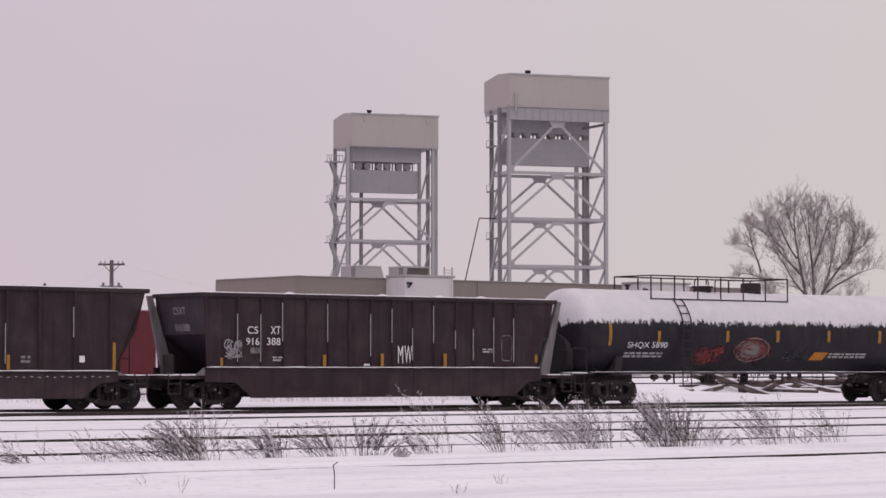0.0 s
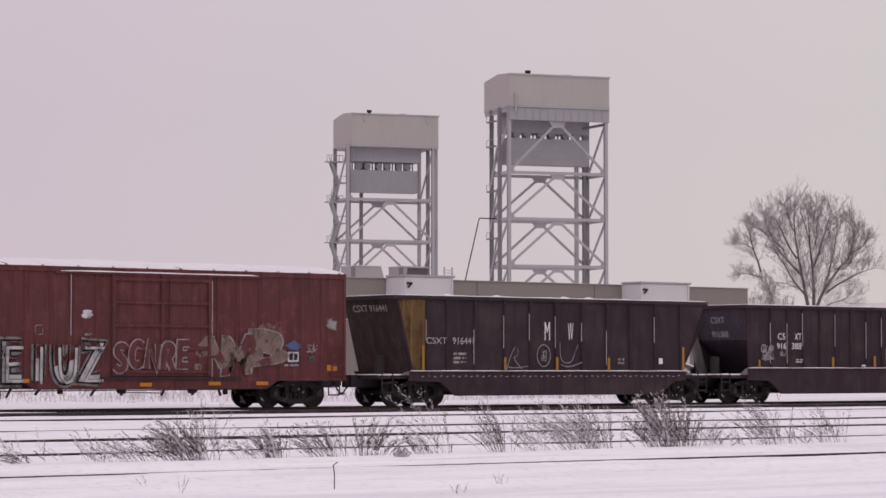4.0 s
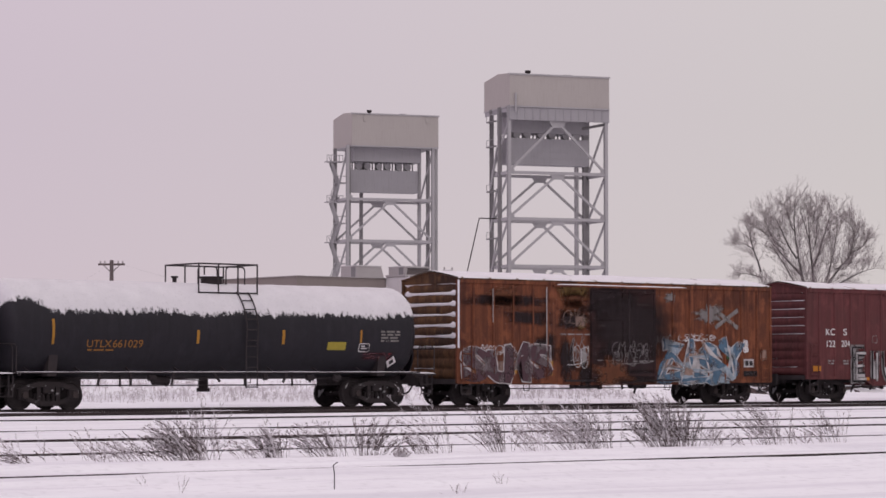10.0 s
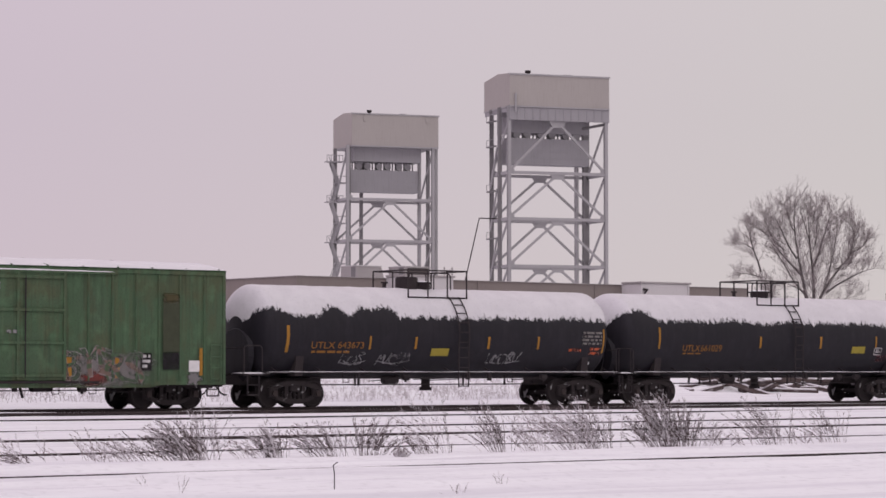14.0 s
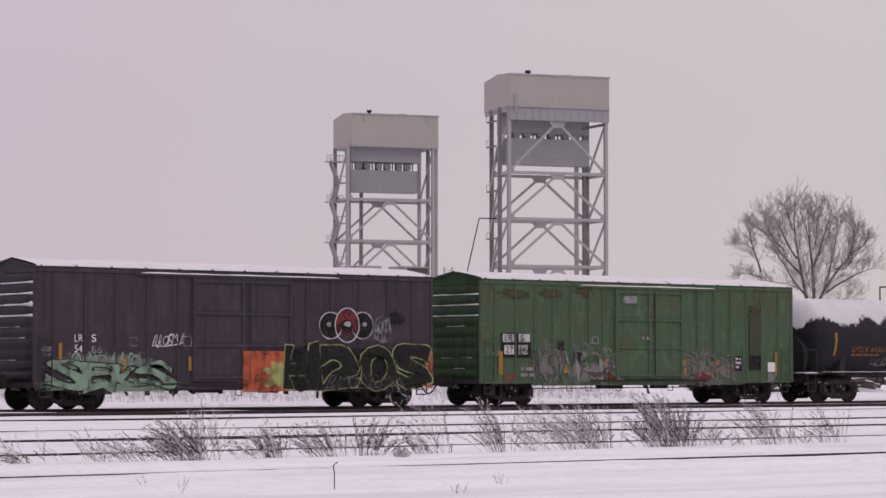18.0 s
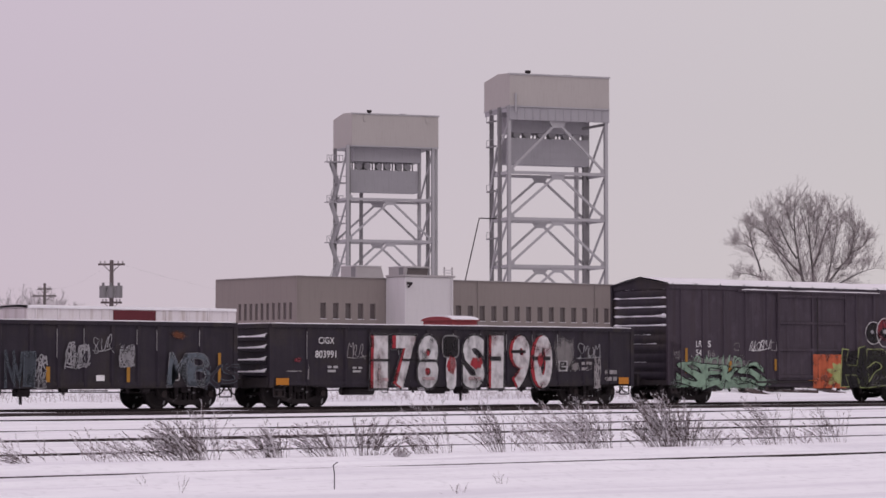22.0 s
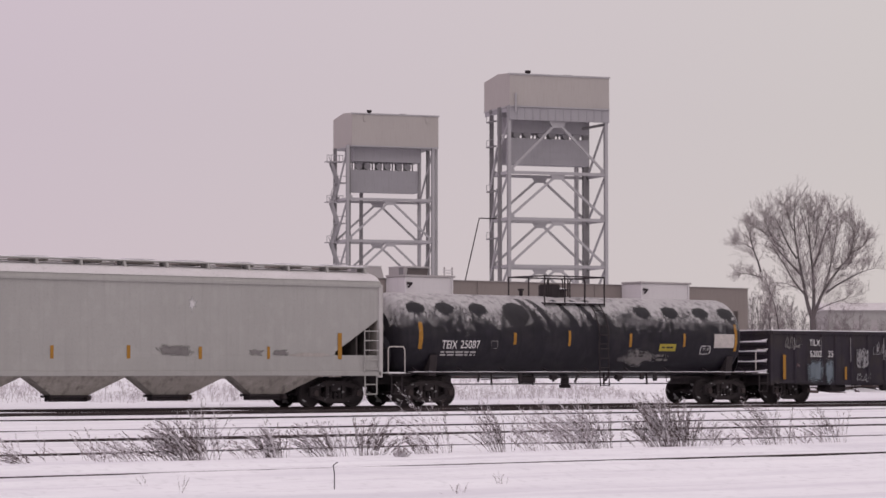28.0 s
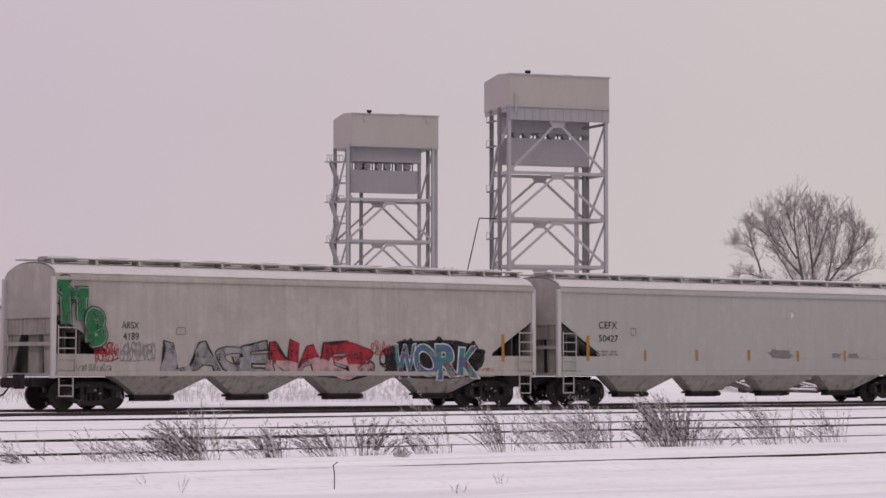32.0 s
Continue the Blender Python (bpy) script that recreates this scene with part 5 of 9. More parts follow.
F_SKY, F_BRICK, F_BLACK = paintmat("soft_sky", (0.30, 0.38, 0.44), fade=True), paintmat("soft_brick_red", (0.17, 0.045, 0.04), fade=True), paintmat("soft_black", (0.02, 0.018, 0.02), fade=True)
F_WHITE = paintmat("soft_white", (0.60, 0.58, 0.59), fade=True)

F2_WHITE, F2_DUST, F2_TAN = paintmat("worn_white_spray", (0.50, 0.48, 0.49)), paintmat("worn_dust_spray", (0.22, 0.20, 0.205)), paintmat("worn_tan_spray", (0.21, 0.145, 0.125))
F2_SMUDGE, F2_SKYGREY, G_DARKRED = paintmat("worn_grey_halo", (0.085, 0.078, 0.083)), paintmat("grey_blue_spray", (0.055, 0.062, 0.075)), paintmat("dark_red_spray", (0.075, 0.015, 0.017))
F_BROWN, G_NICHE, G_HAZE = paintmat("soft_brown", (0.082, 0.070, 0.036), fade=True), paintmat("olive_niche", (0.062, 0.070, 0.045), thin=0.1), paintmat("hazy_blue_spray", (0.105, 0.122, 0.145))
F_OCHRE = paintmat("soft_ochre", (0.115, 0.068, 0.024), fade=True)
F_GREYBLUE = paintmat("soft_grey_blue", (0.16, 0.19, 0.22), fade=True)

# strokes of bold hand-drawn characters, in a unit box
STROKES = {
    "1": "0.3,0.8 0.55,1 0.55,0", "7": "0.05,0.95 0.9,0.95 0.75,0.6 0.4,0", "8": "0.5,0.52 0.15,0.7 0.22,0.95 0.75,0.95 0.82,0.7 0.5,0.52 0.12,0.3 0.2,0.03 0.8,0.03 0.88,0.3 0.5,0.52",
    "S": "0.9,0.85 0.6,1 0.2,0.92 0.15,0.68 0.5,0.52 0.85,0.35 0.8,0.08 0.4,0 0.08,0.15", "9": "0.85,0.7 0.5,0.5 0.15,0.62 0.15,0.9 0.5,1 0.85,0.85 0.8,0.5 0.45,0", "0": "0.5,1 0.15,0.8 0.12,0.3 0.5,0 0.88,0.3 0.85,0.8 0.5,1",
    "W": "0,1 0.2,0 0.5,0.7 0.8,0 1,1", "O": "0.5,1 0.1,0.75 0.1,0.25 0.5,0 0.9,0.25 0.9,0.75 0.5,1", "R": "0.12,0 0.12,1 0.7,1 0.85,0.75 0.6,0.5 0.15,0.48|0.5,0.48 0.9,0", "K": "0.12,1 0.12,0|0.85,1 0.2,0.48 0.9,0",
    "L": "0.15,1 0.15,0.05 0.9,0.1", "A": "0.02,0 0.45,1 0.95,0|0.25,0.38 0.75,0.38", "G": "0.9,0.85 0.4,1 0.1,0.6 0.2,0.1 0.7,0 0.9,0.4 0.55,0.42", "E": "0.9,0.95 0.15,0.95 0.15,0.05 0.9,0.05|0.15,0.5 0.75,0.52",
    "U": "0.1,1 0.12,0.25 0.45,0 0.85,0.2 0.9,1", "Z": "0.05,0.95 0.95,0.95 0.1,0.05 0.95,0.05", "N": "0.08,0 0.12,1 0.85,0 0.9,1", "Y": "0.1,1 0.5,0.5 0.9,1|0.5,0.5 0.42,0", "M": "0,0 0.15,1 0.5,0.35 0.85,1 1,0",
    "H": "0.1,1 0.12,0|0.88,1 0.9,0|0.1,0.5 0.88,0.5", "B": "0.12,0 0.12,1 0.7,0.95 0.75,0.62 0.15,0.52 0.8,0.42 0.8,0.08 0.12,0", "4": "0.7,0 0.7,1 0.05,0.35 0.95,0.35", "P": "0.12,0 0.12,1 0.8,0.9 0.8,0.55 0.15,0.45",
    "F": "0.9,0.95 0.15,0.95 0.12,0|0.15,0.5 0.7,0.52", "T": "0.02,0.95 0.98,0.95|0.5,0.95 0.45,0", "X": "0.05,1 0.95,0|0.95,1 0.05,0",
    "I": "0.5,1 0.48,0", "C": "0.9,0.85 0.5,1 0.12,0.75 0.12,0.25 0.5,0 0.9,0.15",
    "~": "0,0.2 0.2,0.9 0.4,0.15 0.6,1 0.8,0.1 1,0.8", "@": "0.1,0.1 0.2,0.9 0.7,1 0.9,0.6 0.5,0.3 0.3,0.6 0.6,0.8", "^": "0,0 0.3,1 0.55,0.3 0.75,0.9 1,0",
}


def ribbon(pts, w, y):
    """A flat band of paint along a line, with mitred bends."""
    P = [Vector((a, b)) for a, b in pts]
    left, right = [], []
    for i, p in enumerate(P):
        d0 = (p - P[i - 1]).normalized() if i else (P[1] - p).normalized()
        d1 = (P[i + 1] - p).normalized() if i < len(P) - 1 else d0
        d = d0 + d1
        d = d.normalized() if d.length > 0.3 else d1
        nrm = Vector((-d.y, d.x))
        k = min(1.5, 1 / max(0.4, nrm.dot(Vector((-d1.y, d1.x)))))
        left.append(p + nrm * w / 2 * k)
        right.append(p - nrm * w / 2 * k)
    n = len(P)
    return [(v.x, y - 0.006 * i / n, v.y) for i, v in enumerate(left)], [(v.x, y - 0.006 * i / n - 0.0008, v.y) for i, v in enumerate(right)]


def smooth_line(pts, times=2):
    for _ in range(times):
        out = [pts[0]]
        for a, b in zip(pts, pts[1:]):
            out += [(a[0] * 0.75 + b[0] * 0.25, a[1] * 0.75 + b[1] * 0.25), (a[0] * 0.25 + b[0] * 0.75, a[1] * 0.25 + b[1] * 0.75)]
        pts = out + [pts[-1]]
    return pts


def wrapped(me, wrap):
    """Lays flat paint onto a tank's shell."""
    if wrap:
        r, zc = wrap
        for v in me.vertices:
            off = -v.co.y
            q = r + 0.012 + off
            v.co.y = -math.sqrt(max(0.01, q * q - (v.co.z - zc) ** 2))
    return me


def stroke_paint(car, lines, w, material, y, name="graffiti", label="", wrap=None):
    k = Kit()
    for i, ln in enumerate(lines):
        a, b = ribbon(ln, w, -0.0012 * i)
        k.grid([a, b])
    me = wrapped(k.mesh(name, material), wrap)
    return part(name, me, material, car, label, (0, 0 if wrap else y, 0))


def glyph_lines(word, x0, x1, z0, z1, slant=0.0, soft=2, wobble=0.0):
    n, out = len(word), []
    cw = (x1 - x0) / n
    for i, ch in enumerate(word):
        dz = wobble * math.sin(i * 2.3 + x0)
        for s in STROKES[ch].split("|"):
            pts = [tuple(float(q) for q in p.split(",")) for p in s.split()]
            pts = smooth_line(pts, soft) if ch not in "17ZWNMKHEA4L^" or soft == 0 else pts
            out.append([(x0 + cw * (i + 0.10 + 0.80 * u) + slant * v, z0 + dz + (z1 - z0) * v) for u, v in pts])
    return out


def graffiti(car, word, x0, x1, z0, z1, fill, edge, w=0.2, y=-1.63, slant=0.0, halo=None, top=None, wobble=0.04, line=0.06, wrap=None, label="spray-painted letters"):
    """Bold letters: halo behind, edge, fill, and a second tone on the upper half."""
    m = w / 2 + line
    lines = glyph_lines(word, x0 + m * 0.5, x1 - m * 0.5, z0 + m, z1 - m, slant, wobble=wobble)
    if halo:
        stroke_paint(car, lines, w + line * 4, halo, y, "graffiti_shade", "", wrap)
    stroke_paint(car, lines, w + line * 2, edge, y - 0.010, "graffiti_outline", "", wrap)
    g = stroke_paint(car, lines, w, fill, y - 0.022, "graffiti", label, wrap)
    if top:
        zm = (z0 + z1) / 2
        cut = []
        for ln in lines:
            seg = [p for p in ln if p[1] > zm]
            if len(seg) > 1:
                cut.append(seg)
        if cut:
            stroke_paint(car, cut, w * 0.96, top, y - 0.036, "graffiti_tone", "", wrap)
    return g


def bubble(car, word, x0, x1, z0, z1, fill, edge, fat=0.05, line=0.05, y=-1.63, halo=None, shade=None, tones=(), split=None, slant=0.0, lap=0.06, jig=0.05, seed=1, warp=0.0, label="spray-painted block letters"):
    """Fat block letters, each in its own cell: halo, shade to one side, edge, fill, and patches of other tones inside."""
    rng, n = random.Random(seed), len(word)
    cw, h = (x1 - x0) / n, z1 - z0
    layers = collections.OrderedDict((q, Kit()) for q in ("halo", "shade", "edge", "fill"))
    pick = []
    for i, ch in enumerate(word):
        a, b = x0 + cw * (i - lap * 0.5), x0 + cw * (i + 1 + lap * 0.5)
        lo, hi = z0 + h * jig * rng.random(), z1 - h * jig * rng.random()
        lean = slant + rng.uniform(-0.04, 0.04)
        frame_box = None
        for what, grow in (("fill", fat), ("edge", fat + line), ("shade", fat), ("halo", fat + line * 2.4)):
            if (what == "halo" and not halo) or (what == "shade" and not shade):
                continue
            cu = bpy.data.curves.new("writing", "FONT")
            cu.body, cu.size, cu.offset, cu.resolution_u = ch, 1.4, grow, 4
            tmp = bpy.data.objects.new("writing", cu)
            me = bpy.data.meshes.new_from_object(tmp)
            bpy.data.objects.remove(tmp)
            if frame_box is None:
                xs, zs = [v.co.x for v in me.vertices], [v.co.y for v in me.vertices]
                frame_box = (min(xs), max(xs) - min(xs), min(zs), max(zs) - min(zs))
            bx, bw, bz, bh = frame_box
            m, dx = line * h * 0.5, (0.15 * cw if what == "fill" and shade else 0.0)
            bm = bmesh.new()
            bm.from_mesh(me)
            if what == "fill" and (tones or split):
                for c in range(1, 7):
                    bmesh.ops.bisect_plane(bm, geom=bm.verts[:] + bm.edges[:] + bm.faces[:], plane_co=(bx, bz + bh * c / 7, 0), plane_no=(rng.uniform(-.5, .5), 1, 0))
                for c in (0.35, 0.68):
                    bmesh.ops.bisect_plane(bm, geom=bm.verts[:] + bm.edges[:] + bm.faces[:], plane_co=(bx + bw * c, bz, 0), plane_no=(1, rng.uniform(-.3, .3), 0))
            bm.verts.index_update()
            depth = {"halo": 0.0, "edge": -0.006, "shade": -0.010, "fill": -0.014}[what] - 0.0006 * i
            pts = []
            for v in bm.verts:
                u, w = (v.co.x - bx) / bw, (v.co.y - bz) / bh
                k = min(1.0, ((hi - lo) / bh) / ((b - a) / bw))
                u = u * k if u < 0 else (1 + (u - 1) * k if u > 1 else u)
                z = lo + m + (hi - lo - 2 * m) * w
                x = a + m + dx + (b - a - 2 * m - dx) * u + lean * (z - z0)
                pts.append((x + warp * noise.noise((x * 1.2 + seed, z * 1.2, 0)), depth, z + warp * 0.8 * noise.noise((x * 1.2, z * 1.2, seed + 5))))
            if what == "fill":
                patch = {}
                for f in bm.faces:
                    q = f.calc_center_median()
                    u, w = (q.x - bx) / bw, (q.y - bz) / bh
                    if split:
                        pick.append(1 if w + rng.uniform(-0.02, 0.02) < 0.46 else 0)
                    elif tones:
                        key = (int(u * 2.99), int(w * 5.99))
                        patch.setdefault(key, rng.randrange(len(tones) + 1))
                        pick.append(patch[key])
                    else:
                        pick.append(0)
            layers[what].add(pts, [tuple(v.index for v in f.verts) for f in bm.faces])
            bm.free()
            bpy.data.meshes.remove(me)
    for what, paint in (("halo", halo), ("shade", shade), ("edge", edge)):
        if paint and layers[what].v:
            part("graffiti_" + ("outline" if what == "edge" else what), layers[what], paint, car, "", (0, y, 0))
    me = layers["fill"].mesh("graffiti", fill)
    for paint in (tones or ((split,) if split else ())):
        me.materials.append(paint)
    for f, c in zip(me.polygons, pick):
        f.material_index = c
    return part("graffiti", me, None, car, label, (0, y, 0))


def tag(car, x0, x1, z0, z1, material, seed, w=0.03, y=-1.63, wrap=None, loops=None):
    """A quick handwritten scribble of loops, arches and sticks."""
    rng = random.Random(seed)
    n = loops or max(3, int((x1 - x0) / 0.26))
    cw, full, lines = (x1 - x0) / n, z1 - z0, []
    tiers = max(1, min(4, round(full / (cw * 2.0))))
    h, foot = full / tiers * (1.25 if tiers > 1 else 1.0), z0
    for i in range(n * tiers):
        a, kind = x0 + cw * (i % n - 0.1), rng.randrange(5)
        z0 = foot + (full - h) * (i // n) / max(1, tiers - 1)
        cell = cw * 1.25
        lean, dz = rng.uniform(0.0, 0.25) * cell, rng.uniform(-0.12, 0.12) * h
        if kind == 0:
            p = [(0.5 + 0.5 * math.cos(k * 0.9), 0.45 + 0.42 * math.sin(k * 0.9)) for k in range(9)]
        elif kind == 1:
            p = [(0.1, 0.95), (0.15, 0.1), (0.55, 0.0), (0.7, 0.6), (0.95, 0.9)]
        elif kind == 2:
            p = [(0.0, 0.0), (0.2, 0.9), (0.5, 1.0), (0.55, 0.5), (0.2, 0.45), (0.9, 0.0)]
        elif kind == 3:
            p = [(0.9, 0.9), (0.3, 1.0), (0.1, 0.7), (0.7, 0.4), (0.8, 0.1), (0.1, 0.0)]
        else:
            p = [(0.1, 0.0), (0.2, 1.0), (0.5, 0.4), (0.75, 1.0), (0.9, 0.05)]
        p = [(u + rng.uniform(-.08, .08), v + rng.uniform(-.08, .08)) for u, v in p]
        if i % n == 0:
            lines.append([])
        lines[-1] += [(a + cell * u + lean * v, z0 + dz + h * v) for u, v in p]
    lines = [smooth_line(ln, 2) for ln in lines]
    z0 = foot
    lines.append(smooth_line([(x0, z0 + h * rng.uniform(0.0, 0.3)), ((x0 + x1) / 2, z0 + h * rng.uniform(-0.1, 0.1)), (x1 + cw * 0.3, z0 + h * rng.uniform(0.1, 0.5))], 2))
    return stroke_paint(car, lines, w * 0.8, material, y, "graffiti_tag", "scribbled spray-paint tag", wrap)


def blob(car, x0, x1, z0, z1, material, seed=1, y=-1.628, rough=0.12, wrap=None, name="paint_patch", label="", square=2.0):
    rng_off, n, k = seed * 7.3, 56, Kit()
    cx, cz, rx, rz = (x0 + x1) / 2, (z0 + z1) / 2, (x1 - x0) / 2, (z1 - z0) / 2
    def ring(f):
        out = []
        for i in range(n):
            a = 2 * math.pi * i / n
            q = f * (1 + rough * noise.noise((math.cos(a) * 2 + rng_off, math.sin(a) * 2, 0)) * 1.6)
            c, s = math.cos(a), math.sin(a)
            out.append((cx + rx * q * math.copysign(abs(c) ** (2 / square), c), 0, cz + rz * q * math.copysign(abs(s) ** (2 / square), s)))
        return out + out[:1]
    f0 = 1.15 if material.name.startswith("soft") else 1.0
    k.grid([ring(f0), ring(0.8), ring(0.45), ring(0.02)])
    me = wrapped(k.mesh(name, material), wrap)
    wear = me.attributes.new("wear", "FLOAT", "POINT")
    for i in range(len(me.vertices)):
        wear.data[i].value = (0.0, 0.45, 0.7, 0.8)[min(3, i // (n + 1))]
    return part(name, me, material, car, label, (0, 0 if wrap else y, 0))


def outline_loop(car, x0, x1, z0, z1, material, w=0.04, y=-1.64, wrap=None, square=2.0, name="graffiti_outline"):
    cx, cz, rx, rz = (x0 + x1) / 2, (z0 + z1) / 2, (x1 - x0) / 2, (z1 - z0) / 2
    pts = []
    for i in range(29):
        a = 2 * math.pi * i / 28
        c, s = math.cos(a), math.sin(a)
        pts.append((cx + rx * math.copysign(abs(c) ** (2 / square), c), cz + rz * math.copysign(abs(s) ** (2 / square), s)))
    return stroke_paint(car, [pts], w, material, y, name, "", wrap)


def bars(car, x0, x1, z0, z1, material, rows=2, y=-1.63, wrap=None, seed=1):
    """Small print that cannot be read."""
    rng, k = random.Random(seed), Kit()
    h = (z1 - z0) / (rows * 1.7)
    for r in range(rows):
        z, x = z1 - h - r * h * 1.7, x0
        while x < x1 - 0.05:
            w = rng.uniform(0.12, 0.4)
            k.add([(x, 0, z), (min(x + w, x1), 0, z), (min(x + w, x1), 0, z + h), (x, 0, z + h)], ((0, 1, 2, 3),))
            x += w + 0.07
    me = wrapped(k.mesh("small_print", material), wrap)
    part("small_print", me, material, car, "rows of small unreadable print", (0, 0 if wrap else y, 0))


def plate(car, x0, x1, z0, z1, material, y=-1.63, wrap=None, name="decal", label="", skew=0.0):
    k = Kit()
    k.grid([[(x0 + (x1 - x0) * i / 3 + skew * j / 3, 0, z0 + (z1 - z0) * j / 3) for i in range(4)] for j in range(4)])
    me = wrapped(k.mesh(name, material), wrap)
    return part(name, me, material, car, label, (0, 0 if wrap else y, 0))


def words(car, text, x0, x1, z0, z1, material, y=-1.63, wrap=None):
    ob = letters(text, z1 - z0, material, car, 0, 0, 0, width=x1 - x0)
    me = ob.data
    hi = max(v.co.z for v in me.vertices)
    lo = min(v.co.z for v in me.vertices)
    for v in me.vertices:
        v.co = (v.co.x + x0, 0 if wrap else y, z0 + (v.co.z - lo) / (hi - lo) * (z1 - z0))
    if wrap:
        wrapped(me, wrap)
    ob.matrix_basis = Matrix()
    return ob


def diamond(car, x, z, r, wrap):
    k = Kit().add([(x - r, 0, z), (x, 0, z - r), (x + r, 0, z), (x, 0, z + r)], ((0, 1, 2, 3),))
    part("hazard_placard", wrapped(k.mesh("hazard_placard", WHITE), wrap), WHITE, car, "white diamond hazard placard")
    k = Kit().add([(x - r * .5, 0, z), (x, 0, z - r * .5), (x + r * .5, 0, z), (x, 0, z + r * .5)], ((0, 1, 2, 3),))
    me = wrapped(k.mesh("placard_mark", DARK_LETTER), (wrap[0] + 0.006, wrap[1]))
    part("placard_mark", me, DARK_LETTER, car)



words(tank_a, "SHQX 5890", -7.51, -5.51, 2.01, 2.26, WHITE, wrap=(1.56, 2.63))
bars(tank_a, -7.57, -5.65, 1.65, 1.88, DULL_WHITE, seed=3, wrap=(1.56, 2.63))
plate(tank_a, -8.49, -8.35, 2.12, 2.99, YELLOW, wrap=(1.56, 2.63), name="reflector", label="yellow reflective marker")
plate(tank_a, -6.05, -5.91, 2.26, 2.68, YELLOW, wrap=(1.56, 2.63), name="reflector", label="yellow reflective marker")
plate(tank_a, -2.49, -2.34, 2.29, 2.72, YELLOW, wrap=(1.56, 2.63), name="reflector", label="yellow reflective marker")
plate(tank_a, 0.23, 0.39, 2.31, 2.75, YELLOW, wrap=(1.56, 2.63), name="reflector", label="yellow reflective marker")
plate(tank_a, 3.09, 3.25, 2.33, 2.77, YELLOW, wrap=(1.56, 2.63), name="reflector", label="yellow reflective marker")
plate(tank_a, 6.05, 6.21, 2.3, 2.8, YELLOW, wrap=(1.56, 2.63), name="reflector", label="yellow reflective marker")
blob(tank_a, -3.9, -2.92, 1.44, 2.02, F_BRICK, 2, rough=0.35, wrap=(1.56, 2.63))
blob(tank_a, -3.1, -2.44, 1.72, 2.16, F_BRICK, 3, rough=0.4, wrap=(1.56, 2.63))
tag(tank_a, -3.99, -2.5, 1.44, 2.15, G_MAROON, 4, 0.05, wrap=(1.56, 2.63))
blob(tank_a, -1.95, 0.01, 1.51, 2.49, F_BRICK, 5, rough=0.10, wrap=(1.56, 2.63))
blob(tank_a, -1.71, -0.42, 1.66, 2.3, F_GREY, 6, rough=0.2, wrap=(1.56, 2.63))
outline_loop(tank_a, -1.86, -0.08, 1.56, 2.45, F2_DUST, 0.04, wrap=(1.56, 2.63))
plate(tank_a, 2.34, 3.11, 1.61, 1.92, ORANGE_SQ, skew=0.18, label="orange slanted decal", wrap=(1.56, 2.63))
bars(tank_a, 3.37, 5.51, 1.66, 1.89, DULL_WHITE, seed=8, wrap=(1.56, 2.63))
tag(tank_a, 0.82, 2.28, 1.61, 2.01, F2_SKYGREY, 5, 0.05, wrap=(1.56, 2.63))

words(hop_a, "CS", -5.82, -5.41, 2.41, 2.65, WHITE, y=-1.61)
words(hop_a, "XT", -4.9, -4.51, 2.4, 2.66, WHITE, y=-1.61)
words(hop_a, "916", -5.87, -5.36, 2.04, 2.27, WHITE, y=-1.61)
words(hop_a, "388", -5.05, -4.51, 2.04, 2.28, WHITE, y=-1.61)
words(hop_a, "M", 0.38, 0.6, 1.45, 2.05, WHITE, y=-1.61)
words(hop_a, "W", 0.66, 0.99, 1.45, 2.05, WHITE, y=-1.61)
tag(hop_a, -6.72, -6.07, 1.6, 2.25, G_SILVER, 11, 0.05, loops=3, y=-1.61)
tag(hop_a, -6.67, -6.12, 1.64, 2.19, G_SILVER, 12, 0.05, loops=2, y=-1.61)
bars(hop_a, -4.82, -4.43, 1.48, 1.66, DULL_WHITE, y=-1.61)
plate(hop_a, -1.07, -0.83, 1.37, 1.43, WHITE, y=-1.61)
plate(hop_a, -6.88, -6.78, 1.32, 1.62, YELLOW, y=-1.61, name="reflector", label="yellow reflective marker")
plate(hop_a, -2.78, -2.65, 1.33, 1.73, YELLOW, y=-1.61, name="reflector", label="yellow reflective marker")
plate(hop_a, -0.36, -0.23, 1.33, 1.78, YELLOW, y=-1.61, name="reflector", label="yellow reflective marker")
plate(hop_a, 2.37, 2.51, 1.33, 1.79, YELLOW, y=-1.61, name="reflector", label="yellow reflective marker")
plate(hop_a, 6.53, 6.65, 1.49, 1.77, YELLOW, y=-1.61, name="reflector", label="yellow reflective marker")
outline_loop(hop_a, 4.99, 5.46, 1.55, 2.44, G_DUST, 0.02, square=6, y=-1.61)
bars(hop_a, 4.12, 4.58, 1.8, 1.97, DULL_WHITE, y=-1.61)
plate(hop_a, -5.71, -5.31, 1.76, 1.96, G_SMUDGE, y=-1.61)

words(hop_b, "CSXT", -6.26, -5.35, 2.13, 2.35, DULL_WHITE, y=-1.61)
words(hop_b, "916441", -5.09, -4.15, 2.12, 2.36, DULL_WHITE, y=-1.61)
words(hop_b, "M", -0.87, -0.62, 2.29, 2.95, WHITE, y=-1.61)
words(hop_b, "W", 0.23, 0.49, 2.28, 2.92, WHITE, y=-1.61)
bars(hop_b, -5.07, -4.4, 1.39, 1.83, G_DUST, rows=3, y=-1.61)
plate(hop_b, -6.43, -6.34, 1.18, 2.07, YELLOW, y=-1.61, name="reflector", label="yellow reflective marker")
plate(hop_b, -2.76, -2.66, 1.22, 1.67, YELLOW, y=-1.61, name="reflector", label="yellow reflective marker")
plate(hop_b, -0.33, -0.22, 1.22, 1.68, YELLOW, y=-1.61, name="reflector", label="yellow reflective marker")
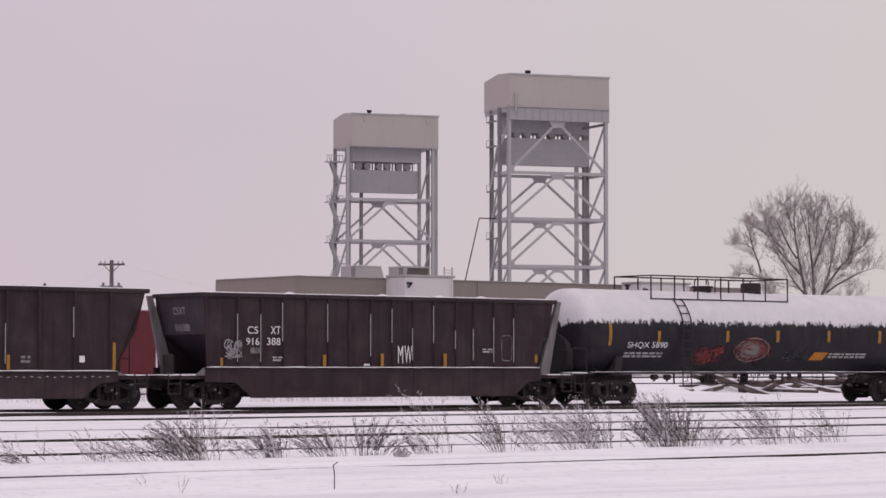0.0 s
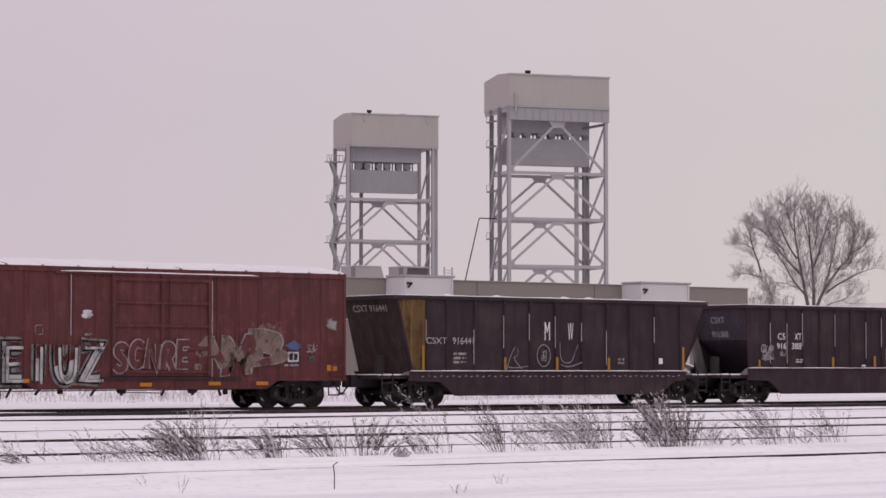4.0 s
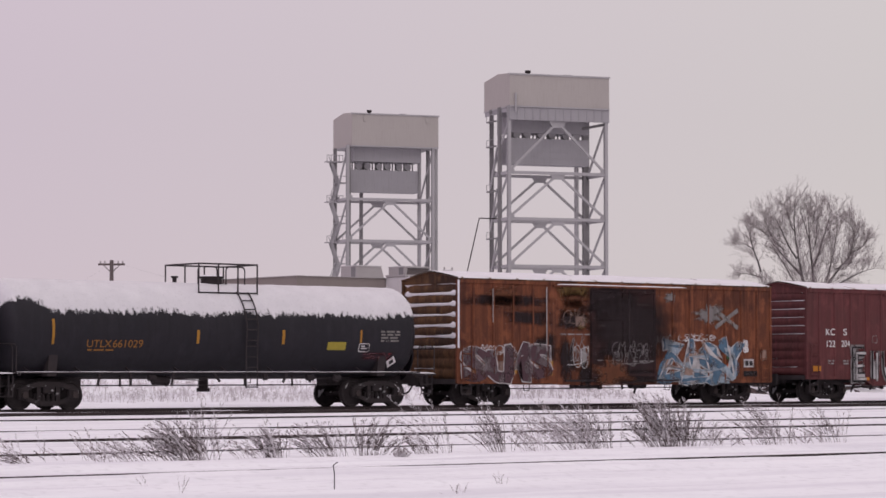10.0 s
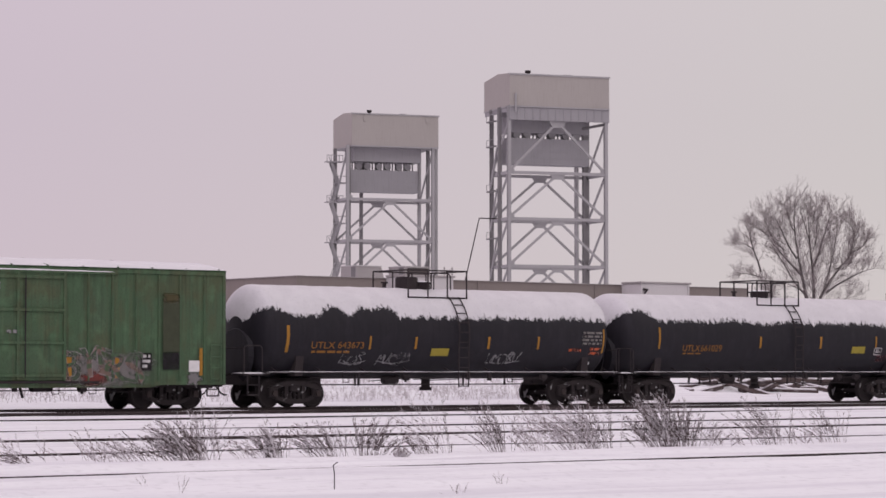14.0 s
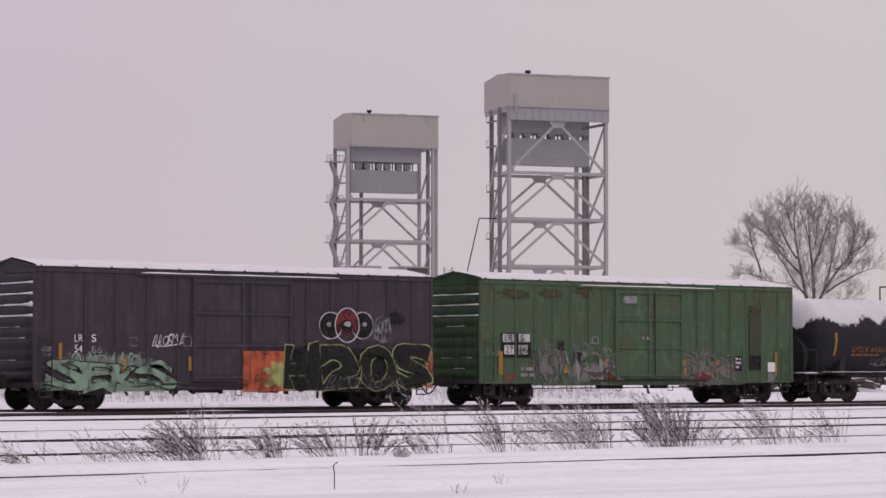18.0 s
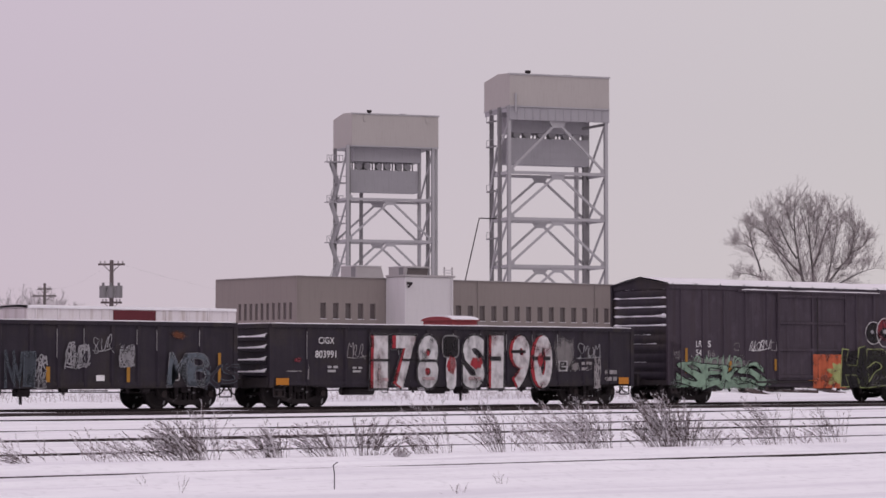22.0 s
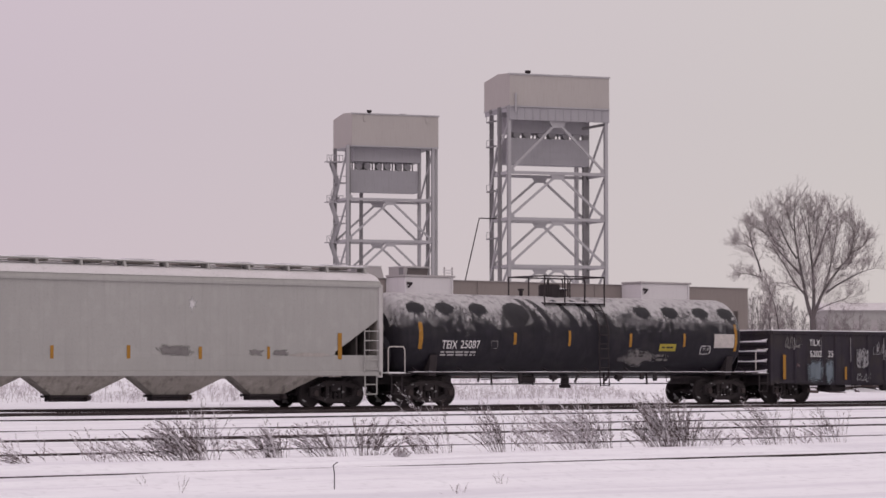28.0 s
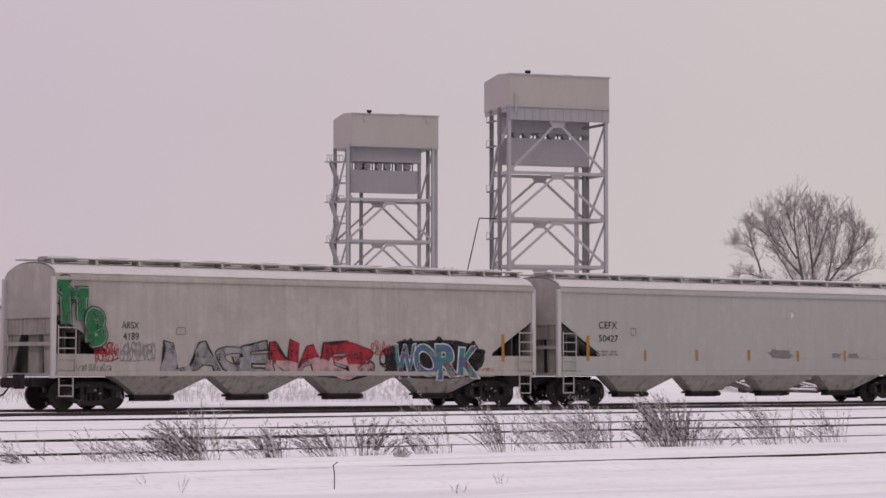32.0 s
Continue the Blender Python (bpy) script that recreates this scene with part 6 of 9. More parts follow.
plate(hop_b, 2.17, 2.28, 1.22, 1.68, YELLOW, y=-1.61, name="reflector", label="yellow reflective marker")
plate(hop_b, 5.92, 6.03, 1.2, 2.08, YELLOW, y=-1.61, name="reflector", label="yellow reflective marker")
outline_loop(hop_b, -1.23, -0.61, 1.35, 2.13, G_DUST, 0.035, y=-1.61)
tag(hop_b, -1.02, -0.8, 1.53, 1.94, G_DUST, 13, 0.03, y=-1.61)
tag(hop_b, -0.12, 0.67, 1.35, 2.15, G_DUST, 15, 0.04, loops=1, y=-1.61)
tag(hop_b, -2.58, -1.86, 1.27, 2.13, G_DUST, 16, 0.04, loops=1, y=-1.61)
plate(hop_b, 4.72, 4.91, 1.45, 1.66, WHITE, label="small white placard", y=-1.61)
bars(hop_b, 2.66, 2.98, 1.39, 1.65, G_DUST, rows=2, y=-1.61)

words(red_box, "KC", -6.75, -6.24, 2.6, 2.86, WHITE)
words(red_box, "S", -5.75, -5.54, 2.6, 2.87, WHITE)
words(red_box, "122", -6.7, -6.22, 2.14, 2.39, WHITE)
words(red_box, "204", -5.87, -5.38, 2.15, 2.4, WHITE)
bars(red_box, -6.65, -6.28, 1.41, 1.62, G_DUST)
bars(red_box, -5.77, -5.47, 1.41, 1.62, G_DUST)
plate(red_box, -7.49, -7.04, 1.18, 1.39, ORANGE_SQ, name="reflector", label="yellow reflective marker")
plate(red_box, 7.02, 7.43, 1.19, 1.39, ORANGE_SQ, name="reflector", label="yellow reflective marker")
plate(red_box, -4.72, -4.25, 0.82, 0.94, ORANGE_SQ, name="reflector", label="yellow reflective marker")
plate(red_box, -2.81, -2.35, 0.74, 0.86, ORANGE_SQ, name="reflector", label="yellow reflective marker")
plate(red_box, -0.29, 0.16, 0.69, 0.81, ORANGE_SQ, name="reflector", label="yellow reflective marker")
plate(red_box, 2.31, 2.78, 0.72, 0.84, ORANGE_SQ, name="reflector", label="yellow reflective marker")
plate(red_box, 4.16, 4.64, 0.72, 0.84, ORANGE_SQ, name="reflector", label="yellow reflective marker")
graffiti(red_box, "EIUZ", -5.38, -1.55, 0.68, 2.2, F2_WHITE, G_BLACK, w=0.24, line=0.075, halo=F2_DUST, top=G_DARKRED, wobble=0.02, y=-1.63)
graffiti(red_box, "EIUZ", -5.30, -1.50, 0.72, 2.0, F2_WHITE, G_BLACK, w=0.10, line=0.02, wobble=0.03, y=-1.675)
graffiti(red_box, "SCNRE", -1.44, 1.64, 1.12, 2.2, TUSCAN, G_DUST, w=0.20, line=0.045, wobble=0.06, y=-1.706, slant=0.05)
bubble(red_box, "AMB", 1.74, 5.23, 1.04, 2.74, F2_TAN, G_DUST, fat=0.06, line=0.025, tones=(F2_TAN, F2_TAN, F2_TAN, TUSCAN), lap=0.15, jig=0.2, seed=6, warp=0.3)
tag(red_box, 1.8, 2.37, 3.01, 3.53, G_DUST, 21, 0.035, loops=2)
tag(red_box, 1.69, 2.37, 2.44, 3.0, G_DUST, 27, 0.035, loops=2)
tag(red_box, 4.0, 5.24, 2.34, 2.79, G_TAN, 22, 0.03)
blob(red_box, -2.4, -2.03, 2.83, 3.11, G_WHITE, 4, rough=0.25)
plate(red_box, -2.3, -2.05, 2.29, 2.37, G_DUST)
outline_loop(red_box, -4.06, -3.8, 2.32, 2.6, G_DUST, 0.02, square=7)
plate(red_box, 5.43, 5.86, 1.49, 1.82, G_WHITE, label="small white and black square")
plate(red_box, 5.48, 5.62, 1.55, 1.76, G_BLACK, y=-1.636)
plate(red_box, 5.67, 5.81, 1.55, 1.76, G_BLACK, y=-1.636)
blob(red_box, 5.4, 5.94, 1.88, 2.19, G_NAVY, 5, rough=0.3)
plate(red_box, 6.3, 6.49, 1.54, 1.68, G_GREEN)
tag(red_box, 6.16, 6.6, 1.8, 2.11, G_DUST, 24, 0.02)
blob(red_box, 6.99, 7.41, 2.57, 2.95, F_DUST, 9, rough=0.5)
bars(red_box, 0.77, 1.0, 1.13, 1.18, G_WHITE, rows=1)
bars(red_box, 0.31, 0.47, 3.0, 3.1, G_WHITE, rows=1)
bars(red_box, 5.29, 5.89, 1.29, 1.41, G_DUST, rows=1)

bubble(orange_box, "SU", -7.6, -5.29, 0.75, 2.04, G_PURPLE, F2_WHITE, fat=0.09, line=0.034, lap=0.1, seed=7, warp=0.2)
bubble(orange_box, "MS", -5.63, -3.46, 0.78, 2.25, G_PURPLE, F2_WHITE, fat=0.09, line=0.034, lap=0.1, seed=8, warp=0.2)
bubble(orange_box, "ZASY", 1.73, 6.12, 0.67, 2.39, G_BLUE, F2_WHITE, fat=0.07, line=0.022, tones=(G_BLUE, G_SKY, G_BLUE), lap=0.14, jig=0.12, slant=0.05, seed=9, warp=0.42)
bubble(orange_box, "AEN", 2.0, 5.7, 0.75, 2.1, G_SKY, F2_WHITE, fat=-0.01, line=0.022, tones=(G_BLUE, G_BLUE, G_SKY, G_TAN), lap=0.3, jig=0.25, slant=-0.15, seed=19, warp=0.5, y=-1.668)
blob(orange_box, 2.12, 5.65, 0.67, 1.23, F_SKY, 31, rough=0.3, y=-1.622)
blob(orange_box, 3.19, 3.86, 0.64, 1.12, F_DUST, 32, rough=0.3)
blob(orange_box, 5.32, 5.93, 1.04, 1.62, G_ORANGE, 33, rough=0.2)
blob(orange_box, 5.35, 5.9, 1.62, 1.83, G_GREEN, 34, rough=0.3)
tag(orange_box, 1.68, 2.53, 2.24, 2.58, G_WHITE, 35, 0.03)
tag(orange_box, 2.79, 4.69, 2.31, 2.59, G_WHITE, 36, 0.03)
tag(orange_box, 6.24, 6.46, 1.91, 2.37, G_WHITE, 37, 0.06)
graffiti(orange_box, "X", 4.42, 6.19, 2.78, 3.64, G_SMUDGE, F_RUST, w=0.16, line=0.01)
blob(orange_box, 3.6, 5.24, 2.97, 3.69, F_SMUDGE, 38, rough=0.5, y=-1.622)
blob(orange_box, 2.13, 2.74, 3.76, 4.12, F_SMUDGE, 39, rough=0.4)
plate(orange_box, 6.24, 6.77, 1.33, 1.64, G_WHITE, label="small white and black square")
plate(orange_box, 6.32, 6.49, 1.39, 1.58, G_BLACK, y=-1.64)
plate(orange_box, 6.54, 6.71, 1.39, 1.58, G_BLACK, y=-1.64)
plate(orange_box, 6.23, 7.02, 0.98, 1.19, G_BLACK)
blob(orange_box, 7.14, 7.48, 1.58, 2.0, G_TAN, 40, square=5)
blob(orange_box, -7.06, -5.29, 1.05, 1.51, F2_TAN, 41, square=5, rough=0.1)
blob(orange_box, -7.42, -3.6, 3.5, 3.89, F_SCORCH, 42, rough=0.3, square=6)
blob(orange_box, -5.54, -3.6, 2.86, 3.35, F_SCORCH, 43, rough=0.3, square=5)
blob(orange_box, -3.11, -1.62, 2.69, 3.38, F_SCORCH, 44, rough=0.3, square=4)
blob(orange_box, -2.87, -1.87, 3.48, 4.07, F_RUST, 45, rough=0.3, square=5)
plate(orange_box, -7.09, -6.97, 1.13, 2.04, YELLOW, name="reflector", label="yellow reflective marker")
plate(orange_box, -5.25, -5.1, 1.09, 1.55, YELLOW, name="reflector", label="yellow reflective marker")
plate(orange_box, -3.53, -3.41, 1.03, 1.55, YELLOW, name="reflector", label="yellow reflective marker")
tag(orange_box, -2.57, -1.87, 1.52, 2.38, G_DUST, 46, 0.03)
blob(orange_box, -2.12, -1.72, 1.32, 2.11, F_DUST, 47, rough=0.4)
tag(orange_box, -6.76, -5.77, 1.77, 2.17, G_WHITE, 48, 0.035)
blob(orange_box, -3.16, -1.62, 3.83, 4.34, F_OCHRE, 301, square=5, rough=0.15)
blob(orange_box, -3.06, -1.62, 3.16, 3.79, F_RUST, 302, square=4, rough=0.3)
blob(orange_box, -3.1, -2.3, 0.8, 2.3, F_SCORCH, 303, square=3, rough=0.4, y=-1.632)
blob(orange_box, -2.2, -1.5, 0.6, 1.5, F_SCORCH, 323, square=3, rough=0.4, y=-1.633)
blob(orange_box, -1.9, 0.4, 3.2, 4.2, F_SCORCH, 324, square=3, rough=0.35, y=-1.702)
blob(orange_box, -1.5, 2.3, 1.6, 3.9, F_SCORCH, 325, square=4, rough=0.2, y=-1.703)
blob(orange_box, -1.4, 0.2, 0.7, 1.6, F_RUST, 326, square=3, rough=0.4, y=-1.704)
tag(orange_box, -2.9, -1.7, 2.9, 3.5, F2_TAN, 327, 0.03, loops=4)
tag(orange_box, -0.6, 1.2, 1.4, 2.3, F2_DUST, 328, 0.025, loops=6, y=-1.706)
blob(orange_box, -2.24, -1.82, 2.7, 3.13, F_OCHRE, 304, square=5, rough=0.2, y=-1.645)
bars(orange_box, -3.06, -1.62, 2.46, 2.54, G_DUST, rows=1, seed=5)
plate(orange_box, -2.32, -1.87, 2.81, 3.17, F2_TAN, y=-1.65)
bars(orange_box, -0.73, 1.34, 3.6, 3.64, G_DUST, rows=1, seed=6, y=-1.70)
bars(orange_box, -0.22, 1.34, 2.48, 2.54, G_DUST, rows=1, seed=7, y=-1.70)
bars(orange_box, -1.11, -0.35, 2.81, 2.87, G_DUST, rows=1, seed=8, y=-1.70)
bars(orange_box, 0.42, 1.47, 1.51, 1.57, G_DUST, rows=1, seed=9, y=-1.70)
bars(orange_box, -1.32, -0.09, 1.52, 1.6, G_DUST, rows=1, seed=11, y=-1.70)
bars(orange_box, -0.47, 1.08, 4.08, 4.12, G_DUST, rows=1, seed=10, y=-1.70)
blob(orange_box, -1.62, 1.73, 0.65, 1.22, F_SCORCH, 305, square=5, rough=0.2, y=-1.69)
blob(orange_box, -6.48, -4.94, 3.33, 4.19, F_RUST, 306, square=4, rough=0.3)
blob(orange_box, -4.33, -3.24, 1.51, 2.48, F_SCORCH, 307, square=3, rough=0.3)
tag(orange_box, -2.74, -1.74, 1.32, 2.3, G_WHITE, 308, 0.03, loops=3)

words(tank_b, "UTLX", -5.3, -4.41, 1.93, 2.16, GOLD_LETTER, wrap=(1.56, 2.48))
words(tank_b, "661029", -4.36, -3.26, 1.93, 2.17, GOLD_LETTER, wrap=(1.56, 2.48))
bars(tank_b, -5.25, -4.31, 1.79, 1.87, GOLD_LETTER, rows=1, wrap=(1.56, 2.48))
plate(tank_b, -6.57, -6.48, 2.02, 2.81, YELLOW, wrap=(1.56, 2.48), name="reflector", label="yellow reflective marker")
plate(tank_b, -1.25, -1.15, 2.07, 2.51, YELLOW, wrap=(1.56, 2.48), name="reflector", label="yellow reflective marker")
plate(tank_b, 2.1, 2.21, 2.07, 2.54, YELLOW, wrap=(1.56, 2.48), name="reflector", label="yellow reflective marker")
plate(tank_b, 5.31, 5.39, 2.13, 2.57, YELLOW, wrap=(1.56, 2.48), name="reflector", label="yellow reflective marker")
plate(tank_b, 3.98, 4.74, 1.89, 2.16, LEMON, label="yellow paper decal", wrap=(1.56, 2.48))
outline_loop(tank_b, 5.3, 5.73, 1.84, 2.11, G_WHITE, 0.03, square=7, wrap=(1.56, 2.48))
bars(tank_b, 5.39, 5.65, 1.9, 2.05, G_WHITE, rows=2, wrap=(1.56, 2.48))
bars(tank_b, 6.19, 7.0, 2.14, 2.56, G_SMUDGE, rows=4, wrap=(1.56, 2.48))
bars(tank_b, 5.56, 6.85, 1.54, 1.8, G_MAROON, rows=2, wrap=(1.56, 2.48))
diamond(tank_b, 6.86, 1.5, 0.21, (1.56, 2.48))

words(tank_c, "UTLX", -6.0, -5.03, 1.94, 2.16, GOLD_LETTER, wrap=(1.56, 2.48))
words(tank_c, "643673", -4.9, -3.82, 1.95, 2.17, GOLD_LETTER, wrap=(1.56, 2.48))
bars(tank_c, -5.96, -4.38, 1.74, 1.87, GOLD_LETTER, rows=1, wrap=(1.56, 2.48))
tag(tank_c, -4.64, -3.69, 1.4, 1.82, G_SILVER, 52, 0.035, wrap=(1.56, 2.48))
tag(tank_c, -3.12, -1.75, 1.41, 1.85, G_SILVER, 53, 0.035, wrap=(1.56, 2.48))
tag(tank_c, 1.7, 3.17, 1.45, 1.87, G_SILVER, 54, 0.035, wrap=(1.56, 2.48))
plate(tank_c, -0.87, -0.09, 1.71, 1.97, LEMON, label="yellow paper decal", wrap=(1.56, 2.48))
plate(tank_c, -7.04, -6.92, 1.81, 2.7, YELLOW, wrap=(1.56, 2.48), name="reflector", label="yellow reflective marker")
plate(tank_c, -3.6, -3.52, 1.92, 2.38, YELLOW, wrap=(1.56, 2.48), name="reflector", label="yellow reflective marker")
plate(tank_c, -1.64, -1.55, 1.95, 2.36, YELLOW, wrap=(1.56, 2.48), name="reflector", label="yellow reflective marker")
plate(tank_c, 1.6, 1.7, 1.97, 2.39, YELLOW, wrap=(1.56, 2.48), name="reflector", label="yellow reflective marker")
plate(tank_c, 3.9, 3.99, 1.96, 2.41, YELLOW, wrap=(1.56, 2.48), name="reflector", label="yellow reflective marker")
plate(tank_c, 7.03, 7.1, 1.84, 2.71, YELLOW, wrap=(1.56, 2.48), name="reflector", label="yellow reflective marker")
bars(tank_c, 6.02, 6.98, 2.09, 2.61, G_SMUDGE, rows=4, wrap=(1.56, 2.48))
bars(tank_c, 5.44, 6.12, 1.83, 1.99, G_ORANGE, rows=1, wrap=(1.56, 2.48))
bars(tank_c, 6.44, 6.95, 1.72, 2.03, G_ORANGE, rows=2, wrap=(1.56, 2.48))
diamond(tank_c, 6.46, 1.44, 0.22, (1.56, 2.48))

plate(green_box, -6.92, -5.54, 1.66, 2.53, G_BLACK, y=-1.622, label="black stencil panel")
plate(green_box, -6.85, -6.33, 2.22, 2.5, G_WHITE, y=-1.628)
plate(green_box, -6.12, -5.59, 2.22, 2.51, G_WHITE, y=-1.628)
words(green_box, "LR", -6.78, -6.38, 2.26, 2.47, DARK_LETTER, y=-1.636)
words(green_box, "S", -6.04, -5.88, 2.26, 2.47, DARK_LETTER, y=-1.636)
plate(green_box, -6.78, -6.33, 1.78, 2.1, G_WHITE, y=-1.628)
plate(green_box, -6.12, -5.71, 1.78, 2.11, G_WHITE, y=-1.628)
words(green_box, "27", -6.73, -6.38, 1.82, 2.06, DARK_LETTER, y=-1.636)
words(green_box, "16", -6.07, -5.73, 1.82, 2.07, DARK_LETTER, y=-1.636)
plate(green_box, -7.04, -6.85, 1.07, 1.89, YELLOW, name="reflector", label="yellow reflective marker")
plate(green_box, -4.03, -3.76, 1.11, 1.44, YELLOW, name="reflector", label="yellow reflective marker")
plate(green_box, -2.13, -1.86, 1.13, 1.6, YELLOW, name="reflector", label="yellow reflective marker")
plate(green_box, 1.89, 2.11, 1.02, 1.61, YELLOW, name="reflector", label="yellow reflective marker")
plate(green_box, 3.68, 3.84, 0.96, 1.62, YELLOW, name="reflector", label="yellow reflective marker")
plate(green_box, 6.83, 6.95, 1.04, 1.92, YELLOW, name="reflector", label="yellow reflective marker")
plate(green_box, -4.25, -3.96, 1.96, 2.27, G_BLACK, label="small black square mark")
outline_loop(green_box, -4.2, -4.0, 2.02, 2.22, G_DUST, 0.02, square=7)
plate(green_box, -3.54, -2.94, 1.52, 1.87, G_BLACK)
plate(green_box, -0.88, -0.32, 1.24, 1.72, G_BLACK)
plate(green_box, 4.61, 5.03, 1.19, 1.76, G_BLACK)
bars(green_box, 4.67, 4.97, 1.23, 1.7, G_WHITE, rows=3, y=-1.636)
outline_loop(green_box, -2.61, -2.34, 2.19, 2.43, G_DUST, 0.03, square=7)
blob(green_box, -1.14, -0.42, 3.68, 3.94, G_SILVER, 61, square=6, rough=0.15, y=-1.69)
bars(green_box, -0.21, 0.23, 2.27, 2.45, G_SILVER, rows=1, y=-1.69)
# The recessed ladder niche is only a flat olive patch on the side.
plate(green_box, 5.45, 6.1, 1.79, 3.52, G_NICHE, label="flat olive patch standing in for a recessed ladder niche")
blob(green_box, 5.4, 6.13, 3.36, 3.70, F_BROWN, 62, rough=0.3, y=-1.636)
plate(green_box, 5.45, 6.1, 1.23, 1.77, G_BLACK)
plate(green_box, 6.43, 6.83, 1.16, 1.52, WHITE, label="white placard")
blob(green_box, 6.35, 6.92, 0.7, 1.23, F_GREY, 63, rough=0.3)
blob(green_box, -7.05, -5.42, 3.76, 4.1, F_BROWN, 64, rough=0.5, y=-1.62)
blob(green_box, -5.18, -3.96, 3.81, 4.14, F_BROWN, 65, rough=0.5, y=-1.62)
blob(green_box, -3.34, -2.46, 3.88, 4.27, F_BROWN, 66, rough=0.5, y=-1.62)
blob(green_box, -5.32, -3.95, 0.74, 1.98, F_SMUDGE, 67, rough=0.2, y=-1.622, square=4)
blob(green_box, -3.83, -1.7, 0.73, 1.52, F_SMUDGE, 68, rough=0.2, y=-1.622, square=4)
blob(green_box, 1.89, 4.94, 0.71, 1.74, F_SMUDGE, 69, rough=0.25, y=-1.622, square=4)
tag(green_box, -7.74, -7.04, 1.74, 2.0, G_DUST, 75, 0.03)
G_DULLGREEN = paintmat("dull_green_spray", (0.075, 0.10, 0.07))
bubble(green_box, "KSV", -5.3, -3.9, 0.72, 1.95, G_DULLGREEN, F2_DUST, fat=0.0, line=0.02, tones=(G_DULLGREEN, GREEN, F2_SMUDGE), lap=0.2, jig=0.2, seed=31, warp=0.25)
bubble(green_box, "WOR", -3.9, -1.2, 0.72, 2.05, F2_SMUDGE, G_DUST, fat=0.0, line=0.02, tones=(F2_DUST, GREEN, F2_SMUDGE, G_DULLGREEN), lap=0.25, jig=0.25, seed=32, warp=0.3)
bubble(green_box, "BYE", 1.9, 3.6, 0.75, 2.0, G_DULLGREEN, G_DUST, fat=0.0, line=0.018, tones=(GREEN, G_DULLGREEN, F2_TAN), lap=0.25, jig=0.2, seed=33, warp=0.25)
bubble(green_box, "RS", 3.5, 4.7, 0.75, 1.95, G_DULLGREEN, F2_DUST, fat=0.0, line=0.02, tones=(GREEN, G_DULLGREEN, F2_TAN), lap=0.25, jig=0.2, seed=34, warp=0.25)
tag(green_box, -5.2, -4.4, 1.9, 2.25, F2_DUST, 170, 0.03, loops=4)
tag(green_box, -3.6, -2.6, 1.85, 2.25, F2_DUST, 171, 0.03, loops=4)
tag(green_box, -2.2, -1.3, 1.2, 2.1, G_DUST, 172, 0.03, loops=4)
blob(green_box, 2.4, 3.4, 0.75, 1.2, F_BRICK, 173, rough=0.4, y=-1.6225)
blob(green_box, -2.1, -1.2, 0.8, 1.3, F_RUST, 174, rough=0.4, y=-1.6226)
bars(green_box, -6.02, -5.42, 0.9, 1.32, G_DUST, rows=2)
tag(green_box, -6.76, -6.26, 0.82, 1.13, G_RED, 77, 0.03)

words(black_box, "LR", -6.4, -6.1, 2.1, 2.33, WHITE)
words(black_box, "S", -5.79, -5.62, 2.1, 2.33, WHITE)
words(black_box, "54", -6.4, -6.12, 1.77, 2.0, WHITE)
words(black_box, "86", -5.79, -5.41, 1.74, 1.97, G_DUST)
plate(black_box, -6.96, -6.84, 1.11, 2.05, YELLOW, name="reflector", label="yellow reflective marker")
plate(black_box, -4.69, -4.52, 1.11, 1.57, YELLOW, name="reflector", label="yellow reflective marker")
plate(black_box, -2.2, -2.08, 1.2, 1.65, YELLOW, name="reflector", label="yellow reflective marker")
plate(black_box, 2.13, 2.23, 1.21, 1.67, YELLOW, name="reflector", label="yellow reflective marker")
plate(black_box, 4.57, 4.68, 1.19, 1.62, YELLOW, name="reflector", label="yellow reflective marker")
plate(black_box, 6.81, 6.95, 1.19, 2.12, YELLOW, name="reflector", label="yellow reflective marker")
plate(black_box, -0.29, 0.17, 0.81, 0.91, ORANGE_SQ, name="reflector", label="yellow reflective marker")
blob(black_box, -7.26, -2.84, 0.51, 0.97, F_MINT, 81, rough=0.3, square=3.5, y=-1.625)
blob(black_box, -6.8, -3.82, 1.13, 1.74, F_SMUDGE, 82, rough=0.3, square=4, y=-1.622)
bubble(black_box, "SEKS", -7.24, -2.84, 0.51, 1.59, G_MINT, G_BLACK, fat=0.04, line=0.04, tones=(G_MINT, G_MINT), lap=0.25, jig=0.2, slant=0.1, seed=10, warp=0.42)
tag(black_box, -6.56, -4.07, 1.22, 1.8, G_MINT, 83, 0.06, loops=8)
tag(black_box, -3.53, -2.45, 1.98, 2.39, G_WHITE, 84, 0.04, loops=6)
outline_loop(black_box, -2.4, -2.1, 1.99, 2.3, G_DUST, 0.035, square=7)
outline_loop(black_box, -4.38, -4.12, 1.98, 2.25, G_SMUDGE, 0.025, square=7)
tag(black_box, -7.54, -7.24, 1.66, 1.96, G_DUST, 85, 0.025)
plate(black_box, -0.13, 1.75, 0.51, 1.84, G_ORANGE, y=-1.707, label="orange spray-painted block")
plate(black_box, 6.75, 7.77, 0.6, 1.86, G_ORANGE, y=-1.66, label="orange spray-painted block")
blob(black_box, 1.2, 7.5, 0.48, 1.95, G_BLACK, 330, rough=0.1, square=5, y=-1.668)
bubble(black_box, "H2OS", 1.34, 7.68, 0.47, 2.09, G_BLACK, G_LIME, fat=0.075, line=0.026, lap=0.06, jig=0.08, slant=0.0, seed=11, y=-1.71, warp=0.30)
tag(black_box, 3.2, 6.4, 0.6, 1.1, F2_DUST, 331, 0.02, loops=7, y=-1.73)
blob(black_box, 0.75, 1.9, 0.7, 1.5, G_LIME, 86, rough=0.5, y=-1.712)
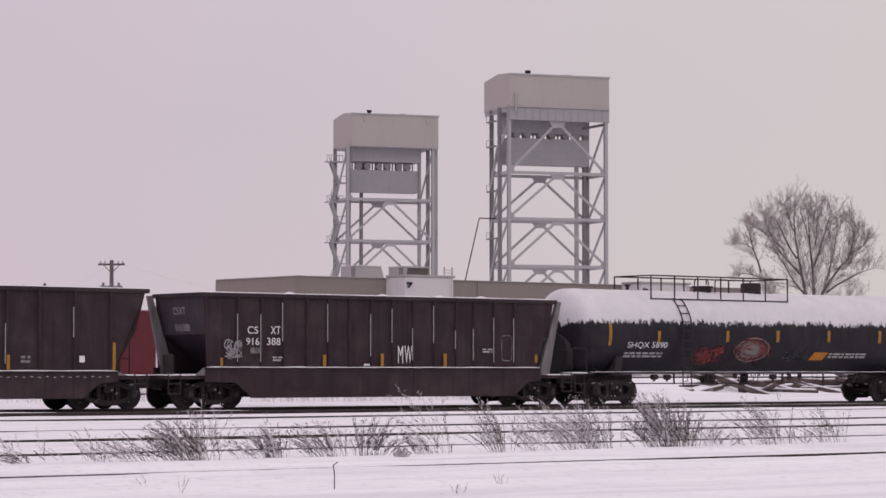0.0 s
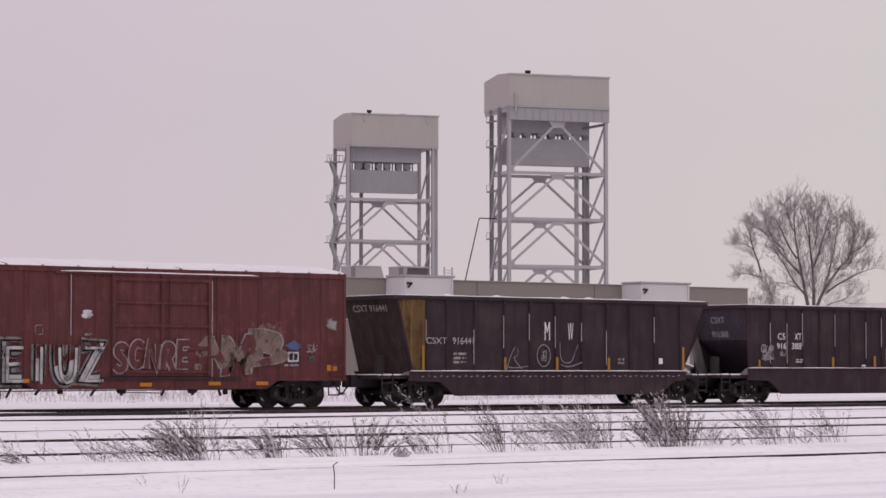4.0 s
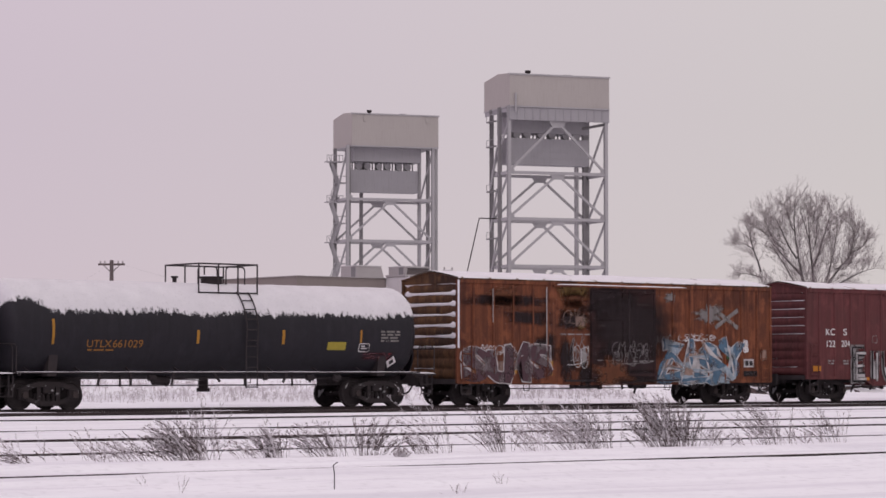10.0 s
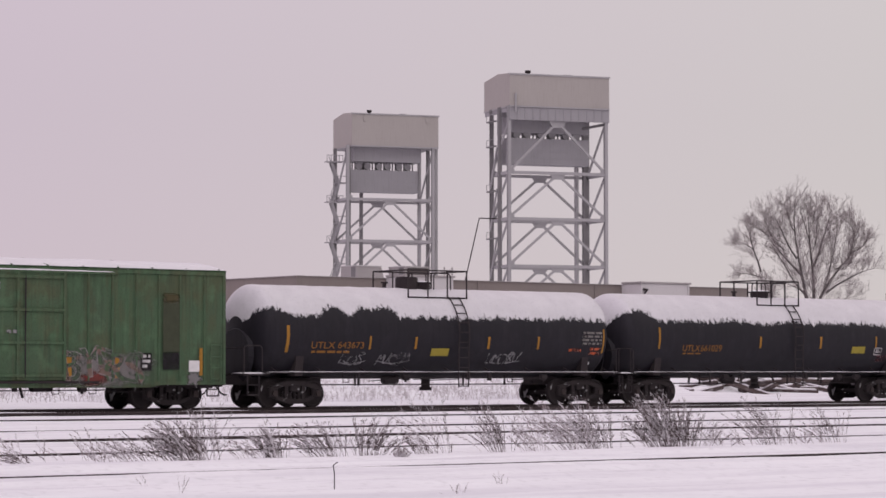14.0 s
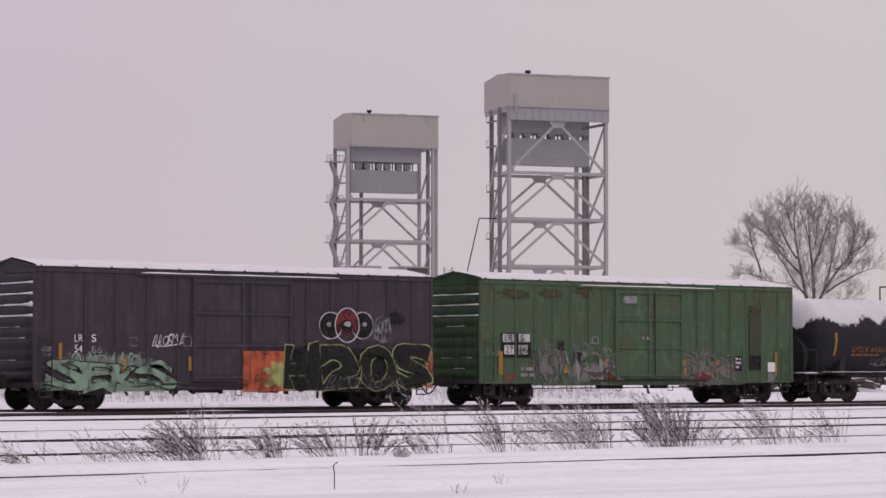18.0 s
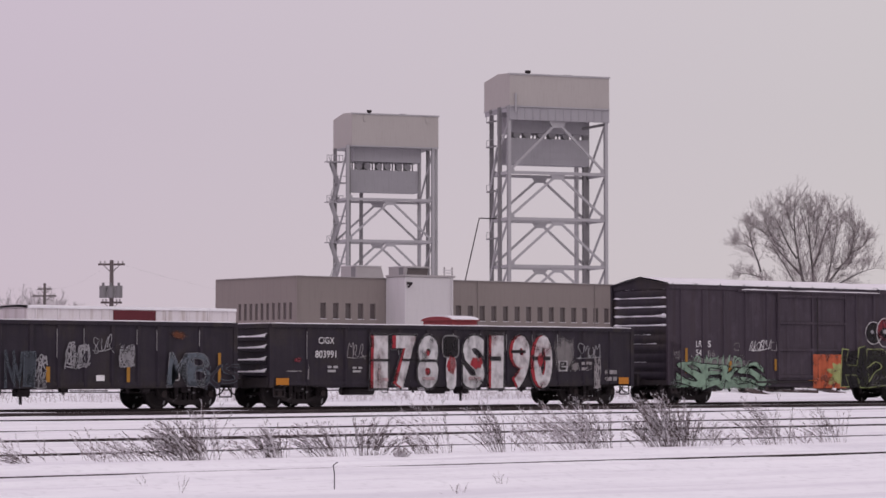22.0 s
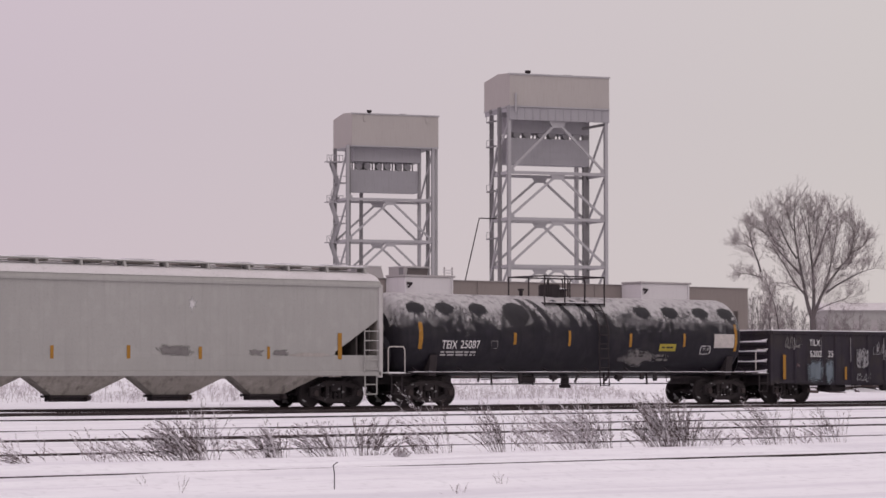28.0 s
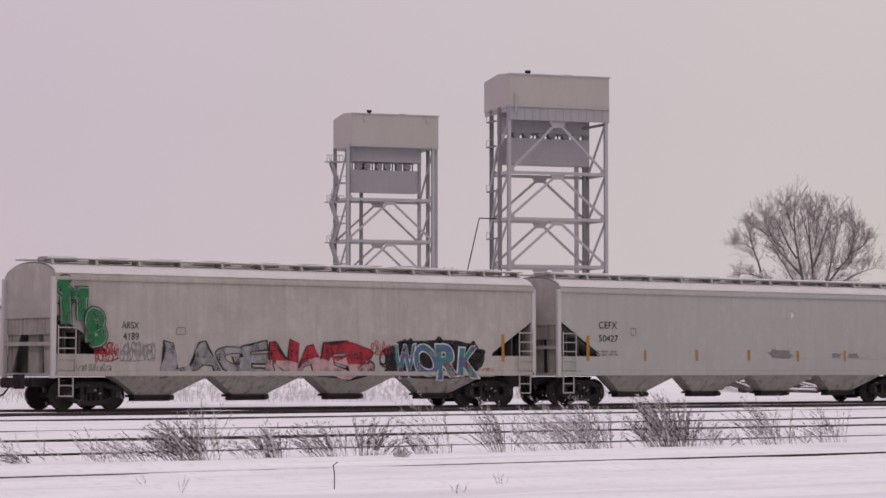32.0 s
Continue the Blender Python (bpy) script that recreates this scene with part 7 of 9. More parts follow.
blob(black_box, 1.6, 2.79, 0.52, 1.83, G_BLACK, 87, rough=0.3, y=-1.716)
blob(black_box, 3.01, 3.87, 2.3, 3.12, G_BLACK, 88, rough=0.04, y=-1.65)
blob(black_box, 4.35, 5.17, 2.31, 3.14, G_BLACK, 89, rough=0.04, y=-1.65)
blob(black_box, 3.65, 4.57, 2.39, 3.29, G_MAROON, 90, rough=0.04, y=-1.66)
blob(black_box, 3.81, 4.35, 2.51, 2.92, G_BLACK, 91, rough=0.04, y=-1.668)
outline_loop(black_box, 2.95, 3.89, 2.26, 3.16, G_WHITE, 0.035, y=-1.654)
outline_loop(black_box, 4.3, 5.2, 2.27, 3.18, G_WHITE, 0.035, y=-1.655)
outline_loop(black_box, 3.6, 4.6, 2.15, 3.31, G_WHITE, 0.04, y=-1.665)
blob(black_box, 3.97, 4.25, 2.68, 2.86, G_WHITE, 92, y=-1.675)
blob(black_box, 3.25, 3.44, 2.67, 2.83, G_SILVER, 93, y=-1.66)
blob(black_box, 4.74, 4.93, 2.69, 2.85, G_SILVER, 94, y=-1.66)
tag(black_box, 5.26, 5.92, 2.2, 2.98, G_SILVER, 95, 0.035, loops=4)
outline_loop(black_box, 5.26, 5.95, 2.16, 3.04, G_SILVER, 0.03)
tag(black_box, -0.97, -0.29, 1.16, 1.68, G_WHITE, 96, 0.025)
blob(black_box, 5.92, 6.62, 2.78, 3.2, F_BLACK, 97, rough=0.3)

words(gon_a, "CIGX", -6.17, -5.53, 2.1, 2.32, WHITE, y=-1.645)
words(gon_a, "803991", -6.31, -5.45, 1.63, 1.87, WHITE, y=-1.645)
bars(gon_a, -5.8, -5.38, 1.09, 1.36, DULL_WHITE, y=-1.645)
bars(gon_a, -4.76, -4.37, 1.09, 1.33, DULL_WHITE, y=-1.645)
tag(gon_a, -5.0, -4.25, 1.64, 2.15, G_DUST, 101, 0.03, y=-1.645)
plate(gon_a, -7.9, -7.38, 0.72, 0.95, ORANGE_SQ, y=-1.645, name="reflector", label="yellow reflective marker")
plate(gon_a, 7.35, 7.84, 0.71, 0.95, ORANGE_SQ, y=-1.645, name="reflector", label="yellow reflective marker")
blob(gon_a, -7.16, -6.87, 1.47, 1.63, G_MAROON, 102, rough=0.3, y=-1.645)
bubble(gon_a, "I", -4.03, -3.28, 0.58, 2.41, G_WHITE, G_BLACK, fat=0.07, line=0.02, halo=F2_SMUDGE, shade=G_RED, jig=0.0, lap=0.0, seed=12, y=-1.645)
bubble(gon_a, "7", -3.13, -2.07, 0.57, 2.42, G_WHITE, G_BLACK, fat=0.07, line=0.02, halo=F2_SMUDGE, shade=G_RED, jig=0.0, lap=0.0, seed=12, y=-1.645)
bubble(gon_a, "8", -2.02, -1.08, 0.57, 2.43, G_WHITE, G_BLACK, fat=0.07, line=0.02, halo=F2_SMUDGE, jig=0.0, lap=0.0, seed=12, y=-1.645)
blob(gon_a, -0.88, -0.2, 1.69, 2.4, G_BLACK, 103, rough=0.05, square=4, y=-1.645)
outline_loop(gon_a, -0.9, -0.17, 1.65, 2.42, G_GREY, 0.05, square=4, y=-1.645)
blob(gon_a, -0.74, -0.28, 0.57, 1.69, G_WHITE, 104, rough=0.1, square=4, y=-1.645)
blob(gon_a, -0.7, -0.33, 1.09, 1.69, G_RED, 105, rough=0.2, y=-1.655)
bubble(gon_a, "S", -0.03, 0.99, 0.56, 2.45, G_WHITE, G_BLACK, fat=0.07, line=0.02, halo=F2_SMUDGE, jig=0.0, lap=0.0, seed=12, y=-1.645)
bubble(gon_a, "I", 1.15, 1.85, 0.56, 2.46, G_WHITE, G_BLACK, fat=0.07, line=0.02, halo=F2_SMUDGE, shade=G_RED, jig=0.0, lap=0.0, seed=12, y=-1.645)
bubble(gon_a, "9", 2.07, 3.07, 0.55, 2.47, G_WHITE, G_BLACK, fat=0.07, line=0.02, halo=F2_SMUDGE, shade=G_RED, jig=0.0, lap=0.0, seed=12, y=-1.645)
bubble(gon_a, "0", 3.07, 4.13, 0.55, 2.48, G_WHITE, G_BLACK, fat=0.07, line=0.02, halo=F2_SMUDGE, shade=G_RED, jig=0.0, lap=0.0, seed=12, y=-1.645)
plate(gon_a, -3.99, -3.2, 1.51, 1.6, G_BLACK, y=-1.69)
plate(gon_a, -2.67, -2.1, 1.52, 1.61, G_BLACK, y=-1.69)
plate(gon_a, -1.89, -1.22, 1.5, 1.59, G_BLACK, y=-1.69)
plate(gon_a, 1.19, 1.71, 1.55, 1.7, G_BLACK, y=-1.69)
plate(gon_a, 2.18, 2.85, 1.82, 1.93, G_BLACK, y=-1.69)
plate(gon_a, 3.14, 4.01, 1.57, 1.71, G_BLACK, y=-1.69)
blob(gon_a, 3.41, 3.65, 1.32, 1.86, G_RED, 106, y=-1.70)
blob(gon_a, -1.69, -1.51, 1.69, 1.91, G_RED, 107, y=-1.70)
blob(gon_a, -1.69, -1.51, 1.05, 1.31, G_RED, 108, y=-1.70)
blob(gon_a, 0.33, 0.82, 1.28, 1.66, G_RED, 109, y=-1.70, rough=0.3)
plate(gon_a, -1.82, -1.29, 0.87, 0.98, G_PINK, y=-1.70)
plate(gon_a, 0.22, 0.78, 0.86, 0.98, G_PINK, y=-1.70)
plate(gon_a, -3.77, -3.29, 0.84, 0.95, G_PINK, y=-1.70)
blob(gon_a, 4.26, 5.19, 1.2, 2.41, F_SMUDGE, 110, rough=0.15, square=3, y=-1.645)
blob(gon_a, 4.99, 5.44, 1.13, 1.52, F_SMUDGE, 111, rough=0.3, y=-1.645)
plate(gon_a, 4.43, 4.85, 1.18, 1.55, G_WHITE, y=-1.652)
plate(gon_a, 4.48, 4.8, 1.22, 1.52, G_BLACK, y=-1.657)
bars(gon_a, 4.53, 4.77, 1.28, 1.46, G_WHITE, rows=2, y=-1.662)
tag(gon_a, 5.29, 6.42, 1.64, 2.19, G_SILVER, 112, 0.035, y=-1.645)
bars(gon_a, 5.54, 6.04, 1.13, 1.52, G_DUST, rows=2, y=-1.645)
bars(gon_a, 6.67, 7.3, 0.73, 1.22, G_DUST, rows=2, y=-1.645)
tag(gon_a, 6.16, 6.44, 0.54, 1.72, G_DUST, 113, 0.05, loops=3, y=-1.645)
plate(gon_a, -7.47, -6.87, 1.16, 1.2, G_DUST, y=-1.645)
plate(gon_a, -6.62, -6.56, 0.91, 1.38, G_DUST, y=-1.645)

words(gon_b, "TILX", -5.98, -5.38, 2.18, 2.42, WHITE, y=-1.645)
words(gon_b, "5202", -5.95, -5.29, 1.74, 1.98, WHITE, y=-1.645)
words(gon_b, "35", -4.91, -4.62, 1.74, 1.98, WHITE, y=-1.645)
blob(gon_b, -6.1, -5.22, 0.76, 1.61, F_GREYBLUE, 122, rough=0.15, square=3, y=-1.65)
blob(gon_b, -5.09, -4.59, 0.72, 1.65, F_GREYBLUE, 123, rough=0.15, square=3, y=-1.645)
tag(gon_b, -7.37, -6.48, 2.08, 2.53, G_SMUDGE, 124, 0.035, y=-1.645)
plate(gon_b, -7.45, -7.3, 0.87, 1.82, YELLOW, y=-1.645, name="reflector", label="yellow reflective marker")
plate(gon_b, -3.97, -3.85, 0.85, 1.35, YELLOW, y=-1.645, name="reflector", label="yellow reflective marker")
plate(gon_b, -1.08, -0.96, 0.84, 1.32, YELLOW, y=-1.645, name="reflector", label="yellow reflective marker")
plate(gon_b, 0.98, 1.12, 0.84, 1.32, YELLOW, y=-1.645, name="reflector", label="yellow reflective marker")
plate(gon_b, 3.88, 4.0, 0.83, 1.32, YELLOW, y=-1.645, name="reflector", label="yellow reflective marker")
plate(gon_b, 7.32, 7.43, 0.82, 1.77, YELLOW, y=-1.645, name="reflector", label="yellow reflective marker")
tag(gon_b, -3.26, -2.64, 1.32, 2.07, G_SILVER, 125, 0.04, loops=4, y=-1.645)
tag(gon_b, -3.26, -2.64, 1.32, 2.07, G_SILVER, 425, 0.05, loops=3, y=-1.645)
tag(gon_b, -3.26, -2.55, 0.79, 1.13, G_SILVER, 126, 0.03, y=-1.645)
tag(gon_b, -2.32, -1.62, 1.81, 2.32, G_SILVER, 127, 0.035, y=-1.645)
tag(gon_b, -1.74, -1.34, 1.66, 1.98, G_SILVER, 128, 0.03, y=-1.645)
bubble(gon_b, "NVI", -0.49, 0.60, 0.63, 1.80, F2_SKYGREY, G_HAZE, fat=0.01, line=0.03, lap=0.15, seed=15, warp=0.12, y=-1.645)
tag(gon_b, 0.57, 1.0, 0.62, 1.71, G_SILVER, 130, 0.05, loops=3, y=-1.645)
tag(gon_b, 1.66, 2.48, 1.28, 2.06, G_SILVER, 131, 0.045, loops=5, y=-1.645)
tag(gon_b, 1.66, 2.48, 1.28, 2.06, G_SILVER, 431, 0.05, loops=3, y=-1.645)
tag(gon_b, 2.62, 3.42, 1.75, 2.3, G_SILVER, 132, 0.035, y=-1.645)
tag(gon_b, 3.6, 4.13, 1.32, 2.03, G_SILVER, 133, 0.04, loops=4, y=-1.645)
tag(gon_b, 3.6, 4.13, 1.32, 2.03, G_SILVER, 433, 0.05, loops=3, y=-1.645)
bubble(gon_b, "MB", 5.45, 7.0, 0.66, 1.81, G_HAZE, G_SILVER, fat=0.02, line=0.012, tones=(F2_SKYGREY, G_HAZE), lap=0.1, seed=13, warp=0.15, y=-1.645)
bubble(gon_b, "KS", 6.9, 8.0, 0.62, 1.5, BLACK, G_HAZE, fat=0.0, line=0.024, lap=0.2, jig=0.15, seed=14, warp=0.25, y=-1.645)
plate(gon_b, 2.77, 3.07, 0.87, 1.05, WHITE, label="small white placard", y=-1.645)
outline_loop(gon_b, 5.44, 5.83, 0.89, 1.16, G_WHITE, 0.03, square=7, y=-1.645)
blob(gon_b, 5.52, 6.04, 2.21, 2.45, F_RUST, 136, rough=0.5, y=-1.645)
blob(gon_b, -6.69, -6.54, 1.35, 1.48, G_PINK, 137, rough=0.3, square=6, y=-1.645)
tag(gon_b, -1.15, -0.87, 1.41, 1.74, G_DUST, 138, 0.03, loops=2, y=-1.645)

words(tank_d, "TEIX", -6.91, -6.23, 1.97, 2.25, WHITE, wrap=(1.47, 2.45))
words(tank_d, "25087", -6.08, -5.21, 1.98, 2.26, WHITE, wrap=(1.47, 2.45))
bars(tank_d, -6.91, -5.34, 1.68, 1.88, DULL_WHITE, wrap=(1.47, 2.45))
outline_loop(tank_d, -4.72, -4.41, 1.98, 2.25, G_DUST, 0.02, square=7, wrap=(1.47, 2.45))
plate(tank_d, -7.95, -7.78, 1.95, 2.89, YELLOW, wrap=(1.47, 2.45), name="reflector", label="yellow reflective marker")
plate(tank_d, -3.68, -3.55, 2.13, 2.55, YELLOW, wrap=(1.47, 2.45), name="reflector", label="yellow reflective marker")
plate(tank_d, -1.09, -0.98, 2.09, 2.64, YELLOW, wrap=(1.47, 2.45), name="reflector", label="yellow reflective marker")
plate(tank_d, 1.9, 2.02, 2.08, 2.57, YELLOW, wrap=(1.47, 2.45), name="reflector", label="yellow reflective marker")
plate(tank_d, 4.64, 4.75, 2.1, 2.59, YELLOW, wrap=(1.47, 2.45), name="reflector", label="yellow reflective marker")
plate(tank_d, 7.34, 7.47, 1.94, 2.96, YELLOW, wrap=(1.47, 2.45), name="reflector", label="yellow reflective marker")
plate(tank_d, 3.44, 4.28, 1.93, 2.2, LEMON, label="yellow paper decal", wrap=(1.47, 2.45))
bars(tank_d, 3.56, 4.14, 1.99, 2.1, DARK_LETTER, rows=1, wrap=(1.47, 2.45))
outline_loop(tank_d, 5.58, 6.08, 1.83, 2.13, G_WHITE, 0.035, square=7, wrap=(1.47, 2.45))
bars(tank_d, 5.69, 5.99, 1.89, 2.06, G_WHITE, rows=1, wrap=(1.47, 2.45))
plate(tank_d, 6.26, 7.32, 2.07, 2.59, PALE, label="bleached white placard", wrap=(1.47, 2.45))
blob(tank_d, 1.79, 3.35, 1.37, 2.0, F_SMUDGE, 141, rough=0.4, wrap=(1.47, 2.45))
bars(tank_d, 2.21, 2.92, 1.67, 1.88, G_BLACK, rows=2, wrap=(1.47, 2.45))
bars(tank_d, 3.44, 4.08, 1.5, 1.8, G_SMUDGE, rows=2, wrap=(1.47, 2.45))

words(cov_a, "CEFX", -7.91, -7.02, 2.74, 2.99, DARK_LETTER, y=-1.61)
words(cov_a, "50427", -7.91, -6.97, 2.26, 2.5, DARK_LETTER, y=-1.61)
bars(cov_a, -8.04, -6.99, 1.71, 1.93, G_SMUDGE, y=-1.61)
outline_loop(cov_a, -6.34, -6.09, 2.51, 2.76, G_SMUDGE, 0.03, square=7, y=-1.61)
plate(cov_a, -8.52, -8.38, 1.56, 2.47, YELLOW, y=-1.61, name="reflector", label="yellow reflective marker")
plate(cov_a, -5.66, -5.57, 1.56, 1.96, YELLOW, y=-1.61, name="reflector", label="yellow reflective marker")
plate(cov_a, -3.02, -2.9, 1.57, 1.98, YELLOW, y=-1.61, name="reflector", label="yellow reflective marker")
plate(cov_a, -0.26, -0.13, 1.58, 2.0, YELLOW, y=-1.61, name="reflector", label="yellow reflective marker")
plate(cov_a, 2.43, 2.56, 1.57, 1.97, YELLOW, y=-1.61, name="reflector", label="yellow reflective marker")
plate(cov_a, 5.11, 5.22, 1.58, 1.99, YELLOW, y=-1.61, name="reflector", label="yellow reflective marker")
plate(cov_a, 7.98, 8.15, 1.58, 2.46, YELLOW, y=-1.61, name="reflector", label="yellow reflective marker")
blob(cov_a, 0.87, 2.19, 1.67, 2.01, F_SMUDGE, 151, rough=0.3, square=3, y=-1.61)
blob(cov_a, 4.38, 4.95, 1.7, 1.88, F_SMUDGE, 152, rough=0.3, square=3, y=-1.61)
blob(cov_a, 5.33, 5.94, 1.7, 1.89, F_SMUDGE, 153, rough=0.3, square=3, y=-1.61)
blob(cov_a, 6.08, 7.61, 1.66, 1.79, HOPPER_GREY2, 154, rough=0.4, y=-1.61)
blob(cov_a, 2.04, 2.3, 3.18, 3.54, F_WHITE, 155, rough=0.5, y=-1.61)

words(cov_b, "ARSX", -7.34, -6.71, 2.53, 2.74, DARK_LETTER, y=-1.61)
words(cov_b, "4189", -7.29, -6.71, 2.17, 2.4, DARK_LETTER, y=-1.61)
outline_loop(cov_b, -5.3, -4.97, 2.36, 2.58, G_SMUDGE, 0.025, square=7, y=-1.61)
for letter, x0, x1, z0, z1, y in (("S", -9.74, -9.0, 3.2, 4.18, -1.612), ("I", -9.75, -9.0, 2.45, 3.7, -1.660), ("T", -9.25, -8.40, 2.6, 3.85, -1.708), ("B", -8.80, -7.85, 1.9, 3.2, -1.756)):
    graffiti(cov_b, letter, x0, x1, z0, z1, G_GREEN, G_MINT, w=0.30, line=0.038, halo=G_BLACK, wobble=0.0, slant=-0.05, y=y)
tag(cov_b, -8.52, -7.99, 1.95, 2.19, G_MINT, 166, 0.04, y=-1.61)
tag(cov_b, -8.32, -7.49, 1.48, 2.1, G_RED, 167, 0.04, loops=6, y=-1.61)
tag(cov_b, -7.41, -6.1, 1.5, 2.15, G_GREY, 168, 0.035, loops=9, y=-1.61)
tag(cov_b, -9.08, -7.76, 1.13, 1.41, G_SMUDGE, 169, 0.04, loops=8, y=-1.61)
bubble(cov_b, "LAGE", -5.73, -1.85, 0.98, 2.16, G_SILVER, G_BLACK, fat=0.07, line=0.04, tones=(G_SILVER, G_GREY), lap=0.22, jig=0.1, slant=0.05, seed=21, warp=0.28, y=-1.61)
bubble(cov_b, "NAEB", -1.71, 2.51, 0.94, 2.15, G_RED, G_BLACK, fat=0.08, line=0.032, split=G_PINK, lap=0.2, jig=0.12, slant=0.05, seed=22, warp=0.28, y=-1.61)
tag(cov_b, 2.46, 3.28, 1.74, 2.17, G_RED, 170, 0.035, loops=5, y=-1.61)
blob(cov_b, 3.04, 7.32, 0.93, 2.22, G_BLACK, 171, rough=0.10, square=4, y=-1.612)
blob(cov_b, 3.53, 4.5, 1.51, 2.31, G_BLACK, 175, rough=0.3, y=-1.613)
blob(cov_b, 5.0, 6.0, 1.52, 2.32, G_BLACK, 176, rough=0.3, y=-1.614)
blob(cov_b, 6.3, 7.42, 1.32, 2.16, G_BLACK, 177, rough=0.3, y=-1.615)
tag(cov_b, 2.85, 3.33, 1.32, 1.94, G_BLACK, 178, 0.08, loops=2, y=-1.61)
bubble(cov_b, "WORK", 3.38, 7.16, 0.93, 2.14, G_NAVY, G_WHITE, fat=0.05, line=0.042, tones=(G_NAVY, G_MAROON, G_TEAL, G_TEAL, G_BLUE), lap=0.08, jig=0.08, slant=0.04, seed=23, y=-1.625, warp=0.2)
tag(cov_b, 7.39, 7.83, 1.13, 1.32, G_RED, 174, 0.025, y=-1.61)
plate(cov_b, 8.25, 8.38, 1.52, 2.49, YELLOW, y=-1.61, name="reflector", label="yellow reflective marker")


# ---------------------------------------------------------------- far side: lift bridge towers
def lift_tower(m, label, levels, house, skirt, cw, stair, legs_at, dark_columns, light_columns, w=15.5, d=11.0, back=8.0):
    """An open steel tower with a machine house on top. levels: heights of the cross beams; cw: counterweight (x0, x1, z0, z1)."""
    t = thing("lift_bridge_tower", m, label, "bridge tower", "lift bridge towers")
    h0, h1 = house
    xl, xr = legs_at
    part("machine_house", Kit().prism([(0, h0), (d, h0), (d, h1 - 0.3), (d * 0.45, h1 + 0.35), (0, h1)], "x", -0.6, w + 0.6), TOWER_HOUSE, t, "beige panelled machine house")
    part("roof_edge", Kit().box(-0.75, w + 0.75, -0.15, 0.1, h1 - 0.22, h1 + 0.02), TOWER_STEEL, t)
    part("floor_edge", Kit().box(-0.62, w + 0.62, -0.1, d + 0.1, h0 - 0.22, h0), TOWER_STEEL, t)
    part("roof_vent", Kit().tube((w * 0.27, d * 0.4, h1), (w * 0.27, d * 0.4, h1 + 0.7), 0.28, 10).tube((w * 0.27, d * 0.4, h1 + 0.7), (w * 0.27, d * 0.4, h1 + 1.05), 0.45, 10), STEEL_DARK, t, "dark roof vent")
    part("roof_hatch", Kit().box(w * 0.6, w * 0.68, 2.0, 3.4, h1, h1 + 0.35), TOWER_STEEL, t)
    for x in (w * 0.12, w * 0.9):
        part("wall_vent", Kit().box(x - 0.3, x + 0.3, -0.14, -0.02, h1 - 1.5, h1 - 0.4) if not skirt else Kit().box(x - 0.12, x + 0.12, -0.06, -0.01, h0 + 0.2, h0 + 0.7), TOWER_HOUSE, t)
    if skirt:
        part("side_skirt", Kit().box(-0.55, -0.40, 0.2, d - 0.2, h0 - 0.9, h0 - 0.25), TOWER_SHADE, t)
        for z in (skirt + 0.3, skirt - 3.6, skirt - 10.6, skirt - 18.0):
            deck = part("landing", Kit().box(-1.25, -0.7, 5.2, 8.4, z - 0.2, z), TOWER_DARK, t)
            part("landing_rail", Kit().box(-1.25, -1.18, 5.2, 5.28, z, z + 1.0).box(-1.25, -1.18, 8.3, 8.4, z, z + 1.0).box(-1.25, -1.18, 5.2, 8.4, z + 0.92, z + 1.0), TOWER_STEEL, deck)
        for z in (36.0, 29.5, 22.0):
            part("stair_flight", Kit().beam((-0.9, 4.6, z), (-0.9, 7.6, z - 6.4), 0.2, 0.3), TOWER_STEEL, t)
        for i in range(13):
            x = w * i / 12 - 0.6
            part("skirt_panel", Kit().box(x + 0.04, x + w / 12 - 0.04, 0.10, 0.22, skirt, h0 - 0.24).box(x - 0.06, x + 0.06, 0.02, 0.2, skirt, h0 - 0.24), TOWER_SHADE, t)
        part("vent_pipe", Kit().tube((0.3, -0.3, h0 - 1.0), (0.3, -0.3, h0 + 1.9), 0.16, 8), TOWER_STEEL, t)
    else:
        part("underfloor_box", Kit().box(0.3, w - 2.0, 2.0, 7.0, h0 - 2.7, h0 - 0.25), TOWER_SHADE, t)
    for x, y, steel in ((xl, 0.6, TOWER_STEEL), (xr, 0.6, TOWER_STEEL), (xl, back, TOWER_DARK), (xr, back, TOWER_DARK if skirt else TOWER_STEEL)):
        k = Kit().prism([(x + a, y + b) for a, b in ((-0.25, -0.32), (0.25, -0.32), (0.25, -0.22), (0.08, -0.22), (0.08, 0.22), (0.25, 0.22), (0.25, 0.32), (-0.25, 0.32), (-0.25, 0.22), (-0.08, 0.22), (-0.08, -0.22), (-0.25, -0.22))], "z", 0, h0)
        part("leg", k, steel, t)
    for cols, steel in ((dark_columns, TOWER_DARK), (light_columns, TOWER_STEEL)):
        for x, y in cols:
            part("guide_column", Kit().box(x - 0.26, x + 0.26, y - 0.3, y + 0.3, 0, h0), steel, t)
    foot = levels[-1] - (levels[0] - levels[1])
    mid = (xl + xr) / 2
    for z in levels:
        for y in (0.6, back):
            part("cross_beam", Kit().beam((xl, y, z), (xr, y, z), 0.4, 0.46), TOWER_STEEL, t)
            part("gusset", Kit().prism([(mid - 1.3, z - 0.2), (mid + 1.3, z - 0.2), (mid + 0.75, z - 0.95), (mid - 0.75, z - 0.95)], "y", y - 0.1, y + 0.1), TOWER_STEEL, t)
            for x, sx in ((xl, 1), (xr, -1)):
                part("corner_gusset", Kit().prism([(x, z - 0.2), (x + sx * 0.9, z - 0.2), (x + sx * 0.9, z + 0.5), (x, z + 1.2)], "y", y - 0.1, y + 0.1), TOWER_STEEL, t)
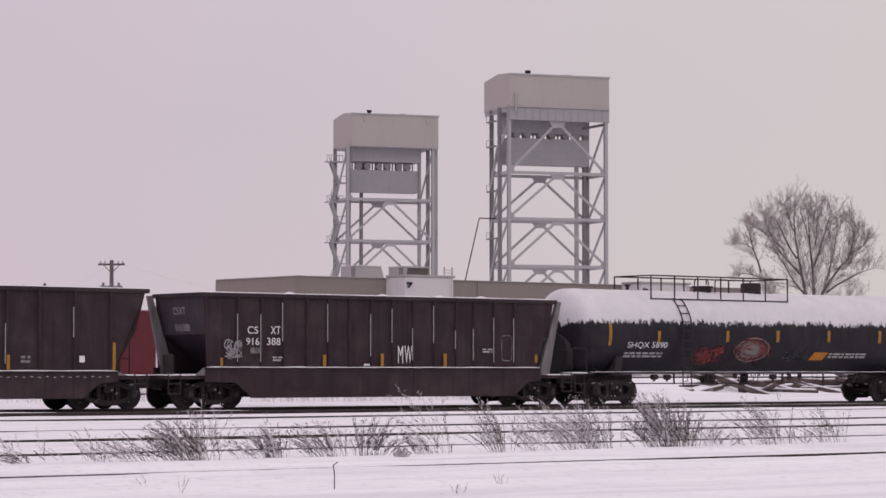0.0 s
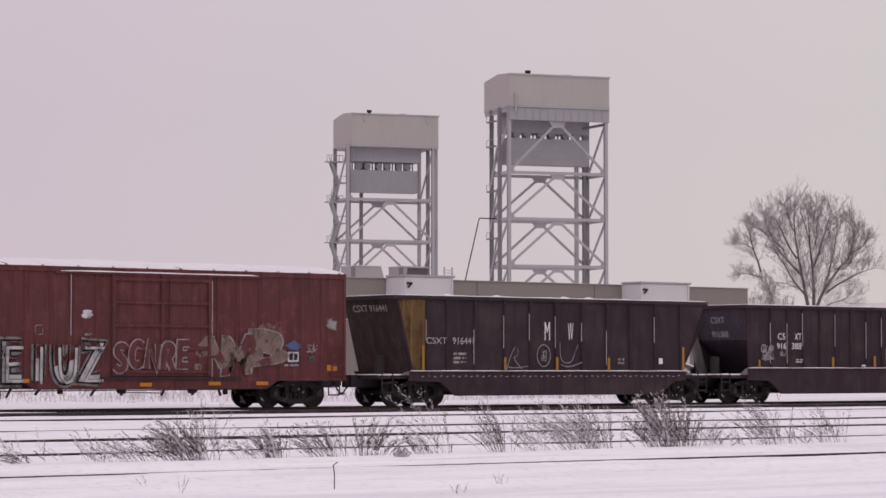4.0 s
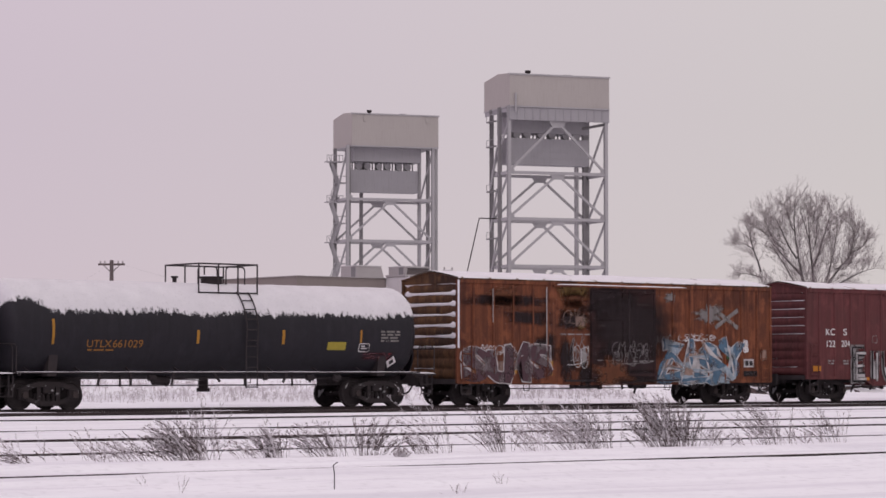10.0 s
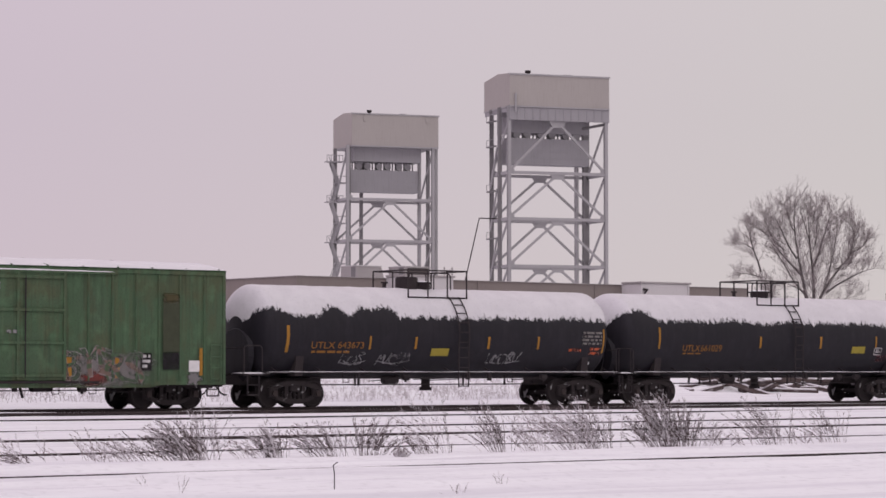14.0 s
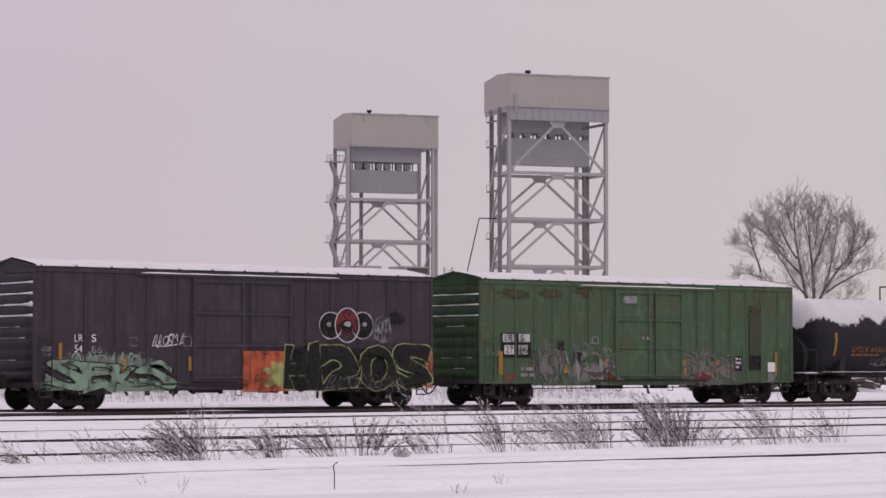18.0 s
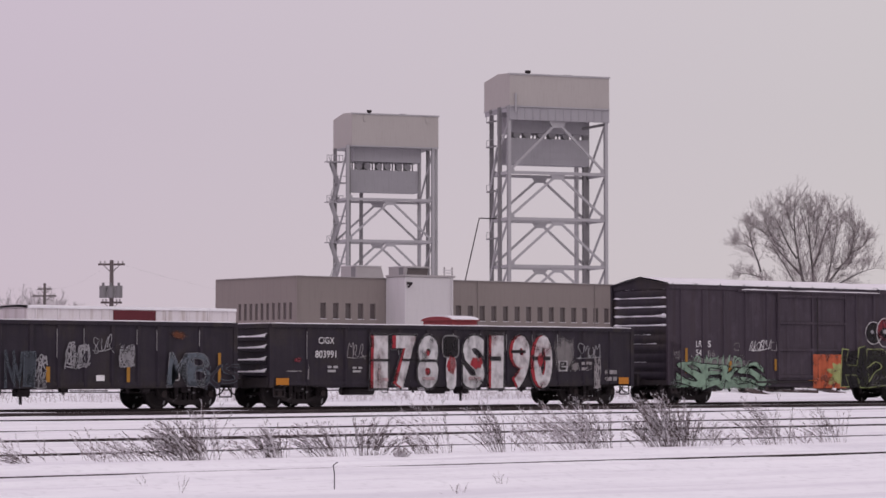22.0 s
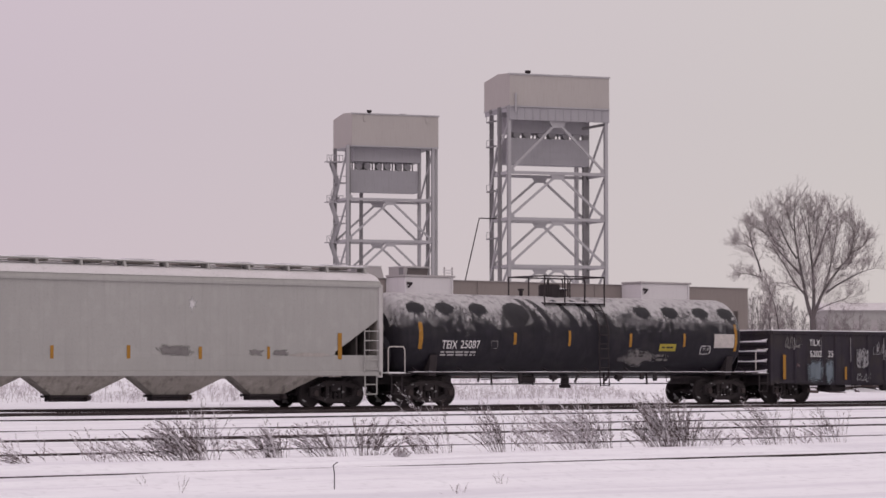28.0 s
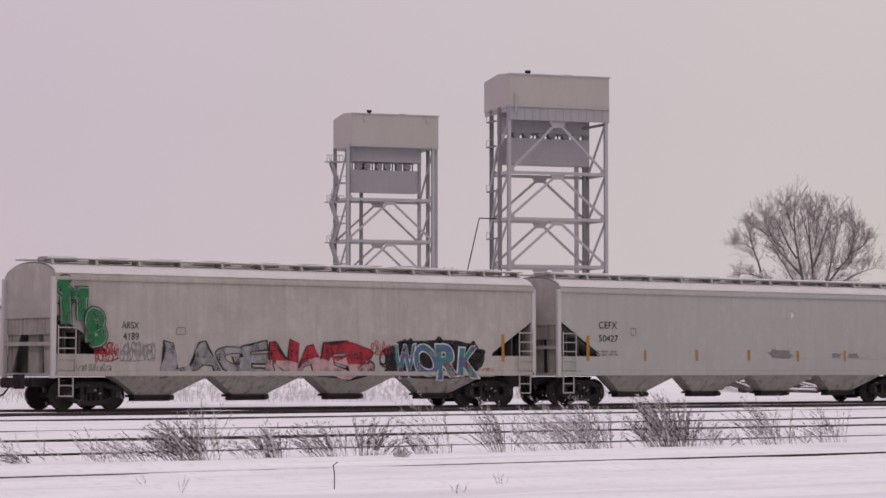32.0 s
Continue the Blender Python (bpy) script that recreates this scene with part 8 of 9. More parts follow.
        for x in (xl, xr):
            part("side_beam", Kit().beam((x, 0.6, z), (x, back, z), 0.36, 0.46), TOWER_STEEL, t)
    tops = [skirt if skirt else h0 - 0.5] + list(levels)
    for a, b in zip(tops, list(levels) + [foot]):
        for y in (0.6, back):
            if a == tops[0] and (y > 1 or not skirt):
                continue
            for x, sx in ((xl, 1), (xr, -1)):
                part("diagonal_brace", Kit().beam((mid - sx * 0.5, y, a - 0.6), (x + sx * 0.3, y, b + 0.4), 0.26, 0.36), TOWER_STEEL, t)
        for x in (xl, xr):
            part("side_brace", Kit().beam((x, 0.6, a), (x, back, b), 0.24, 0.34), TOWER_STEEL, t)
    if skirt:
        part("gusset", Kit().prism([(mid - 1.5, skirt + 0.1), (mid + 1.5, skirt + 0.1), (mid + 0.9, skirt - 1.0), (mid - 0.9, skirt - 1.0)], "y", 0.45, 0.7), TOWER_STEEL, t)
        part("knee_brace", Kit().beam((xr, 0.7, skirt - 0.2), (xr - 3.6, 4.0, skirt - 0.9), 0.3, 0.4), TOWER_DARK, t)
        part("machinery_floor", Kit().box(0.2, w - 1.4, 3.2, 7.4, skirt - 1.7, h0 - 0.3), TOWER_SHADE, t)
    c0, c1, z0, z1 = cw
    part("counterweight", Kit().box(c0, c1, 3.0, 5.6, z0, z1), TOWER_SHADE, t, "grey plated counterweight")
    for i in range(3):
        part("plate_seam", Kit().box(c0, c1, 2.96, 3.0, z0 + (z1 - z0) * (i + 1) / 4 - 0.05, z0 + (z1 - z0) * (i + 1) / 4 + 0.05), TOWER_SHADE, t)
    n = 22
    for i in range(n):
        x = c0 + 0.6 + (c1 - c0 - 1.2) * i / (n - 1)
        if i % 7 in (2, 5):
            part("sheave", Kit().tube((x, 3.6, z1 + 0.7), (x, 4.4, z1 + 0.7), 0.62, 14), TOWER_STEEL, t)
        part("counterweight_rope", Kit().tube((x, 4.2, z1), (x, 4.2, h0 - 1.2), 0.13, 6), TOWER_DARK, t)
    # stair cages and platforms on the outside
    for z in stair or ():
        land = part("stair_landing", Kit().box(-3.3, -0.2, 6.2, 7.8, z, z + 0.18), TOWER_STEEL, t)
        for x in (-3.3, -2.5, -1.7, -1.0, -0.3):
            part("landing_post", Kit().tube((x, 6.2, z), (x, 6.2, z + 1.25), 0.07, 5), TOWER_STEEL, land)
        part("landing_rail", Kit().tube((-3.3, 6.2, z + 1.25), (-0.2, 6.2, z + 1.25), 0.07, 5), TOWER_STEEL, land)
        for y in (6.4, 7.6):
            part("stair_stringer", Kit().beam((-2.3, y, z), (-1.0, y, z - 3.7), 0.2, 0.4), TOWER_STEEL, t)
            part("stair_stringer", Kit().beam((-1.0, y, z - 3.7), (-2.2, y, z - 7.3), 0.2, 0.4), TOWER_STEEL, t)
        mid = part("stair_landing", Kit().box(-1.6, 0.3, 6.2, 7.8, z - 3.8, z - 3.62), TOWER_STEEL, t)
        part("landing_rail", Kit().tube((-1.6, 6.2, z - 2.5), (0.3, 6.2, z - 2.5), 0.07, 5), TOWER_STEEL, mid)
        part("stair_guard", Kit().beam((-2.9, 6.3, z + 1.0), (-1.6, 6.3, z - 2.7), 0.12, 0.12).beam((-1.4, 6.3, z - 2.7), (-2.6, 6.3, z - 6.0), 0.12, 0.12), TOWER_STEEL, t)
    return t


lift_tower(away((909 - 784) * 0.08667, 390, 0, 20), "grey steel lift bridge tower with a beige top house", (31.85, 24.7, 17.4), (42.15, 47.1), 39.95, (0.2, 13.9, 33.3, 37.4), None, (-0.5, 15.75), ((-0.7, 4.0), (15.0, 7.4)), ((13.9, 8.0),), w=15.5)
lift_tower(away((628 - 784) * 0.1004, 452, 0, 20), "grey steel lift bridge tower with outside stairs", (31.95, 24.5, 17.0), (41.55, 47.3), None, (0.2, 12.9, 33.4, 37.4), (38.9, 31.6, 24.3), (-1.2, 14.95), ((15.2, 4.0), (3.76, 8.0), (-0.7, 1.4)), ((15.9, 1.6),), w=15.2)
# slanted pipe and hanging cables of the bridge
pipe = Kit().pipe([away((822 - 784) * 0.0867, 388, h).translation for h in (-0.5, 14.6)] + [away((848 - 784) * 0.0867, 388, 24.6).translation, away((880 - 784) * 0.0867, 389.5, 24.6).translation], 0.09, 6)
solid("slanted_conduit", pipe, STEEL_DARK, "dark slanted conduit leading up to the bridge tower", "conduit")

# ---------------------------------------------------------------- warehouse
BY, BX0, BX1, BH = 93.0, 114.75, 164.6, 8.68
wh = thing("warehouse", pose(0, 0, 0), "long taupe warehouse with narrow windows and white bays", "warehouse")


def wall_with_windows(x0, x1, z0, z1, holes, wz0, wz1):
    """Upright wall pieces round a row of windows; the wall lies along x."""
    k, x = Kit(), x0
    k.box(x0, x1, 0, 0.3, z0, wz0).box(x0, x1, 0, 0.3, wz1, z1)
    for a, b in holes:
        k.box(x, a, 0, 0.3, wz0, wz1)
        x = b
    k.box(x, x1, 0, 0.3, wz0, wz1)
    return k


front = [(117.0 + i * 1.225, 117.55 + i * 1.225) for i in range(5)]
front += [(130.7 + i * 1.264, 131.27 + i * 1.264) for i in range(15)]
front += [(158.4 + i * 1.46, 159.0 + i * 1.46) for i in range(4)]
part("front_wall", wall_with_windows(BX0, BX1, -0.5, BH, front, 5.38, 6.62), WALL_TAUPE, wh, "", (0, BY, 0))
side_holes = [(0.7 + i * 0.80, 1.10 + i * 0.80) for i in range(10)]
part("side_wall", wall_with_windows(0.3, 11.4, -0.5, BH, side_holes, 5.3, 6.62), WALL_TAUPE, wh, "", pose(BX0 + 0.3, BY, 0, 0, 0, 90))
pane = Kit().box(0, 0.6, 0.16, 0.2, 5.38, 6.62).mesh("window", GLASS_DARK)
sillp = Kit().box(-0.03, 0.60, -0.05, 0.1, 5.32, 5.38).mesh("window_sill", WALL_WHITE)
for a, b in front:
    w = part("window", pane, None, wh, "narrow dark window", (a, BY, 0))
    part("window_sill", sillp, None, w)
for a, b in side_holes:
    part("window", Kit().box(a, b, 0.16, 0.2, 5.3, 6.62), GLASS_DARK, wh, "narrow dark window", pose(BX0 + 0.3, BY, 0, 0, 0, 90))
part("roof", Kit().box(BX0 + 0.2, BX1, BY + 0.3, BY + 11.2, BH - 0.5, BH - 0.3), SNOW, wh, "flat snowy roof")
part("parapet_cap", Kit().box(BX0 - 0.12, BX1 + 0.1, BY - 0.12, BY + 0.4, BH, BH + 0.05), ROOF_GREY, wh)
part("parapet_cap", Kit().box(BX0 - 0.12, BX0 + 0.4, BY + 0.4, BY + 11.4, BH, BH + 0.05), ROOF_GREY, wh)
part("back_wall", Kit().box(BX0, BX1, BY + 11.4, BY + 11.7, -0.5, BH), WALL_TAUPE, wh)
part("end_wall", Kit().box(BX1 - 0.3, BX1, BY + 0.32, BY + 11.38, -0.5, BH), WALL_TAUPE, wh)
for a, b in ((123.45, 128.42), (149.1, 154.85)):
    bay = part("white_bay", Kit().chamfered(a, b, BY - 2.6, BY - 0.02, -0.5, BH + 0.1, 0.05), WALL_WHITE, wh, "white projecting bay")
    part("bay_cap", Kit().box(a - 0.1, b + 0.1, BY - 2.7, BY - 0.15, BH + 0.1, BH + 0.25), ROOF_GREY, bay)
    part("wall_lamp", Kit().box(a + 0.15, a + 0.5, BY - 2.72, BY - 2.6, BH - 0.55, BH - 0.35).tube((a + 0.2, BY - 2.75, BH - 0.8), (a + 0.45, BY - 2.95, BH - 0.4), 0.08, 6), STEEL_DARK, bay, "small dark wall lamp")
    part("downpipe", Kit().tube((b - 0.25, BY - 2.66, 0), (b - 0.25, BY - 2.66, BH), 0.05, 6), WALL_WHITE, bay)
part("downpipe", Kit().tube((BX0 - 0.1, BY - 0.1, 0), (BX0 - 0.1, BY - 0.1, BH), 0.07, 6), WALL_TAUPE, wh)
for x in (133, 146):
    part("conduit", Kit().tube((x, BY - 0.06, 0), (x, BY - 0.06, BH), 0.05, 6), WALL_TAUPE, wh)


def rooftop_unit(x, y, w, d, h, hood):
    u = thing("rooftop_unit", pose(x, y, BH - 0.3), "grey metal rooftop ventilation unit", "rooftop unit", "rooftop units")
    slant = 0.05 if hood else 0.5
    part("cabinet", Kit().prism([(0, 0), (w, 0), (w - slant, h), (0.0, h)], "y", 0, d), ROOF_GREY, u)
    part("lid", Kit().box(-0.03, w - slant + 0.03, -0.06, d + 0.06, h, h + 0.06), WALL_WHITE, u)
    part("panel_seam", Kit().box(-0.02, 0.0, 0.15, 0.75, 0.1, h - 0.05), TOWER_DARK, u, "dark side panel")
    if hood:
        part("intake_hood", Kit().prism([(0.12, 0.55), (w - 0.25, 0.55), (w - 0.02, h - 0.12), (0.35, h - 0.12)], "y", -0.10, -0.02), GLASS_DARK, u, "dark intake opening")
        part("hood_lip", Kit().prism([(0.25, h - 0.1), (w + 0.05, h - 0.1), (w + 0.05, h), (0.3, h)], "y", -0.35, -0.02), ROOF_GREY, u)


rooftop_unit(124.95, BY + 6, 3.05, 2.2, 1.56, False)
rooftop_unit(129.95, BY + 6, 2.5, 2.2, 1.62, True)
rack = thing("rooftop_louver_rack", pose(134.2, BY + 6, BH - 0.3), "pale slatted rack on the warehouse roof", "louver rack")
for i in range(6):
    part("slat", Kit().box(0, 1.0, 0, 0.15, 0.2 + i * 0.24, 0.28 + i * 0.24), WALL_WHITE, rack)
for x in (0.05, 0.9):
    part("upright", Kit().box(x, x + 0.08, 0.02, 0.12, 0, 1.7), ROOF_GREY, rack)


# ---------------------------------------------------------------- parked cars, shed, poles
def parked_boxcar(x0, x1, y, paint, label, door=None, door_paint=None):
    p = thing("parked_boxcar", pose(x0, y, 0), label, "freight car", "parked boxcars")
    L = x1 - x0
    part("body", Kit().chamfered(0, L, -1.55, 1.55, 0.8, 4.42, 0.03), paint, p)
    part("roof", Kit().prism([(-1.6, 4.42), (0, 4.47), (1.6, 4.42)], "x", -0.05, L + 0.05), paint, p)
    rows = []
    for i in range(31):
        x = L * i / 30
        h = 0.13 + 0.05 * noise.noise((x * 0.7 + x0, 0, 0))
        rows.append([(x, -1.62, 4.40), (x, -1.58, 4.42 + h), (x, 0, 4.47 + h), (x, 1.58, 4.42 + h), (x, 1.62, 4.40)])
    part("snow_cover", Kit().grid(rows), SNOW_CAR, p, "thick snow on the roof", smooth=True)
    if door:
        part("door", Kit().chamfered(door[0], door[1], -1.63, -1.56, 0.95, 4.36, 0.02), door_paint, p, "red side door")
    for i in range(10):
        part("side_post", Kit().box(0.5 + i * (L - 1) / 9 - 0.05, 0.5 + i * (L - 1) / 9 + 0.05, -1.60, -1.55, 0.9, 4.4), paint, p)
    for s in (2.0, L - 2.0):
        b = part("truck", TRUCK_ME, None, p, "", (s, 0, 0))
        for dx in (-0.89, 0.89):
            part("wheelset", WHEEL_ME, None, b, "", (dx, 0, WHEEL_R))


parked_boxcar(63.39, 76.11, 45.0, WHITE_CAR, "white parked boxcar with a red door and snow", (5.04, 7.62), RED_CAR)
parked_boxcar(43.6, 61.4, 45.0, RED_CAR, "faded red parked boxcar under snow")
PT = thing("railroad_track", pose(0, 45, 0), "snow-covered siding under the parked boxcars", "railroad track", "yard tracks", "structure")
rail(PT, -0.7525, 0)
rail(PT, 0.7525, 0)
cab = thing("parked_caboose", pose(100.14, 56.5, 0), "small red parked caboose with snow on its roof", "caboose")
part("body", Kit().chamfered(0, 2.07, -1.5, 1.5, 0.8, 4.40, 0.03), CABOOSE_RED, cab)
arch = [(1.6 * math.sin(radians(q)), 4.40 + 0.27 * (math.cos(radians(q)))) for q in range(-90, 91, 15)]
part("roof", Kit().prism(arch, "x", -0.12, 2.19), CABOOSE_RED, cab)
part("snow_cover", Kit().prism([(y * 0.98, z + 0.07) for y, z in arch], "x", -0.05, 2.15), SNOW_CAR, cab)
part("end_door", Kit().box(-0.03, 0.0, -0.35, 0.35, 1.2, 3.9), RED_CAR, cab)
for x in (0.35, 1.2):
    part("window", Kit().box(x, x + 0.5, -1.53, -1.5, 3.2, 3.8), GLASS_DARK, cab)
part("corner_post", Kit().box(-0.02, 0.06, -1.54, -1.46, 0.8, 4.38), CABOOSE_RED, cab)
part("truck", TRUCK_ME, None, cab, "", (1.0, 0, 0))


def utility_pole(m, top, label, arms, cans):
    p = thing("utility_pole", m, label, "utility pole", "utility poles")
    part("pole", Kit().tube((0, 0, -0.3), (0, 0, top), 0.20, 10, 0.13), WOOD_POLE, p)
    for z, w in arms:
        arm = part("crossarm", Kit().chamfered(-w / 2, w / 2, -0.1, 0.02, z - 0.07, z + 0.07, 0.01), WOOD_POLE, p)
        for x in (-w / 2 + 0.15, -w / 4, w / 4, w / 2 - 0.15):
            part("insulator", Kit().tube((x, -0.04, z + 0.07), (x, -0.04, z + 0.25), 0.055, 8), ROOF_GREY, arm)
        part("arm_brace", Kit().beam((-w * 0.3, -0.06, z - 0.05), (0, -0.06, z - 0.6), 0.05).beam((w * 0.3, -0.06, z - 0.05), (0, -0.06, z - 0.6), 0.05), WOOD_POLE, p)
    for x in cans:
        part("transformer", Kit().tube((x, -0.3, top - 2.68), (x, -0.3, top - 1.82), 0.27, 12).tube((x, -0.3, top - 1.82), (x, -0.3, top - 1.6), 0.1, 8), TOWER_DARK, p, "grey pole transformer")
    return p


utility_pole(away((197 - 784) * 0.04, 180, 0), 9.05, "wooden utility pole with three grey transformers", ((8.75, 1.9), (6.05, 1.5)), (-0.55, 0.0, 0.55))
utility_pole(away((79 - 784) * 0.0578, 260, 0), 10.2, "distant wooden utility pole with two crossarms", ((9.6, 1.4), (8.9, 2.4)), ())


def wire(a, b, sag, r):
    pts = []
    for i in range(13):
        u = i / 12
        p = a.lerp(b, u)
        pts.append((p.x, p.y, p.z - sag * 4 * u * (1 - u)))
    return Kit().pipe(pts, r, 4)


W0 = away((197 - 784) * 0.04, 180, 9.0).translation
W1 = away((79 - 784) * 0.0578, 260, 9.8).translation
W2 = away((560 - 784) * 0.0578, 260, 8.2).translation
W3 = away((-250 - 784) * 0.0578, 300, 9.8).translation
for a, b, s in ((W0, W1, 0.8), (W0, W2, 0.6), (W1, W3, 0.9)):
    solid("overhead_wire", wire(a, b, s, 0.0028), WIRE_GREY, "thin dark overhead wire between poles", "wire", "overhead wires")


# ---------------------------------------------------------------- bare trees

def limb(k, pts, r0, r1, n):
    for i, (a, b) in enumerate(zip(pts, pts[1:])):
        u0, u1 = i / (len(pts) - 1), (i + 1) / (len(pts) - 1)
        k.tube(a, b, r0 + (r1 - r0) * u0, n, r0 + (r1 - r0) * u1, caps=False)


def shoots(k, pts, r, length, depth, rng, every, rise, kids):
    """Side shoots along a limb, each with shoots of its own."""
    for i in range(len(pts)):
        u = i / (len(pts) - 1)
        if u < 0.22:
            continue
        d = (pts[min(i + 1, len(pts) - 1)] - pts[max(i - 1, 0)]).normalized()
        for _ in range(kids):
            if rng.random() > every:
                continue
            a = d.cross(Vector((rng.gauss(0, 1), rng.gauss(0, 1), rng.gauss(0, 0.4)))).normalized()
            e = (d * rng.uniform(0.4, 0.9) + a * rng.uniform(0.6, 1.0) + Vector((0, 0, rise))).normalized()
            L = length * rng.uniform(0.6, 1.15) * (1.15 - 0.6 * u)
            n = 5 if depth > 1 else 4
            q, line = pts[i].copy(), [pts[i].copy()]
            for j in range(n):
                e = (e + Vector((rng.gauss(0, 0.14), rng.gauss(0, 0.14), rng.gauss(0, 0.10) + 0.07))).normalized()
                q = q + e * (L / n)
                line.append(q.copy())
            rr = r * (1 - 0.6 * u) * 0.52
            limb(k, line, rr, rr * 0.35, 4 if depth > 1 else 3)
            if depth > 1:
                shoots(k, line, max(rr, 0.009), L * 0.55, depth - 1, rng, every, rise, kids)


def bare_tree(m, stems, label, material, seed, depth=3, kids=3, twig=1.0, name="tree", category="tree", group=""):
    """A leafless tree of several stems: (foot x, foot y, tip x, tip y, height, radius)."""
    t, rng = thing(name, m, label, category, group), random.Random(seed)
    crown = Kit()
    for x, y, tx, ty, h, r in stems:
        pts = []
        for i in range(13):
            u = i / 12
            pts.append(Vector((x + (tx - x) * u ** 1.25 + 0.10 * h * 0.12 * math.sin(u * 7 + x * 3), y + (ty - y) * u ** 1.2, -0.3 + (h + 0.3) * (u ** 0.92))))
        trunk = Kit()
        limb(trunk, pts, r, r * 0.14, 7)
        part("stem", trunk, material, t)
        shoots(crown, pts, r, h * 0.30 * twig, depth, rng, 0.80, 0.25, kids)
    part("crown", crown, material, t, "leafless branches and fine twigs")
    return t


def twigs(k, pts, r, length, depth, rng, kids):
    """Upswept shoots along a limb, finer and finer."""
    n = len(pts) - 1
    for i in range(1, n + 1):
        u = i / n
        if depth == 3 and u < 0.2:
            continue
        d = (pts[i] - pts[i - 1]).normalized()
        for _ in range(kids):
            if rng.random() > 0.86:
                continue
            a = d.cross(Vector((rng.gauss(0, 1), rng.gauss(0, 1), rng.gauss(0, 0.5)))).normalized()
            e = (d * rng.uniform(0.6, 1.0) + a * rng.uniform(0.5, 1.15) + Vector((0, 0, 0.20))).normalized()
            L = length * rng.uniform(0.55, 1.2) * (1.2 - 0.55 * u)
            q, line, m = pts[i - 1].lerp(pts[i], rng.random()), [], 4 if depth > 1 else 2
            line.append(q.copy())
            for j in range(m):
                e = (e + Vector((rng.gauss(0, 0.13), rng.gauss(0, 0.13), rng.gauss(0, 0.08) + 0.09))).normalized()
                q = q + e * (L / m)
                line.append(q.copy())
            limb(k, line, r, r * 0.5, 3)
            if depth > 1:
                twigs(k, line, max(r * 0.55, 0.0048), L * 0.60, depth - 1, rng, 2)


def bough(tree, crown, foot, bend, tip, r, rng, twig=1.0, side=0.0):
    """One bent limb of the big tree with its shoots; points are (across, up), side swings it towards or away."""
    tip = (tip[0] * 0.9, tip[1] - 0.09 * max(0.0, tip[1] - 4.0) - 0.2)
    pts = []
    for i in range(15):
        u = i / 14
        x = foot[0] * (1 - u) ** 2 + 2 * bend[0] * u * (1 - u) + tip[0] * u * u + 0.10 * math.sin(u * 8 + tip[0]) * u
        z = foot[1] * (1 - u) ** 2 + 2 * bend[1] * u * (1 - u) + tip[1] * u * u
        pts.append(Vector((x, side * u + 0.08 * math.sin(u * 6 + foot[1]), z)))
    k = Kit()
    limb(k, pts, r * 0.72, max(0.009, r * 0.10), 7)
    part("limb", k, BARK_DARK, tree)
    length = (pts[-1] - pts[0]).length
    twigs(crown, pts, min(0.024, r * 0.17), (0.22 * length + 1.05) * twig, 3, rng, 2)


big_tree, rng = thing("tree", away((1438 - 784) * 0.0422, 190, 0), "large leafless tree with a broad rounded crown in snow", "tree"), random.Random(12)
crown = Kit()
trunk = Kit()
limb(trunk, [Vector((0.1, 0, -0.3)), Vector((0.08, 0, 2.4)), Vector((0.05, 0, 4.2)), Vector((0, 0, 5.4))], 0.28, 0.22, 9)
part("trunk", trunk, BARK_DARK, big_tree, "stout grey trunk")
bough(big_tree, crown, (-0.05, 5.2), (-1.0, 8.2), (-1.5, 14.9), 0.23, rng)
bough(big_tree, crown, (0.05, 5.2), (0.35, 9.0), (-0.35, 14.5), 0.22, rng, side=0.8)
bough(big_tree, crown, (0.1, 9.0), (0.9, 10.8), (1.35, 14.5), 0.12, rng, side=-1.0)
bough(big_tree, crown, (0.05, 5.2), (1.3, 8.6), (3.1, 10.3), 0.20, rng)
bough(big_tree, crown, (2.7, 9.7), (3.5, 11.2), (3.1, 13.5), 0.11, rng, 1.2)
bough(big_tree, crown, (2.8, 9.9), (4.0, 10.6), (4.7, 12.0), 0.08, rng, 1.1)
bough(big_tree, crown, (1.0, 7.0), (2.8, 8.5), (5.3, 9.6), 0.11, rng, 0.9, side=-1.2)
bough(big_tree, crown, (0.3, 5.7), (2.0, 6.6), (4.2, 7.4), 0.07, rng, 0.9, side=1.0)
bough(big_tree, crown, (-0.7, 8.3), (-2.6, 10.3), (-4.5, 13.4), 0.13, rng, side=0.9)
bough(big_tree, crown, (-1.1, 9.6), (-2.3, 11.2), (-3.0, 14.2), 0.11, rng)
bough(big_tree, crown, (-1.3, 11.6), (-2.0, 13.2), (-2.2, 15.1), 0.07, rng, 1.2)
bough(big_tree, crown, (-0.5, 7.0), (-1.8, 8.0), (-3.9, 8.3), 0.06, rng, 0.8, side=-0.9)
bough(big_tree, crown, (-1.6, -0.2), (-2.6, 5.4), (-3.9, 9.0), 0.16, rng, 0.7)
bough(big_tree, crown, (-3.8, 8.6), (-4.4, 10.6), (-5.5, 13.1), 0.11, rng, 1.0)
bough(big_tree, crown, (-3.7, 8.2), (-5.2, 8.6), (-6.2, 9.2), 0.06, rng, 0.8)
bough(big_tree, crown, (-4.3, 10.2), (-5.5, 11.2), (-6.6, 11.6), 0.05, rng, 0.9)
bough(big_tree, crown, (0.2, 10.5), (0.5, 12.0), (0.5, 15.0), 0.07, rng, 1.2, side=-0.6)
bough(big_tree, crown, (0.9, 7.4), (1.9, 10.0), (2.2, 14.4), 0.10, rng, side=0.7)
bough(big_tree, crown, (-0.3, 6.6), (-2.2, 8.8), (-3.4, 11.6), 0.09, rng, side=-0.8)
bough(big_tree, crown, (1.8, 8.8), (2.9, 9.4), (3.9, 12.9), 0.08, rng, side=-0.6)
